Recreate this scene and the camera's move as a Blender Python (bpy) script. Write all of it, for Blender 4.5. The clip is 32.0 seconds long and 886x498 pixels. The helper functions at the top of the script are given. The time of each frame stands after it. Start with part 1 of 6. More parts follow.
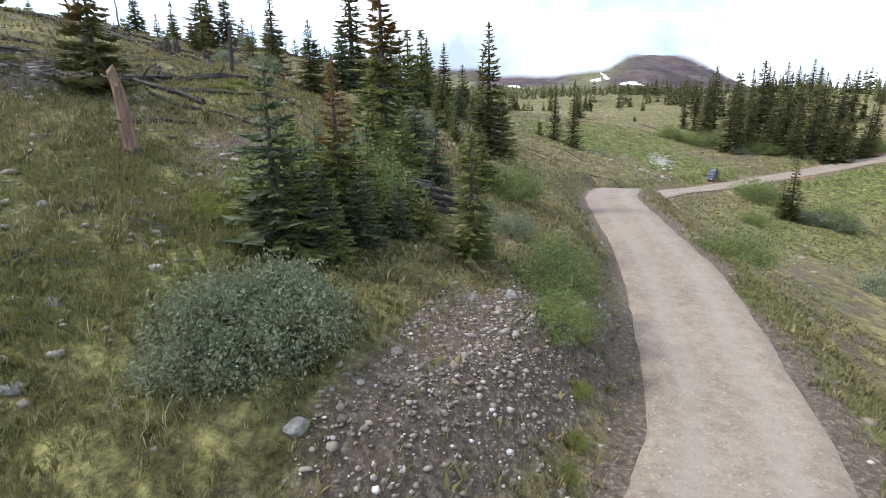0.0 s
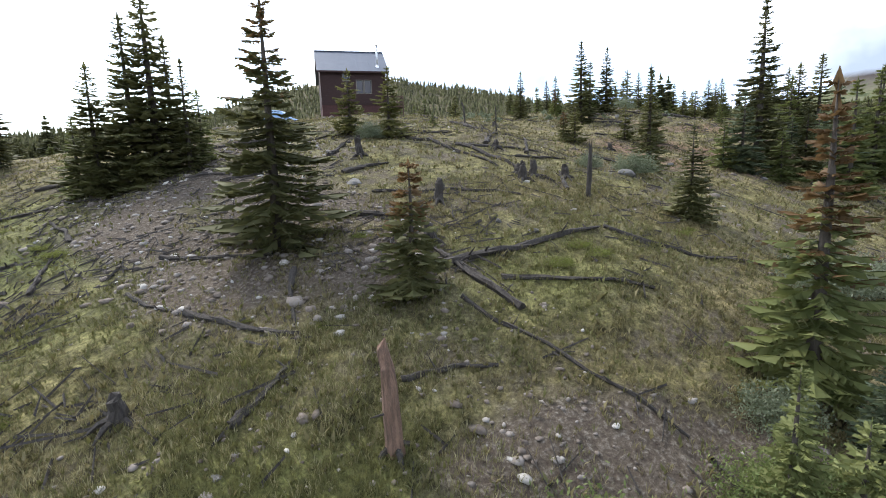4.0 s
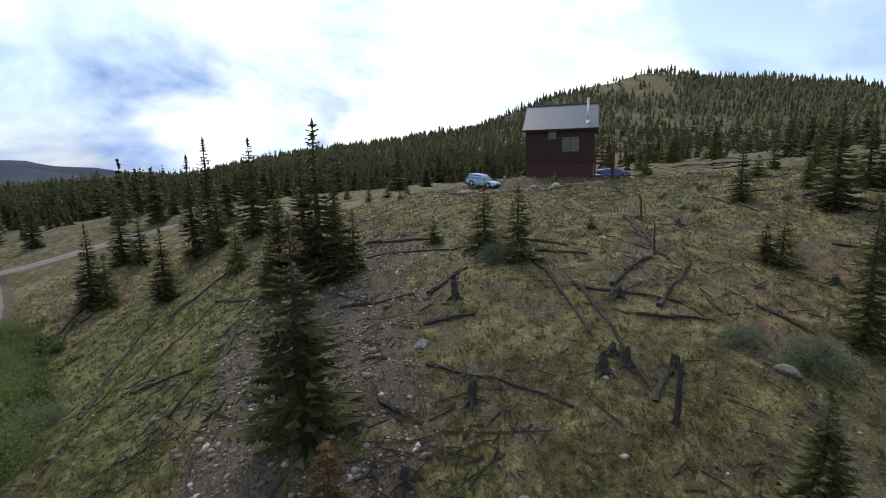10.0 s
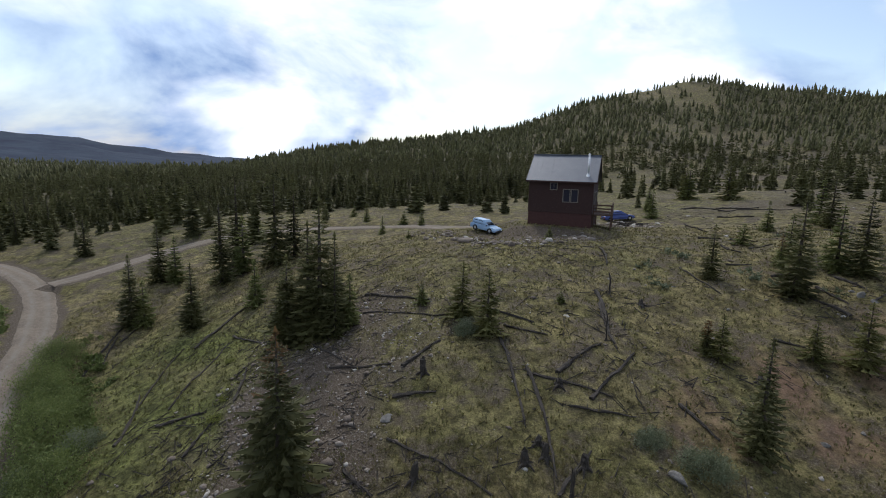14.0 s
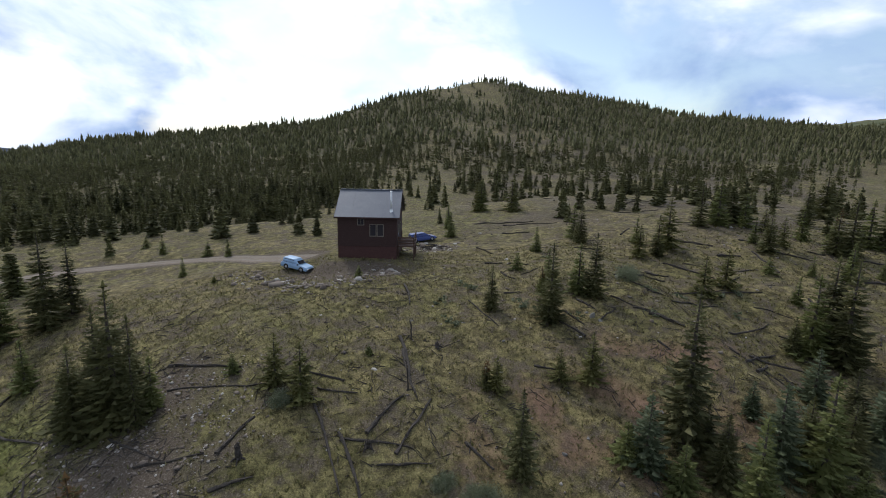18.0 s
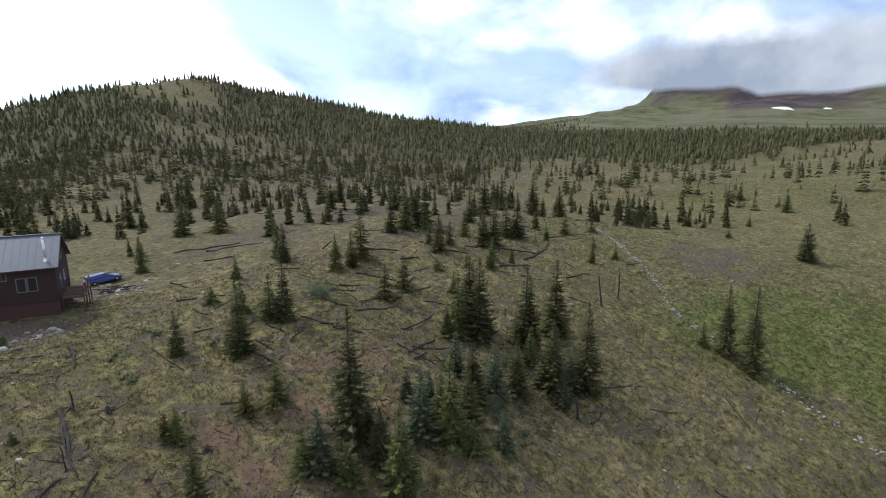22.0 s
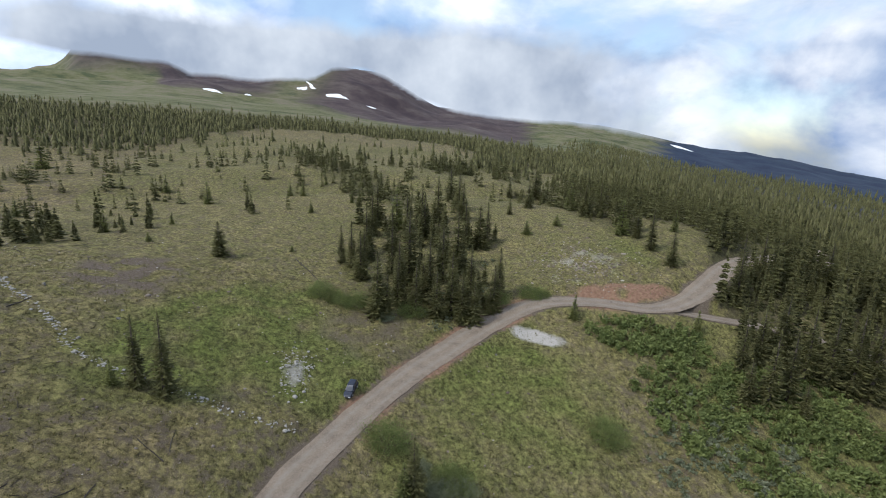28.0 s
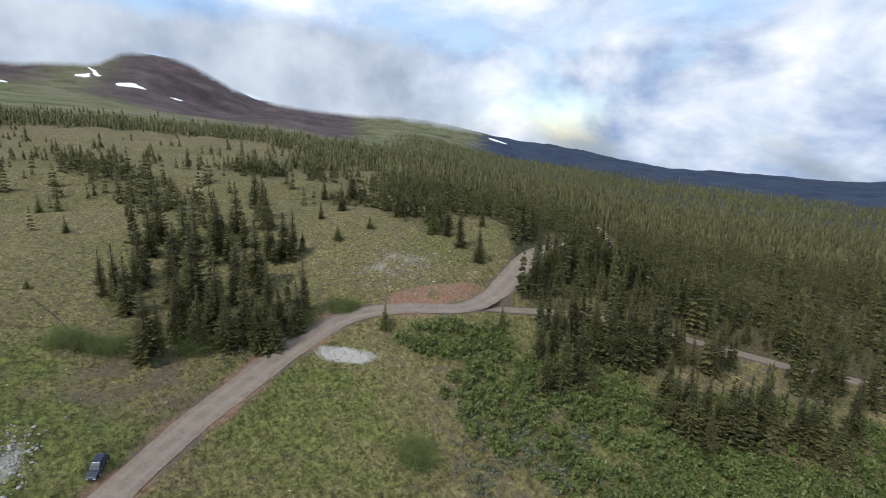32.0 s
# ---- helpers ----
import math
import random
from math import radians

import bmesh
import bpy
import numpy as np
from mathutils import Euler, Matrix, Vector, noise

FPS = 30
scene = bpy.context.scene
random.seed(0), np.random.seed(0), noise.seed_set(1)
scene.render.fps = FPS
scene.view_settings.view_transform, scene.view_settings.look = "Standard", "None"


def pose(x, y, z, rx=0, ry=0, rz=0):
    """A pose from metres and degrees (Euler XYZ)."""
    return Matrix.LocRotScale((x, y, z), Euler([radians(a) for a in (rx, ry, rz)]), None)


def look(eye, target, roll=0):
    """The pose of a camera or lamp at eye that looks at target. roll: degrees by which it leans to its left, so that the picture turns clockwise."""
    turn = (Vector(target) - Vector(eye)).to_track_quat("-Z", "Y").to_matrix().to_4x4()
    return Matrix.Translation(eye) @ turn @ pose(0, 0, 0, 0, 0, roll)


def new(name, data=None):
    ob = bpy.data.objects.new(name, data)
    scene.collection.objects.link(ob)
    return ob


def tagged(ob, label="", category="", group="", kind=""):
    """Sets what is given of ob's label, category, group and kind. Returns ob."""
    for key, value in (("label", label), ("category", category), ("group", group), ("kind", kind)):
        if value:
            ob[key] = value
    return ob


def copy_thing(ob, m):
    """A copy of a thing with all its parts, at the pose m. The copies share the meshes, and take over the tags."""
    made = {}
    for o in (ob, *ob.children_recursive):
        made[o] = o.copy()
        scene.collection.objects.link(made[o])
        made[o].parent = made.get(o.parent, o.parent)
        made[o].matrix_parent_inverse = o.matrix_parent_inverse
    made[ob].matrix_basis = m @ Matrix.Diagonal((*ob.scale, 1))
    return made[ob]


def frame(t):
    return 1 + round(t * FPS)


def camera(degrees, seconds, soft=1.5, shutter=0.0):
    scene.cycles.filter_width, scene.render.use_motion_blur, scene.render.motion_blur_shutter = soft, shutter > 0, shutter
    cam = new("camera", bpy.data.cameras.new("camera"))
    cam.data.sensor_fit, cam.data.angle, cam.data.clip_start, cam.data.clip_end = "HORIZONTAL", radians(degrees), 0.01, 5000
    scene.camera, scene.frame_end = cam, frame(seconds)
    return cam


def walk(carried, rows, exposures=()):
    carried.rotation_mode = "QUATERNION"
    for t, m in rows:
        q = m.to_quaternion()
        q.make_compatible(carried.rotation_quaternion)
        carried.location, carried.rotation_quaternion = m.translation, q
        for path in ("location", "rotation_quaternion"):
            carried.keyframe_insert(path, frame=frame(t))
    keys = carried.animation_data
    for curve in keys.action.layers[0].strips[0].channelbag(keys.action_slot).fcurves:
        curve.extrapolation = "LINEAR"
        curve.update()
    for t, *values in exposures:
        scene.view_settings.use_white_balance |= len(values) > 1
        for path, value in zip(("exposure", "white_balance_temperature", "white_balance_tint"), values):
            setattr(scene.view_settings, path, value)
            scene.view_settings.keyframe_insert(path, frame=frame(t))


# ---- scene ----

# ---- camera and its flight: seconds, place, heading, tilt, lean ----
PATH = [
    (0, -0.49, -0.96, 0.14, -73.27, -12.97, -0.91),
    (0.5, 0.57, -0.09, 0.73, -69.69, -11.56, 0.14),
    (1, 1.56, 0.73, 1.34, -64.38, -12.42, 0.34),
    (1.5, 2.47, 1.41, 1.98, -58.70, -11.39, 1.65),
    (2, 3.26, 1.95, 2.67, -53.67, -9.81, 2.48),
    (2.5, 3.84, 2.37, 3.37, -46.29, -11.15, 0.01),
    (3, 4.47, 2.56, 4.06, -43.10, -9.24, -0.07),
    (3.5, 5.21, 2.61, 4.59, -35.27, -9.85, -0.75),
    (4, 6.00, 2.60, 5.07, -31.45, -9.05, -1.86),
    (4.5, 6.84, 2.51, 5.51, -26.00, -7.44, -0.75),
    (6.5, 9.62, 3.56, 7.91, -17.59, -8.16, -0.91),
    (7, 10.56, 3.47, 8.55, -15.12, -8.32, 0.40),
    (7.5, 11.47, 3.35, 9.15, -12.20, -8.07, -1.71),
    (8, 12.42, 3.21, 9.78, -9.58, -8.28, 0.29),
    (8.5, 13.30, 3.06, 10.38, -7.05, -8.20, -0.23),
    (9, 14.08, 2.87, 11.00, -4.39, -8.61, -0.34),
    (9.5, 14.75, 2.69, 11.69, -2.38, -8.73, 0.89),
    (10, 15.37, 2.48, 12.41, -0.09, -8.88, -1.08),
    (10.5, 16.02, 2.22, 13.10, 1.20, -9.45, 0.69),
    (11, 16.61, 1.92, 13.73, 2.57, -8.86, -0.03),
    (11.5, 17.11, 1.59, 14.36, 3.36, -9.23, -0.09),
    (12, 17.59, 1.22, 15.05, 3.91, -9.36, 1.53),
    (12.5, 18.02, 0.78, 15.76, 4.40, -9.25, 0.41),
    (13, 18.47, 0.28, 16.53, 4.78, -10.00, 1.78),
    (13.5, 18.85, -0.27, 17.38, 4.49, -9.53, 1.51),
    (15.5, 18.14, -2.45, 22.01, -2.34, -10.42, 2.76),
    (16, 18.36, -2.61, 22.71, -4.47, -9.79, 1.53),
    (16.5, 18.66, -2.73, 23.33, -6.83, -10.49, 1.38),
    (17, 19.01, -2.84, 23.90, -9.42, -10.02, 1.61),
    (17.5, 19.33, -2.95, 24.41, -13.55, -10.55, -0.10),
    (18, 19.65, -3.10, 24.90, -17.50, -10.70, 1.31),
    (18.5, 19.97, -3.41, 25.40, -22.63, -10.49, 0.76),
    (19, 20.33, -3.96, 25.92, -25.83, -11.12, 1.17),
    (19.5, 20.69, -4.77, 26.43, -30.37, -10.44, 1.41),
    (20, 21.09, -5.82, 26.92, -33.63, -10.97, 0.55),
    (20.5, 21.61, -6.99, 27.43, -37.30, -10.70, 1.11),
    (21, 22.20, -8.14, 27.92, -39.91, -10.70, -0.13),
    (21.5, 22.76, -9.13, 28.42, -43.06, -11.17, -0.19),
    (22, 23.22, -9.87, 28.93, -47.12, -10.74, -0.38),
    (22.5, 23.60, -10.42, 29.47, -51.16, -11.59, -0.43),
    (23, 23.89, -10.92, 30.04, -56.33, -11.17, 0.06),
    (23.5, 24.14, -11.40, 30.60, -62.17, -11.29, -0.11),
    (24, 24.43, -11.92, 31.17, -66.06, -11.96, 0.27),
    (24.5, 24.81, -12.51, 31.70, -70.28, -11.65, -0.39),
    (25, 25.27, -13.17, 32.19, -74.89, -12.50, -0.69),
    (25.5, 25.78, -13.89, 32.66, -80.62, -12.04, -0.74),
    (26, 26.36, -14.65, 33.15, -86.03, -13.41, 0.06),
    (26.5, 27.00, -15.46, 33.68, -92.41, -13.28, 1.12),
    (28.5, 30.54, -19.37, 35.87, -108.77, -12.10, 0.82),
    (29, 31.11, -20.84, 36.14, -112.06, -11.22, -0.90),
    (29.5, 31.62, -22.39, 36.37, -117.23, -11.96, -0.03),
    (30, 32.09, -23.95, 36.57, -120.91, -12.57, 0.55),
    (30.5, 32.57, -25.47, 36.75, -122.80, -13.08, 0.20),
    (31, 33.09, -26.90, 36.95, -124.83, -12.62, 2.30),
    (31.5, 33.67, -28.21, 37.17, -123.93, -12.74, 0.63),
    (32, 34.25, -29.48, 37.40, -124.86, -12.76, 1.57),
]
cam = camera(84.5, 32.0, soft=1.0)


def aim(heading, tilt):
    h, p = radians(heading), radians(tilt)
    return Vector((-math.sin(h) * math.cos(p), math.cos(h) * math.cos(p), math.sin(p)))


walk(cam, [(t, look((x, y, z), Vector((x, y, z)) + aim(h, p), r)) for t, x, y, z, h, p, r in PATH],
     exposures=[(0, 1.06), (2, 1.28), (4, 0.94), (7, 0.14), (9, -0.13), (16, -0.38), (20, -0.16), (24, 0.14), (32, 0.1)])

# ---- sky, sun ----
SUN_EL, SUN_BEARING = 48.0, 12.0
world = bpy.data.worlds.new("sky")
scene.world = world
world.use_nodes = True
wn, wl = world.node_tree.nodes, world.node_tree.links
wn.clear()


def wnode(kind, **kw):
    n = wn.new(kind)
    for k, v in kw.items():
        n.inputs[k].default_value = v
    return n


sky = wn.new("ShaderNodeTexSky")
sky.sky_type = "NISHITA"
sky.sun_disc = False
sky.sun_elevation, sky.sun_rotation = radians(SUN_EL), radians(-SUN_BEARING)
sky.air_density, sky.dust_density = 1.0, 1.2
coord = wn.new("ShaderNodeTexCoord")
lift = wn.new("ShaderNodeVectorMath")
lift.operation = "MULTIPLY"
lift.inputs[1].default_value = (1.0, 1.0, 1.75)
wl.new(coord.outputs["Generated"], lift.inputs[0])
puffs = wnode("ShaderNodeTexNoise", Scale=2.6, Detail=7.0, Roughness=0.52, Distortion=0.25)
wl.new(lift.outputs[0], puffs.inputs["Vector"])
banks = wnode("ShaderNodeTexNoise", Scale=2.7, Detail=8.0, Roughness=0.50, Distortion=0.2)
wl.new(lift.outputs[0], banks.inputs["Vector"])
cover = wn.new("ShaderNodeValToRGB")
cover.color_ramp.elements[0].position, cover.color_ramp.elements[1].position = 0.38, 0.54
wl.new(puffs.outputs["Fac"], cover.inputs["Fac"])
shade = wn.new("ShaderNodeValToRGB")
shade.color_ramp.elements[0].position, shade.color_ramp.elements[1].position = 0.40, 0.53
shade.color_ramp.elements[0].color, shade.color_ramp.elements[1].color = (0.34, 0.47, 0.72, 1), (1.0, 1.05, 1.13, 1)
round_ = wn.new("ShaderNodeMath")
round_.operation = "ARCTAN2"  # bearing, west positive
west = wn.new("ShaderNodeMath")
west.operation = "MULTIPLY"
west.inputs[1].default_value = -1.0
compass = wn.new("ShaderNodeSeparateXYZ")
wl.new(coord.outputs["Generated"], compass.inputs[0])
wl.new(compass.outputs["X"], west.inputs[0])
wl.new(west.outputs[0], round_.inputs[0])
wl.new(compass.outputs["Y"], round_.inputs[1])
turn_ = wn.new("ShaderNodeMapRange")
turn_.inputs["From Min"].default_value, turn_.inputs["From Max"].default_value = -math.pi, math.pi
wl.new(round_.outputs[0], turn_.inputs["Value"])
drift = wn.new("ShaderNodeValToRGB")  # 0.5 is neutral, less is greyer
marks_ = ((-176, 0.38), (-152, 0.36), (-141, 0.42), (-133, 0.62), (-126, 0.46), (-112, 0.29), (-84, 0.28), (-68, 0.48), (-50, 0.30), (-32, 0.32), (-20, 0.66), (6, 0.70), (14, 0.33), (44, 0.30), (66, 0.50), (176, 0.45))
while len(drift.color_ramp.elements) < len(marks_):
    drift.color_ramp.elements.new(0.5)
for el_, (deg_, v_) in zip(drift.color_ramp.elements, marks_):
    el_.position, el_.color = (deg_ + 180) / 360, (v_, v_, v_, 1)
wl.new(turn_.outputs[0], drift.inputs["Fac"])
high = wn.new("ShaderNodeMapRange")  # the cover thins out to white overhead
for k_, v_ in (("From Min", 0.16), ("From Max", 0.29), ("To Min", -0.28), ("To Max", 0.03)):
    high.inputs[k_].default_value = v_
wl.new(compass.outputs["Z"], high.inputs["Value"])
lean_ = wn.new("ShaderNodeMath")
lean_.operation = "MULTIPLY_ADD"
lean_.inputs[1].default_value = 0.5
wl.new(drift.outputs["Color"], lean_.inputs[0])
wl.new(high.outputs[0], lean_.inputs[2])
cloudy = wn.new("ShaderNodeMath")
cloudy.operation = "ADD"
wl.new(banks.outputs["Fac"], cloudy.inputs[0])
wl.new(lean_.outputs[0], cloudy.inputs[1])
wl.new(cloudy.outputs[0], shade.inputs["Fac"])
bright = wn.new("ShaderNodeVectorMath")
bright.operation = "SCALE"
bright.inputs["Scale"].default_value = 11.5
axes = wn.new("ShaderNodeSeparateXYZ")
wl.new(coord.outputs["Generated"], axes.inputs[0])
sunward = wn.new("ShaderNodeMapRange")  # clouds are brighter on the sun's side
for k_, v_ in (("From Min", -0.7), ("From Max", 0.6), ("To Min", 0.60), ("To Max", 1.0)):
    sunward.inputs[k_].default_value = v_
wl.new(axes.outputs["Y"], sunward.inputs["Value"])
folds = wnode("ShaderNodeTexNoise", Scale=4.2, Detail=8.0, Roughness=0.56, Distortion=0.4)
wl.new(lift.outputs[0], folds.inputs["Vector"])
fold = wn.new("ShaderNodeValToRGB")
fold.color_ramp.elements[0].position, fold.color_ramp.elements[1].position = 0.36, 0.60
fold.color_ramp.elements[0].color, fold.color_ramp.elements[1].color = (0.60, 0.72, 0.90, 1), (1.20, 1.19, 1.18, 1)
wl.new(folds.outputs["Fac"], fold.inputs["Fac"])
dim = wn.new("ShaderNodeVectorMath")
dim.operation = "MULTIPLY"
wl.new(shade.outputs["Color"], dim.inputs[0])
wl.new(fold.outputs["Color"], dim.inputs[1])
side_ = wn.new("ShaderNodeVectorMath")
side_.operation = "SCALE"
wl.new(dim.outputs[0], side_.inputs[0])
wl.new(sunward.outputs[0], side_.inputs["Scale"])
wl.new(side_.outputs[0], bright.inputs[0])
haze = wn.new("ShaderNodeVectorMath")
haze.operation = "SCALE"
haze.inputs["Scale"].default_value = 1.7
wl.new(sky.outputs["Color"], haze.inputs[0])
mix = wn.new("ShaderNodeMixRGB")
wl.new(cover.outputs["Color"], mix.inputs["Fac"])
wl.new(haze.outputs[0], mix.inputs["Color1"])
wl.new(bright.outputs[0], mix.inputs["Color2"])
back = wn.new("ShaderNodeBackground")
back.inputs["Strength"].default_value = 0.115
wl.new(mix.outputs["Color"], back.inputs["Color"])
wout = wn.new("ShaderNodeOutputWorld")
wl.new(back.outputs[0], wout.inputs["Surface"])

sun = new("sun", bpy.data.lights.new("sun", "SUN"))
sun.data.energy, sun.data.angle, sun.data.color = 2.5, radians(12), (1.0, 0.965, 0.90)
sun.matrix_world = look(tuple(aim(SUN_BEARING, SUN_EL) * 100), (0, 0, 0))


# ---- materials ----
class Mat:
    """A node material with a few short calls."""

    def __init__(self, name, rough=0.85, metal=0.0, spec=0.3):
        self.m = bpy.data.materials.new(name)
        self.m.use_nodes = True
        self.n, self.l = self.m.node_tree.nodes, self.m.node_tree.links
        self.b = self.n["Principled BSDF"]
        self.b.inputs["Roughness"].default_value, self.b.inputs["Metallic"].default_value = rough, metal
        self.b.inputs["Specular IOR Level"].default_value = spec
        self.geo = self.n.new("ShaderNodeNewGeometry")
        self.co = self.n.new("ShaderNodeTexCoord")

    def noise(self, scale, detail=4.0, rough=0.55, world=True, stretch=None):
        t = self.n.new("ShaderNodeTexNoise")
        t.inputs["Scale"].default_value, t.inputs["Detail"].default_value, t.inputs["Roughness"].default_value = scale, detail, rough
        src = self.geo.outputs["Position"] if world else self.co.outputs["Object"]
        if stretch:
            v = self.n.new("ShaderNodeVectorMath")
            v.operation = "MULTIPLY"
            v.inputs[1].default_value = stretch
            self.l.new(src, v.inputs[0])
            src = v.outputs[0]
        self.l.new(src, t.inputs["Vector"])
        return t.outputs["Fac"]

    def ramp(self, fac, *stops):
        r = self.n.new("ShaderNodeValToRGB")
        e = r.color_ramp.elements
        while len(e) < len(stops):
            e.new(0.5)
        for k, (p, c) in enumerate(stops):
            e[k].position, e[k].color = p, (*c, 1) if not isinstance(c, (int, float)) else (c, c, c, 1)
        self.l.new(fac, r.inputs["Fac"])
        return r.outputs["Color"]

    def mix(self, fac, a, b, kind="MIX"):
        x = self.n.new("ShaderNodeMixRGB")
        x.blend_type = kind
        for k, v in (("Fac", fac), ("Color1", a), ("Color2", b)):
            if isinstance(v, (int, float)):
                x.inputs[k].default_value = v if k == "Fac" else (v, v, v, 1)
            elif isinstance(v, tuple):
                x.inputs[k].default_value = (*v, 1)
            else:
                self.l.new(v, x.inputs[k])
        return x.outputs["Color"]

    def attr(self, name):
        a = self.n.new("ShaderNodeAttribute")
        a.attribute_name = name
        return a.outputs["Fac"]

    def island(self):
        return self.geo.outputs["Random Per Island"]

    def each(self):
        return self.n.new("ShaderNodeObjectInfo").outputs["Random"]

    def color(self, c):
        self.l.new(c, self.b.inputs["Base Color"])
        return self

    def bump(self, h, strength=0.4, dist=0.05):
        b = self.n.new("ShaderNodeBump")
        b.inputs["Strength"].default_value, b.inputs["Distance"].default_value = strength, dist
        self.l.new(h, b.inputs["Height"])
        self.l.new(b.outputs[0], self.b.inputs["Normal"])
        return self


def simple(name, dark, light, scale=6.0, rough=0.8, metal=0.0, bump=0.2, world=False, stretch=None, spec=0.3):
    m = Mat(name, rough, metal, spec)
    f = m.noise(scale, 5, 0.6, world, stretch)
    g = m.noise(scale * 7, 3, 0.6, world, stretch)
    m.color(m.mix(0.35, m.ramp(f, (0.3, dark), (0.7, light)), m.ramp(g, (0.3, dark), (0.7, light))))
    if bump:
        m.bump(g, bump, 0.02)
    return m.m


def leaf_material(name, dark, light, tips, spread=0.5, soft=0.15):
    m = Mat(name, 0.7, 0.0, 0.25)
    f = m.noise(0.9, 3, 0.6)
    base = m.mix(0.62, m.ramp(f, (0.34, dark), (0.66, light)), m.ramp(m.noise(0.23, 2), (0.40, dark), (0.60, light)))
    base = m.mix(m.ramp(m.island(), (0.62, 0.0), (1.0, spread)), base, tips)
    base = m.mix(m.ramp(m.each(), (0.0, 0.0), (1.0, 0.3)), base, light)
    m.color(base)
    thin = m.n.new("ShaderNodeBsdfTranslucent")
    m.l.new(base, thin.inputs["Color"])
    both = m.n.new("ShaderNodeMixShader")
    both.inputs[0].default_value = 0.34
    m.l.new(m.b.outputs[0], both.inputs[1])
    m.l.new(thin.outputs[0], both.inputs[2])
    m.l.new(both.outputs[0], m.n["Material Output"].inputs["Surface"])
    return m.m


def land_material():
    m = Mat("meadow_and_scree", 0.95, 0.0, 0.15)
    big, mid, fine, grit = m.noise(0.035, 4), m.noise(0.22, 6, 0.66), m.noise(1.4, 6, 0.72), m.noise(9.0, 5, 0.75)

    def patchy(name, hard=3.2):
        """A zone with a frayed edge."""
        a = m.mix(1.0, m.attr(name), m.mix(0.5, mid, fine), "ADD")
        return m.ramp(a, (0.5 + 0.28 - 0.5 / hard, 0.0), (0.5 + 0.34 + 0.5 / hard, 1.0))
    straw, olive, green = (0.196, 0.160, 0.080), (0.126, 0.112, 0.046), (0.102, 0.104, 0.036)
    grass = m.mix(m.ramp(mid, (0.36, 0.0), (0.64, 1.0)), straw, olive)
    grass = m.mix(m.ramp(big, (0.44, 0.0), (0.64, 0.5)), grass, green)
    grass = m.mix(m.attr("lush"), grass, (0.098, 0.114, 0.032))
    tuft = m.mix(1.0, m.ramp(fine, (0.35, 0.34), (0.50, 0.95), (0.65, 1.38)), m.ramp(m.noise(0.75, 6, 0.7), (0.36, 0.48), (0.52, 1.0), (0.66, 1.32)), "MULTIPLY")
    grass = m.mix(1.0, grass, tuft, "MULTIPLY")
    grass = m.mix(1.0, grass, m.ramp(grit, (0.32, 0.38), (0.50, 0.95), (0.68, 1.55)), "MULTIPLY")
    soil = m.ramp(grit, (0.30, (0.048, 0.034, 0.026)), (0.52, (0.094, 0.075, 0.057)), (0.70, (0.225, 0.198, 0.165)))
    patch = m.ramp(m.noise(0.45, 7, 0.74), (0.48, 0.0), (0.60, 0.85))
    col = m.mix(m.mix(m.mix(0.5, m.attr("lush"), m.attr("lush"), "ADD"), patch, 0.0), grass, soil)
    col = m.mix(patchy("bare"), col, soil)
    pale = m.ramp(grit, (0.3, (0.20, 0.185, 0.165)), (0.7, (0.42, 0.41, 0.385)))
    col = m.mix(patchy("pale"), col, pale)
    red = m.ramp(fine, (0.3, (0.115, 0.066, 0.045)), (0.7, (0.245, 0.155, 0.108)))
    col = m.mix(patchy("red"), col, red)
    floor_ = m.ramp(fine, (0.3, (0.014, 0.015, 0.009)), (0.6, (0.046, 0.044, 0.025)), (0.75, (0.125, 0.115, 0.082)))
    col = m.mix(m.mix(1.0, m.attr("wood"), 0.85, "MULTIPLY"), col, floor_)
    alp = m.ramp(m.noise(0.012, 8, 0.72), (0.38, (0.048, 0.060, 0.026)), (0.5, (0.105, 0.108, 0.052)), (0.62, (0.145, 0.128, 0.092)))
    col = m.mix(m.attr("alpine"), col, alp)
    scar = m.ramp(m.noise(0.009, 7, 0.66), (0.36, (0.038, 0.028, 0.033)), (0.52, (0.064, 0.048, 0.050)), (0.66, (0.096, 0.082, 0.076)))
    col = m.mix(m.attr("scar"), col, scar)
    # far ridges: the blue haze of distance is mixed into the land colour
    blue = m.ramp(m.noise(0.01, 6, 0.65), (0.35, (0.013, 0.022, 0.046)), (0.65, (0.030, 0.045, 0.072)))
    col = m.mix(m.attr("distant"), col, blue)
    m.color(col)
    m.bump(m.mix(0.5, fine, grit), 1.0, 0.15)
    return m.m


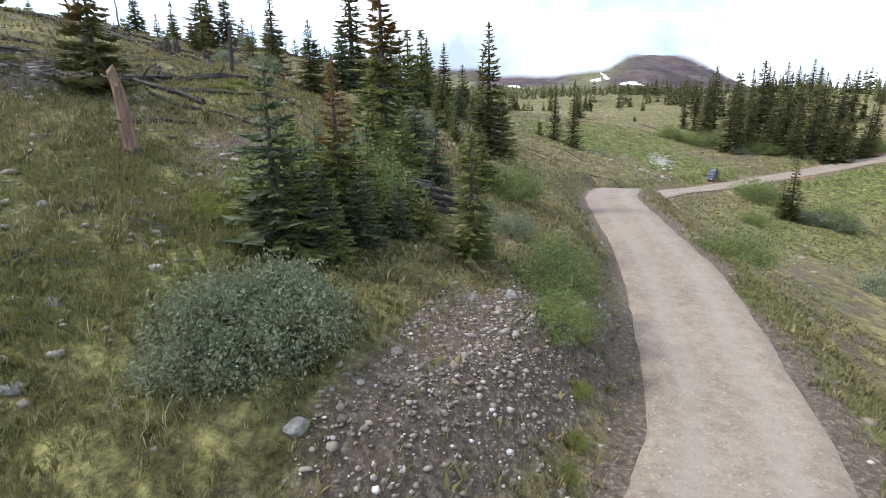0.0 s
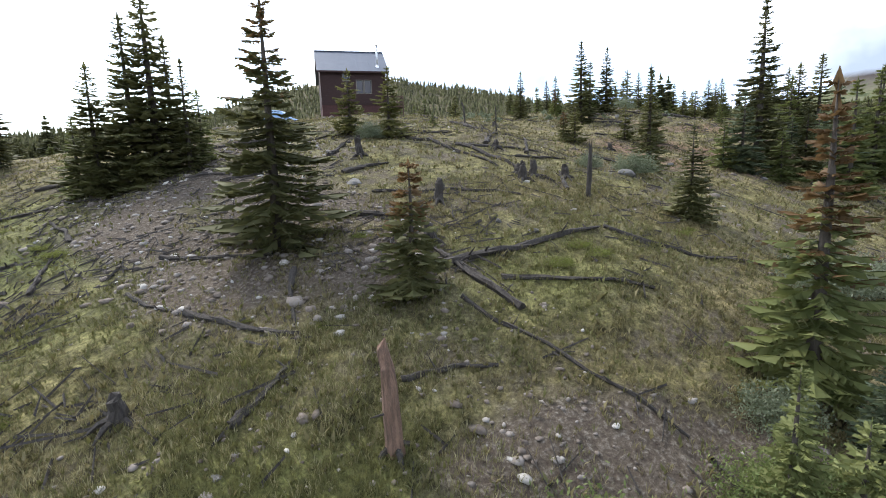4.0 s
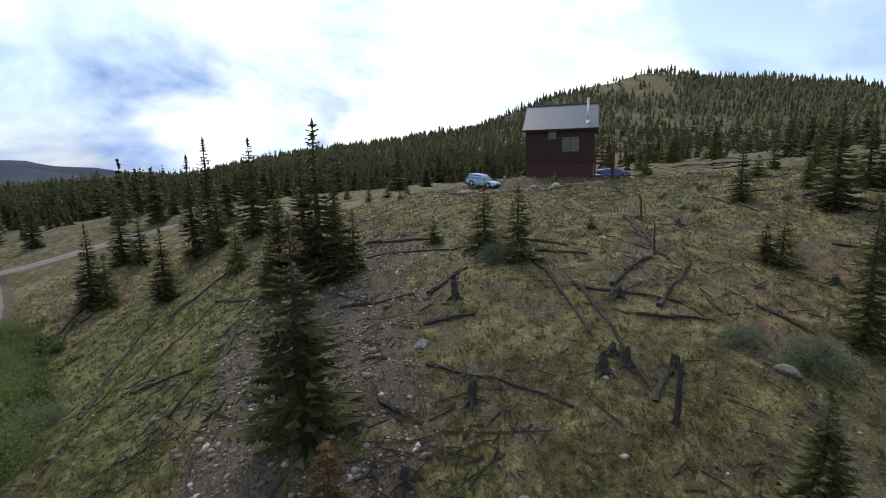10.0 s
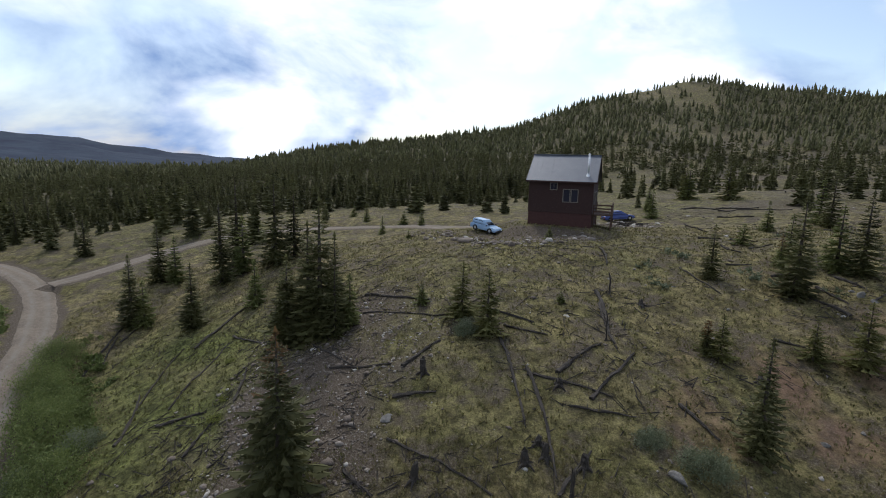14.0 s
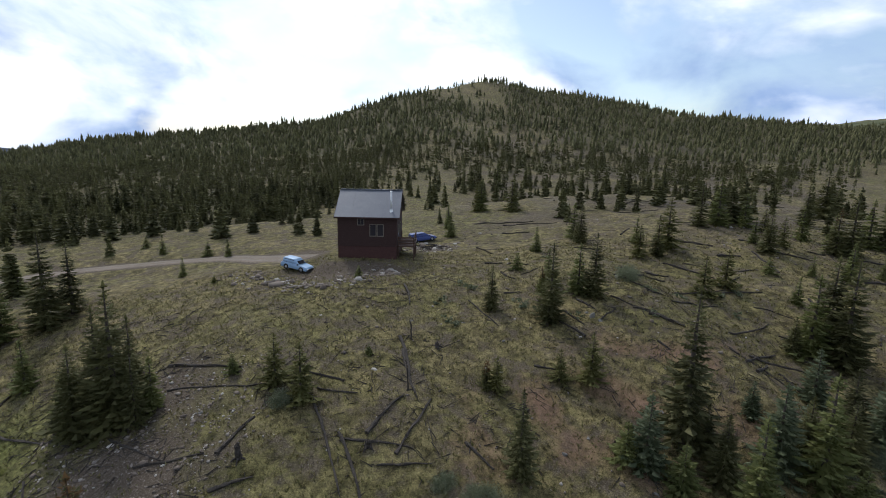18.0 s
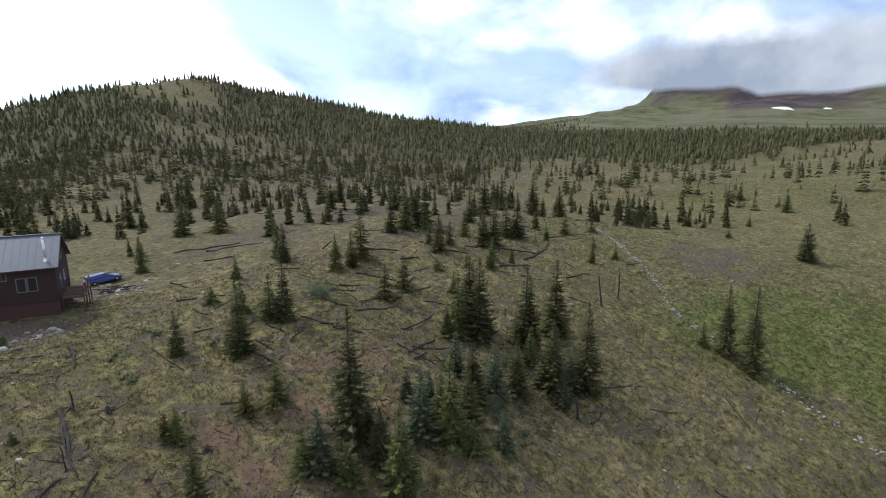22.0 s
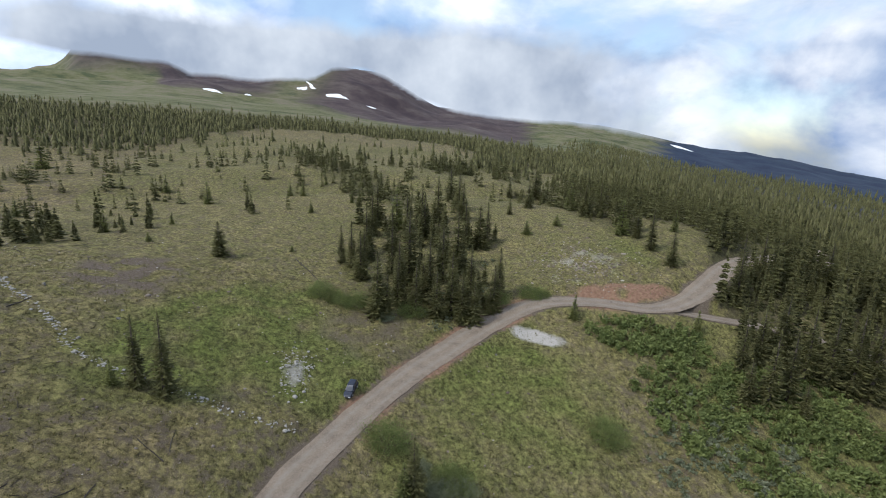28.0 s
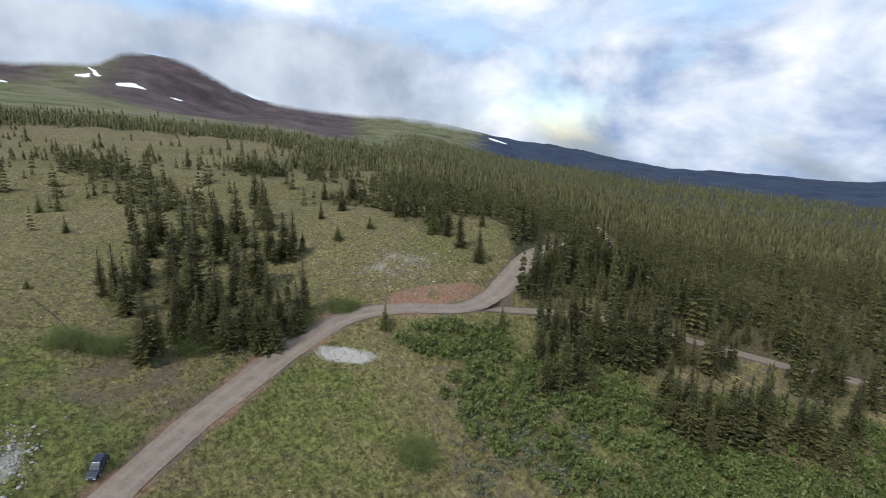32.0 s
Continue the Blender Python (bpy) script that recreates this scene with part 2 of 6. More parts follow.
M = dict(
    land=land_material(),
    road=None,
    needle=leaf_material("spruce_needles", (0.034, 0.036, 0.015), (0.140, 0.140, 0.056), (0.250, 0.240, 0.120)),
    young=leaf_material("young_spruce_needles", (0.080, 0.096, 0.032), (0.176, 0.192, 0.066), (0.295, 0.310, 0.135)),
    pine=leaf_material("olive_pine_needles", (0.060, 0.066, 0.020), (0.150, 0.146, 0.050), (0.235, 0.215, 0.090)),
    bluish=leaf_material("blue_spruce_needles", (0.050, 0.068, 0.034), (0.122, 0.146, 0.082), (0.244, 0.278, 0.180), 0.6),
    rust=leaf_material("dying_rust_needles", (0.090, 0.054, 0.024), (0.165, 0.100, 0.044), (0.225, 0.145, 0.070)),
    willow=leaf_material("grey_willow_leaves", (0.084, 0.103, 0.058), (0.180, 0.202, 0.126), (0.312, 0.330, 0.234), 0.6),
    scrub=leaf_material("green_scrub_leaves", (0.062, 0.086, 0.028), (0.160, 0.196, 0.062), (0.265, 0.300, 0.115), 0.7),
    lime=leaf_material("yellow_green_leaves", (0.105, 0.122, 0.026), (0.172, 0.186, 0.042), (0.250, 0.252, 0.078)),
    grass=leaf_material("dry_meadow_grass", (0.118, 0.102, 0.046), (0.196, 0.168, 0.080), (0.272, 0.236, 0.128), 0.8),
    bark=simple("grey_brown_bark", (0.045, 0.036, 0.030), (0.115, 0.098, 0.082), 5, 0.95, 0, 0.6, stretch=(4, 4, 0.6)),
    dead=simple("weathered_dead_wood", (0.013, 0.012, 0.011), (0.086, 0.073, 0.064), 3, 0.95, 0, 0.7, stretch=(5, 5, 0.7)),
    raw=simple("split_raw_wood", (0.050, 0.036, 0.030), (0.270, 0.165, 0.115), 3, 0.9, 0, 0.5, stretch=(6, 6, 0.5)),
    stone=simple("pale_lichen_stone", (0.070, 0.066, 0.062), (0.25, 0.238, 0.222), 2.2, 0.95, 0, 0.7),
    snow=simple("old_snow", (0.70, 0.73, 0.77), (0.84, 0.86, 0.88), 0.02, 0.8, 0, 0, True),
)
def road_material():
    m = Mat("gravel_road", 0.95, 0, 0.15)
    track, fine, grit = m.noise(0.35, 4), m.noise(3.0, 5, 0.72), m.noise(17.0, 4, 0.75)
    c = m.ramp(track, (0.32, (0.126, 0.100, 0.076)), (0.68, (0.225, 0.182, 0.142)))
    c = m.mix(0.5, c, m.ramp(fine, (0.3, (0.092, 0.072, 0.055)), (0.7, (0.245, 0.208, 0.170))))
    c = m.mix(m.ramp(grit, (0.58, 0.0), (0.70, 0.8)), c, (0.36, 0.34, 0.31))
    c = m.mix(m.ramp(grit, (0.30, 0.7), (0.42, 0.0)), c, (0.055, 0.045, 0.038))
    rut = m.attr("rut")
    c = m.mix(m.mix(1.0, rut, m.ramp(m.noise(1.1, 5, 0.7), (0.35, 0.3), (0.65, 1.0)), "MULTIPLY"), c, (0.215, 0.197, 0.172))
    m.color(c)
    m.bump(m.mix(0.5, fine, grit), 0.6, 0.04)
    return m.m
M["road"] = road_material()


# ---- making meshes ----
def mesh_of(name, verts, faces, mats, smooth_faces=False, index=None):
    me = bpy.data.meshes.new(name)
    me.from_pydata(verts, [], faces)
    for m in mats if isinstance(mats, (list, tuple)) else [mats]:
        me.materials.append(m)
    if index is not None:
        me.polygons.foreach_set("material_index", index)
    if smooth_faces:
        me.polygons.foreach_set("use_smooth", [True] * len(me.polygons))
    me.update()
    return me


def quads_mesh(name, quads, mat):
    """One mesh from an array of four-cornered leaves (n, 4, 3)."""
    q = np.asarray(quads, np.float32)
    n = len(q)
    me = bpy.data.meshes.new(name)
    me.vertices.add(n * 4)
    me.vertices.foreach_set("co", q.reshape(-1))
    me.loops.add(n * 4)
    me.loops.foreach_set("vertex_index", np.arange(n * 4, dtype=np.int32))
    me.polygons.add(n)
    me.polygons.foreach_set("loop_start", np.arange(0, n * 4, 4, dtype=np.int32))
    me.polygons.foreach_set("loop_total", np.full(n, 4, np.int32))
    me.materials.append(mat)
    me.update(calc_edges=True)
    return me


def tris_mesh(name, verts, tris, mat):
    me = bpy.data.meshes.new(name)
    v, t = np.asarray(verts, np.float32), np.asarray(tris, np.int32)
    me.vertices.add(len(v))
    me.vertices.foreach_set("co", v.reshape(-1))
    me.loops.add(t.size)
    me.loops.foreach_set("vertex_index", t.reshape(-1))
    me.polygons.add(len(t))
    me.polygons.foreach_set("loop_start", np.arange(0, t.size, 3, dtype=np.int32))
    me.polygons.foreach_set("loop_total", np.full(len(t), 3, np.int32))
    me.materials.append(mat)
    me.update(calc_edges=True)
    return me


def part(name, me, parent, label=""):
    ob = new(name, me)
    ob.parent = parent
    return tagged(ob, label) if label else ob


def box(bm, x0, x1, y0, y1, z0, z1, bevel=0.0):
    r = bmesh.ops.create_cube(bm, size=1, matrix=Matrix.Translation(((x0 + x1) / 2, (y0 + y1) / 2, (z0 + z1) / 2)) @ Matrix.Diagonal((x1 - x0, y1 - y0, z1 - z0, 1)))
    if bevel:
        es = list({e for v in r["verts"] for e in v.link_edges})
        bmesh.ops.bevel(bm, geom=es, offset=bevel, segments=2, affect="EDGES", profile=0.5)


def bm_part(name, build, mat, parent, label="", smooth_faces=False):
    bm = bmesh.new()
    build(bm)
    me = bpy.data.meshes.new(name)
    bm.to_mesh(me)
    bm.free()
    me.materials.append(mat)
    if smooth_faces:
        me.polygons.foreach_set("use_smooth", [True] * len(me.polygons))
    return part(name, me, parent, label)


def box_part(name, dims, mat, parent, label="", bevel=0.01):
    return bm_part(name, lambda bm: box(bm, *dims, bevel), mat, parent, label)


def tube(points, radii, sides=7):
    """Vertices and faces of a bent tapered tube."""
    pts = [Vector(p) for p in points]
    vs, fs = [], []
    for k, p in enumerate(pts):
        d = (pts[min(k + 1, len(pts) - 1)] - pts[max(k - 1, 0)]).normalized()
        a = d.cross(Vector((0.13, 0.31, 0.94)) if abs(d.z) < 0.9 else Vector((1, 0, 0))).normalized()
        b = d.cross(a)
        for s in range(sides):
            w = 2 * math.pi * s / sides
            vs.append(p + (a * math.cos(w) + b * math.sin(w)) * radii[k])
    for k in range(len(pts) - 1):
        for s in range(sides):
            fs.append((k * sides + s, k * sides + (s + 1) % sides, (k + 1) * sides + (s + 1) % sides, (k + 1) * sides + s))
    fs.append(tuple(range(sides))[::-1])
    fs.append(tuple(range((len(pts) - 1) * sides, len(pts) * sides)))
    return vs, fs


# ---- the lie of the land ----
RINGS = np.array([100.0, 250.0, 500.0, 900.0, 1800.0, 3000.0])
# rise of the land in degrees, seen from above the knoll, for bearings 60, 45, 30 ... -180 (north 0, west +)
RISE = np.array([
    [-15.0, -14.5, -13.0, -12.4, -11.3, -10.8, -9.8, -9.5, -11.5, -15.0, -17.5, -20.0, -24.0, -28.0, -28.0, -26.0, -24.0],
    [-6.4, -6.1, -4.8, -3.8, -2.8, -1.8, -2.0, -2.8, -3.4, -2.8, -2.4, -2.8, -4.4, -7.1, -9.6, -10.6, -10.6],
    [-4.0, -3.2, -2.5, 0.4, 2.2, 6.6, 6.2, 3.6, 1.8, 1.4, 1.0, 0.1, -1.7, -4.5, -7.5, -8.4, -8.4],
    [-1.8, -1.9, -2.5, -0.9, 1.1, 3.7, 3.7, 2.1, 2.6, 2.6, 2.1, 0.9, -0.6, -3.2, -5.0, -6.0, -5.5],
    [-0.6, -0.4, -1.2, -1.4, -0.4, 0.6, 0.6, 1.6, 4.1, 4.8, 3.7, 1.6, 0.6, -1.7, -3.8, -4.5, -3.5],
    [1.5, 1.3, -0.0, -1.1, -1.4, -0.4, -0.4, 0.6, 3.7, 5.4, 5.4, 3.3, 2.2, -0.2, -2.5, -2.8, -1.7]])
KNOLL = (25.0, -10.0, 30.0)


def smooth(a, b, x):
    t = np.clip((x - a) / (b - a), 0, 1)
    return t * t * (3 - 2 * t)


def cubic(f):
    return np.stack([(1 - f) ** 3, 3 * f**3 - 6 * f**2 + 4, -3 * f**3 + 3 * f**2 + 3 * f + 1, f**3]) / 6


def spline(table, x0, y0, step, x, y):
    """A smooth cubic sheet over a coarse table of heights."""
    u, v = np.clip((x - x0) / step, 0, table.shape[1] - 1.001), np.clip((y - y0) / step, 0, table.shape[0] - 1.001)
    i, j = u.astype(int), v.astype(int)
    wu, wv = cubic(u - i), cubic(v - j)
    z = 0 * u
    for a in range(4):
        for b in range(4):
            z = z + wv[a] * wu[b] * table[np.clip(j + a - 1, 0, table.shape[0] - 1), np.clip(i + b - 1, 0, table.shape[1] - 1)]
    return z


def far_land(x, y):
    dx, dy = x - KNOLL[0], y - KNOLL[1]
    r = np.hypot(dx, dy) + 1e-6
    bearing = np.degrees(np.arctan2(-dx, dy))
    bearing = np.where(bearing > 120, bearing - 360, bearing)
    u = np.clip((60 - bearing) / 15, 0, 15.999)
    i = u.astype(int)
    f = u - i
    f = f * f * (3 - 2 * f) * 0.5 + f * 0.5
    s = np.clip(np.interp(np.log(r), np.log(RINGS), np.arange(6)), 0, 4.9999)
    k = s.astype(int)
    g = s - k
    deg = (RISE[k, i] * (1 - f) + RISE[k, i + 1] * f) * (1 - g) + (RISE[k + 1, i] * (1 - f) + RISE[k + 1, i + 1] * f) * g
    z = KNOLL[2] + r * np.tan(np.radians(deg))
    bump = lambda b0, wb, r0, wr, h: h * np.exp(-((bearing - b0) / wb) ** 2 - ((r - r0) / wr) ** 2)
    z = z + bump(-21.5, 5.0, 560, 130, 12.0) + bump(-94.5, 6.4, 2700, 420, 100.0) + bump(-99.5, 3.2, 2750, 420, 40.0)
    z = z + bump(-73.5, 4.6, 3000, 420, 118.0) + bump(-84.5, 7.0, 3200, 420, 130.0) + bump(43.0, 9.0, 3000, 500, 15.0)
    return z


# heights of the near land, one every 36 m east and north, and the finer swell of the knoll, one every 15 m
LAND = np.array([
    [-18.1, -18.3, -18.7, -19.5, -20.2, -19.4, -15.5, -10.5, -6.7, -3.8],
    [-18.9, -20.2, -22.1, -23.8, -22.9, -17.6, -5.1, 5.3, 4.0, 0.5],
    [-18.9, -21.4, -24.6, -27.0, -25.5, -17.7, -0.9, 11.0, 9.9, 5.5],
    [-17.1, -20.4, -24.3, -27.5, -27.4, -19.2, -2.8, 6.4, 9.5, 10.2],
    [-12.9, -16.6, -20.5, -23.8, -23.8, -18.1, -8.1, -0.8, 6.8, 12.8],
    [-7.4, -11.5, -13.9, -15.6, -17.0, -15.9, -7.5, -0.1, 7.0, 13.0],
    [-2.1, -7.1, -7.4, -2.3, -5.9, -6.2, 1.4, 6.1, 8.5, 11.7],
    [1.1, -2.5, -2.5, 8.1, 10.0, 11.8, 11.5, 9.1, 8.7, 10.2],
    [1.9, 4.1, 6.2, 9.7, 12.5, 16.9, 15.5, 10.4, 9.0, 9.9],
    [2.5, 7.3, 9.8, 10.3, 13.1, 16.5, 16.2, 13.2, 11.0, 9.9]])
SWELL = np.array([
    [0.6, 0.3, -0.4, -0.9, 0.1, 1.2, 1.7],
    [-1, 0.5, 1.6, 1.1, 0.9, 1.6, 2.4],
    [-2.3, -0.5, 2.4, 3.5, 1.2, 1.7, 3.5],
    [-2.7, -1.4, 2, 3.9, 1.2, 2.9, 4.6],
    [-1.9, -0.2, 2.5, 3.4, 1.9, 2.6, 3.6],
    [-0.6, 0.9, 2.3, 2.5, 0.9, 0.5, 1],
    [0.9, 1.6, 1.9, 1.6, 0.4, -0.8, -1.6]])


def ground(x, y):
    """The height of the land, for arrays."""
    x, y = np.asarray(x, float), np.asarray(y, float)
    near = spline(LAND, -90.0, -214.0, 36.0, x, y)
    edge = smooth(-24.0, -12.0, x) * (1 - smooth(54.0, 66.0, x)) * smooth(-16.0, -4.0, y) * (1 - smooth(62.0, 74.0, y))
    near = near + spline(SWELL, -24.0, -16.0, 15.0, x, y) * edge
    w = 1 - smooth(150, 215, np.hypot(x - 70, y + 50))
    inside = (x < 234.0) & (y < 110.0) & (x > -90.0) & (y > -214.0)
    return np.where(inside, near * w + far_land(x, y) * (1 - w), far_land(x, y))


# ---- roads: middle lines in plan ----
MAIN_ROAD = [(-74.33, 66.47), (-58.86, 64.81), (-47.64, 62.46), (-36.15, 55.45), (-26.64, 44.92), (-19.98, 34.02), (-11.02, 20.46), (-4.08, 7.89), (1.9, -0.6), (6.4, -3.3), (12.5, -3.95), (21, -4.1),
             (31, -3.4), (44, -2.9), (60, -5.5), (77.3, -10.2), (88.3, -14.6), (97, -20.6), (105.2, -27), (115.6, -37.2), (122.6, -46.2), (128.6, -54.6), (134.4, -65), (137.2, -75.6),
             (134, -88), (127.5, -101), (128.6, -112), (132.5, -121), (139.2, -134), (143, -145), (146, -160), (154, -185), (175, -225), (250, -300)]
SIDE_ROAD = [(127.5, -103), (122, -112.5), (117.5, -123), (112.4, -134), (101.5, -150), (89.4, -164.6), (79, -173.6), (68, -183), (40, -196), (5, -212)]
CABIN_TRACK = [(-35.68, 56.94), (-32.18, 62.71), (-27.74, 70.06), (-21.7, 77.25), (-14.07, 79.72), (-4.22, 79.64), (9.37, 77.6), (16.47, 73.36), (22.62, 70.67)]


def curve(points, step=0.8):
    p = np.array(points, float)
    q = np.concatenate([[2 * p[0] - p[1]], p, [2 * p[-1] - p[-2]]])
    out = []
    for k in range(1, len(q) - 2):
        n = max(2, int(np.hypot(*(q[k + 1] - q[k])) / step))
        t = np.linspace(0, 1, n, endpoint=False)[:, None]
        a, b, c, d = q[k - 1], q[k], q[k + 1], q[k + 2]
        out.append(0.5 * (2 * b + (c - a) * t + (2 * a - 5 * b + 4 * c - d) * t**2 + (3 * b - a - 3 * c + d) * t**3))
    return np.concatenate(out + [p[-1:]])


def profile(line):
    z = ground(line[:, 0], line[:, 1])
    k = np.ones(15) / 15
    return np.convolve(np.pad(z, 7, mode="edge"), k, mode="valid")


ROADS = []
for pts_, half_ in ((MAIN_ROAD, 2.05), (SIDE_ROAD, 2.3), (CABIN_TRACK, 1.5)):
    c_ = curve(pts_)
    d_ = np.hypot(c_[:, 0] - 60, c_[:, 1] + 20)
    w_ = np.full(len(c_), half_)
    if half_ == 2.05:
        w_ = np.interp(c_[:, 0], [-14, 0, 8, 16, 28, 44, 90, 112, 140], [1.6, 1.55, 1.5, 1.6, 1.85, 2.0, 2.6, 2.85, 3.7])
    if half_ == 1.5:
        w_ = np.interp(c_[:, 0], [6, 18], [1.5, 3.1])
    ROADS.append((c_, profile(c_), w_))


def nearest_road(x, y):
    """For each point: the distance to the road's edge (negative on it) and the road's height there."""
    x, y = np.asarray(x, float).ravel(), np.asarray(y, float).ravel()
    best, zr = np.full(len(x), 1e3), np.zeros(len(x))
    for c, z, w in ROADS:
        for k in range(0, len(x), 4000):
            s = slice(k, k + 4000)
            near = (x[s] > c[:, 0].min() - 12) & (x[s] < c[:, 0].max() + 12) & (y[s] > c[:, 1].min() - 12) & (y[s] < c[:, 1].max() + 12)
            if not near.any():
                continue
            ii = np.flatnonzero(near) + k
            d = np.hypot(x[ii, None] - c[None, :, 0], y[ii, None] - c[None, :, 1]) - w[None]
            j = d.argmin(1)
            e = d[np.arange(len(ii)), j]
            better = e < best[ii]
            best[ii[better]], zr[ii[better]] = e[better], z[j[better]]
    return best, zr


def ripple(x, y, size, seed):
    """Soft hummocks without a grid."""
    r = np.random.RandomState(seed)
    out = 0 * x
    for k in range(7):
        a, s, p = r.uniform(0, 6.28), size * r.uniform(0.6, 1.7), r.uniform(0, 6.28)
        out = out + np.sin((x * math.cos(a) + y * math.sin(a)) * 6.283 / s + p + 1.7 * np.sin((x * math.sin(a) - y * math.cos(a)) * 6.283 / s / 1.9 + k))
    return out / 4


PAD = (28.9, 63.7, 9.2)  # the level yard of the cabin


def land(x, y):
    x, y = np.asarray(x, float), np.asarray(y, float)
    shape = x.shape
    x, y = x.ravel(), y.ravel()
    r = np.hypot(x - 40, y)
    z = ground(x, y) + (0.10 * ripple(x, y, 3.2, 1) + 0.22 * ripple(x, y, 13, 2)) * (1 - smooth(150, 260, r)) + (1.4 * ripple(x, y, 60, 3)) * smooth(140, 300, r) * (1 - smooth(700, 1000, r))
    z = z + (14 * ripple(x, y, 420, 5) + 5 * ripple(x, y, 130, 6)) * smooth(900, 1800, r)
    b = np.degrees(np.arctan2(-(x - KNOLL[0]), y - KNOLL[1]))
    z = z + 62 * smooth(-68.6, -70.4, b) * smooth(-79.5, -77.5, b) * smooth(1900, 2250, r)
    z = z + 36 * smooth(-84, -89, b) * smooth(-108, -99, b) * smooth(1850, 2300, r)
    z = z + (11.65 - z) * (1 - smooth(0.0, 3.5, np.maximum(np.abs(x - PAD[0]) - 4.2, np.abs(y - PAD[1]) - 4.6)))
    e, zr = nearest_road(x, y)
    bank = np.where(z > zr, 1 - smooth(0.25, 2.4, e), 1 - smooth(0.3, 4.0, e))
    far = smooth(58, 80, x)
    bank = np.maximum(bank, (1 - smooth(0.9, 3.2, e)) * far)
    z = z + (zr - 0.05 - 0.13 * far * (1 - smooth(0.2, 1.2, e)) - z) * bank
    return z.reshape(shape)


def land_at(x, y):
    return float(land(np.array([x]), np.array([y]))[0])


def blob(x, y, cx, cy, rx, ry, turn=0.0):
    c, s = math.cos(radians(turn)), math.sin(radians(turn))
    u, v = ((x - cx) * c + (y - cy) * s) / rx, (-(x - cx) * s + (y - cy) * c) / ry
    return np.clip(1.35 - (u * u + v * v), 0, 1)


def polar(x, y):
    dx, dy = x - KNOLL[0], y - KNOLL[1]
    b = np.degrees(np.arctan2(-dx, dy))
    return np.where(b > 120, b - 360, b), np.hypot(dx, dy)


def woods(x, y):
    """How thick the trees stand, 0 to 1."""
    b, r = polar(x, y)
    patchy = 0.5 + 0.5 * ripple(x, y, 46, 11)
    clumps = np.clip(1.6 * ripple(x, y, 21, 12) + 0.9 * ripple(x, y, 52, 13), 0, 1)
    start = np.interp(b, [-180, -170, -162, -156, -152, -146, -140, -137, -134, -127, -124, -119, -112, -104, -88, -84, -76, -70, -60, -55, -48, -40, -28, -15, 0, 15, 30, 45, 60],
                      [178, 174, 168, 158, 144, 133, 128, 148, 195, 196, 225, 340, 400, 500, 480, 420, 300, 300, 330, 240, 140, 112, 110, 140, 104, 96, 100, 108, 112])
    ramp_ = np.interp(b, [-180, -130, -118, -90, -60, -52, -35, -14, -6, 2, 60], [10, 14, 60, 40, 90, 200, 270, 240, 120, 60, 45])
    d = smooth(0, 1, (r - start) / ramp_ + np.where(ramp_ > 30, 0.45 * ripple(x, y, 25, 15), 0)) * np.where((b < -112) & (b > -128), np.clip(0.35 + 1.2 * patchy, 0, 1), np.where(b > -60, np.clip(0.4 + 0.95 * patchy, 0, 1), np.clip(0.7 + 0.5 * patchy, 0, 1)))
    # loose clumps on the open slopes
    d = np.maximum(d, 0.42 * clumps * smooth(-62, -50, b) * smooth(88, 112, r) * (r < 300))
    d = np.maximum(d, 0.42 * clumps * (1 - smooth(-62, -52, b)) * smooth(-82, -76, b) * smooth(120, 150, r) * (r < 420))
    d = np.maximum(d, 0.22 * clumps * (1 - smooth(-78, -74, b)) * smooth(-112, -108, b) * smooth(150, 190, r) * (r < 420))
    d = np.maximum(d, 0.55 * clumps * (1 - smooth(-112, -106, b)) * smooth(-130, -128, b) * smooth(205, 240, r) * (r < 460))
    d = d * (1 - 0.85 * blob(x, y, 178, 452, 34, 90, 10)) * (1 - 0.7 * blob(x, y, 150, 300, 18, 60, 20))
    # the grove over the road, the strings of trees above it, and the clumps along the wet ground
    d = np.maximum(d, 0.30 * blob(x, y, 166, -54, 36, 21, -15) * np.clip(0.6 + 0.9 * ripple(x, y, 17, 14), 0.0, 1))
    for cx, cy, rx, ry, turn, thick in ((146, -45, 10, 19, -12, 0.25), (300, -26, 80, 13, 16, 0.5), (305, -95, 24, 17, 0, 0.9), (365, -152, 48, 20, -30, 0.8), (200, -124, 42, 8, -5, 0.75), (240, -50, 40, 9, 10, 0.6),
                                        (76, -128, 13, 6, 40, 0.9), (59, -142, 4.5, 4, 0, 0.9), (48, -153, 5, 4, 0, 0.9), (54, -179, 7, 5, 0, 0.8), (72, -168, 6, 6, 0, 0.7), (104, -128, 15, 9, 55, 0.9), (92, -148, 12, 6, 60, 0.8)):
        d = np.maximum(d, thick * blob(x, y, cx, cy, rx, ry, turn))
    bald = smooth(-56, -66, b) * (1 - smooth(-116, -126, b)) * smooth(640, 900, r + 300 * (patchy - 0.5))
    d = d * (1 - bald)
    return d * (r < 1500)


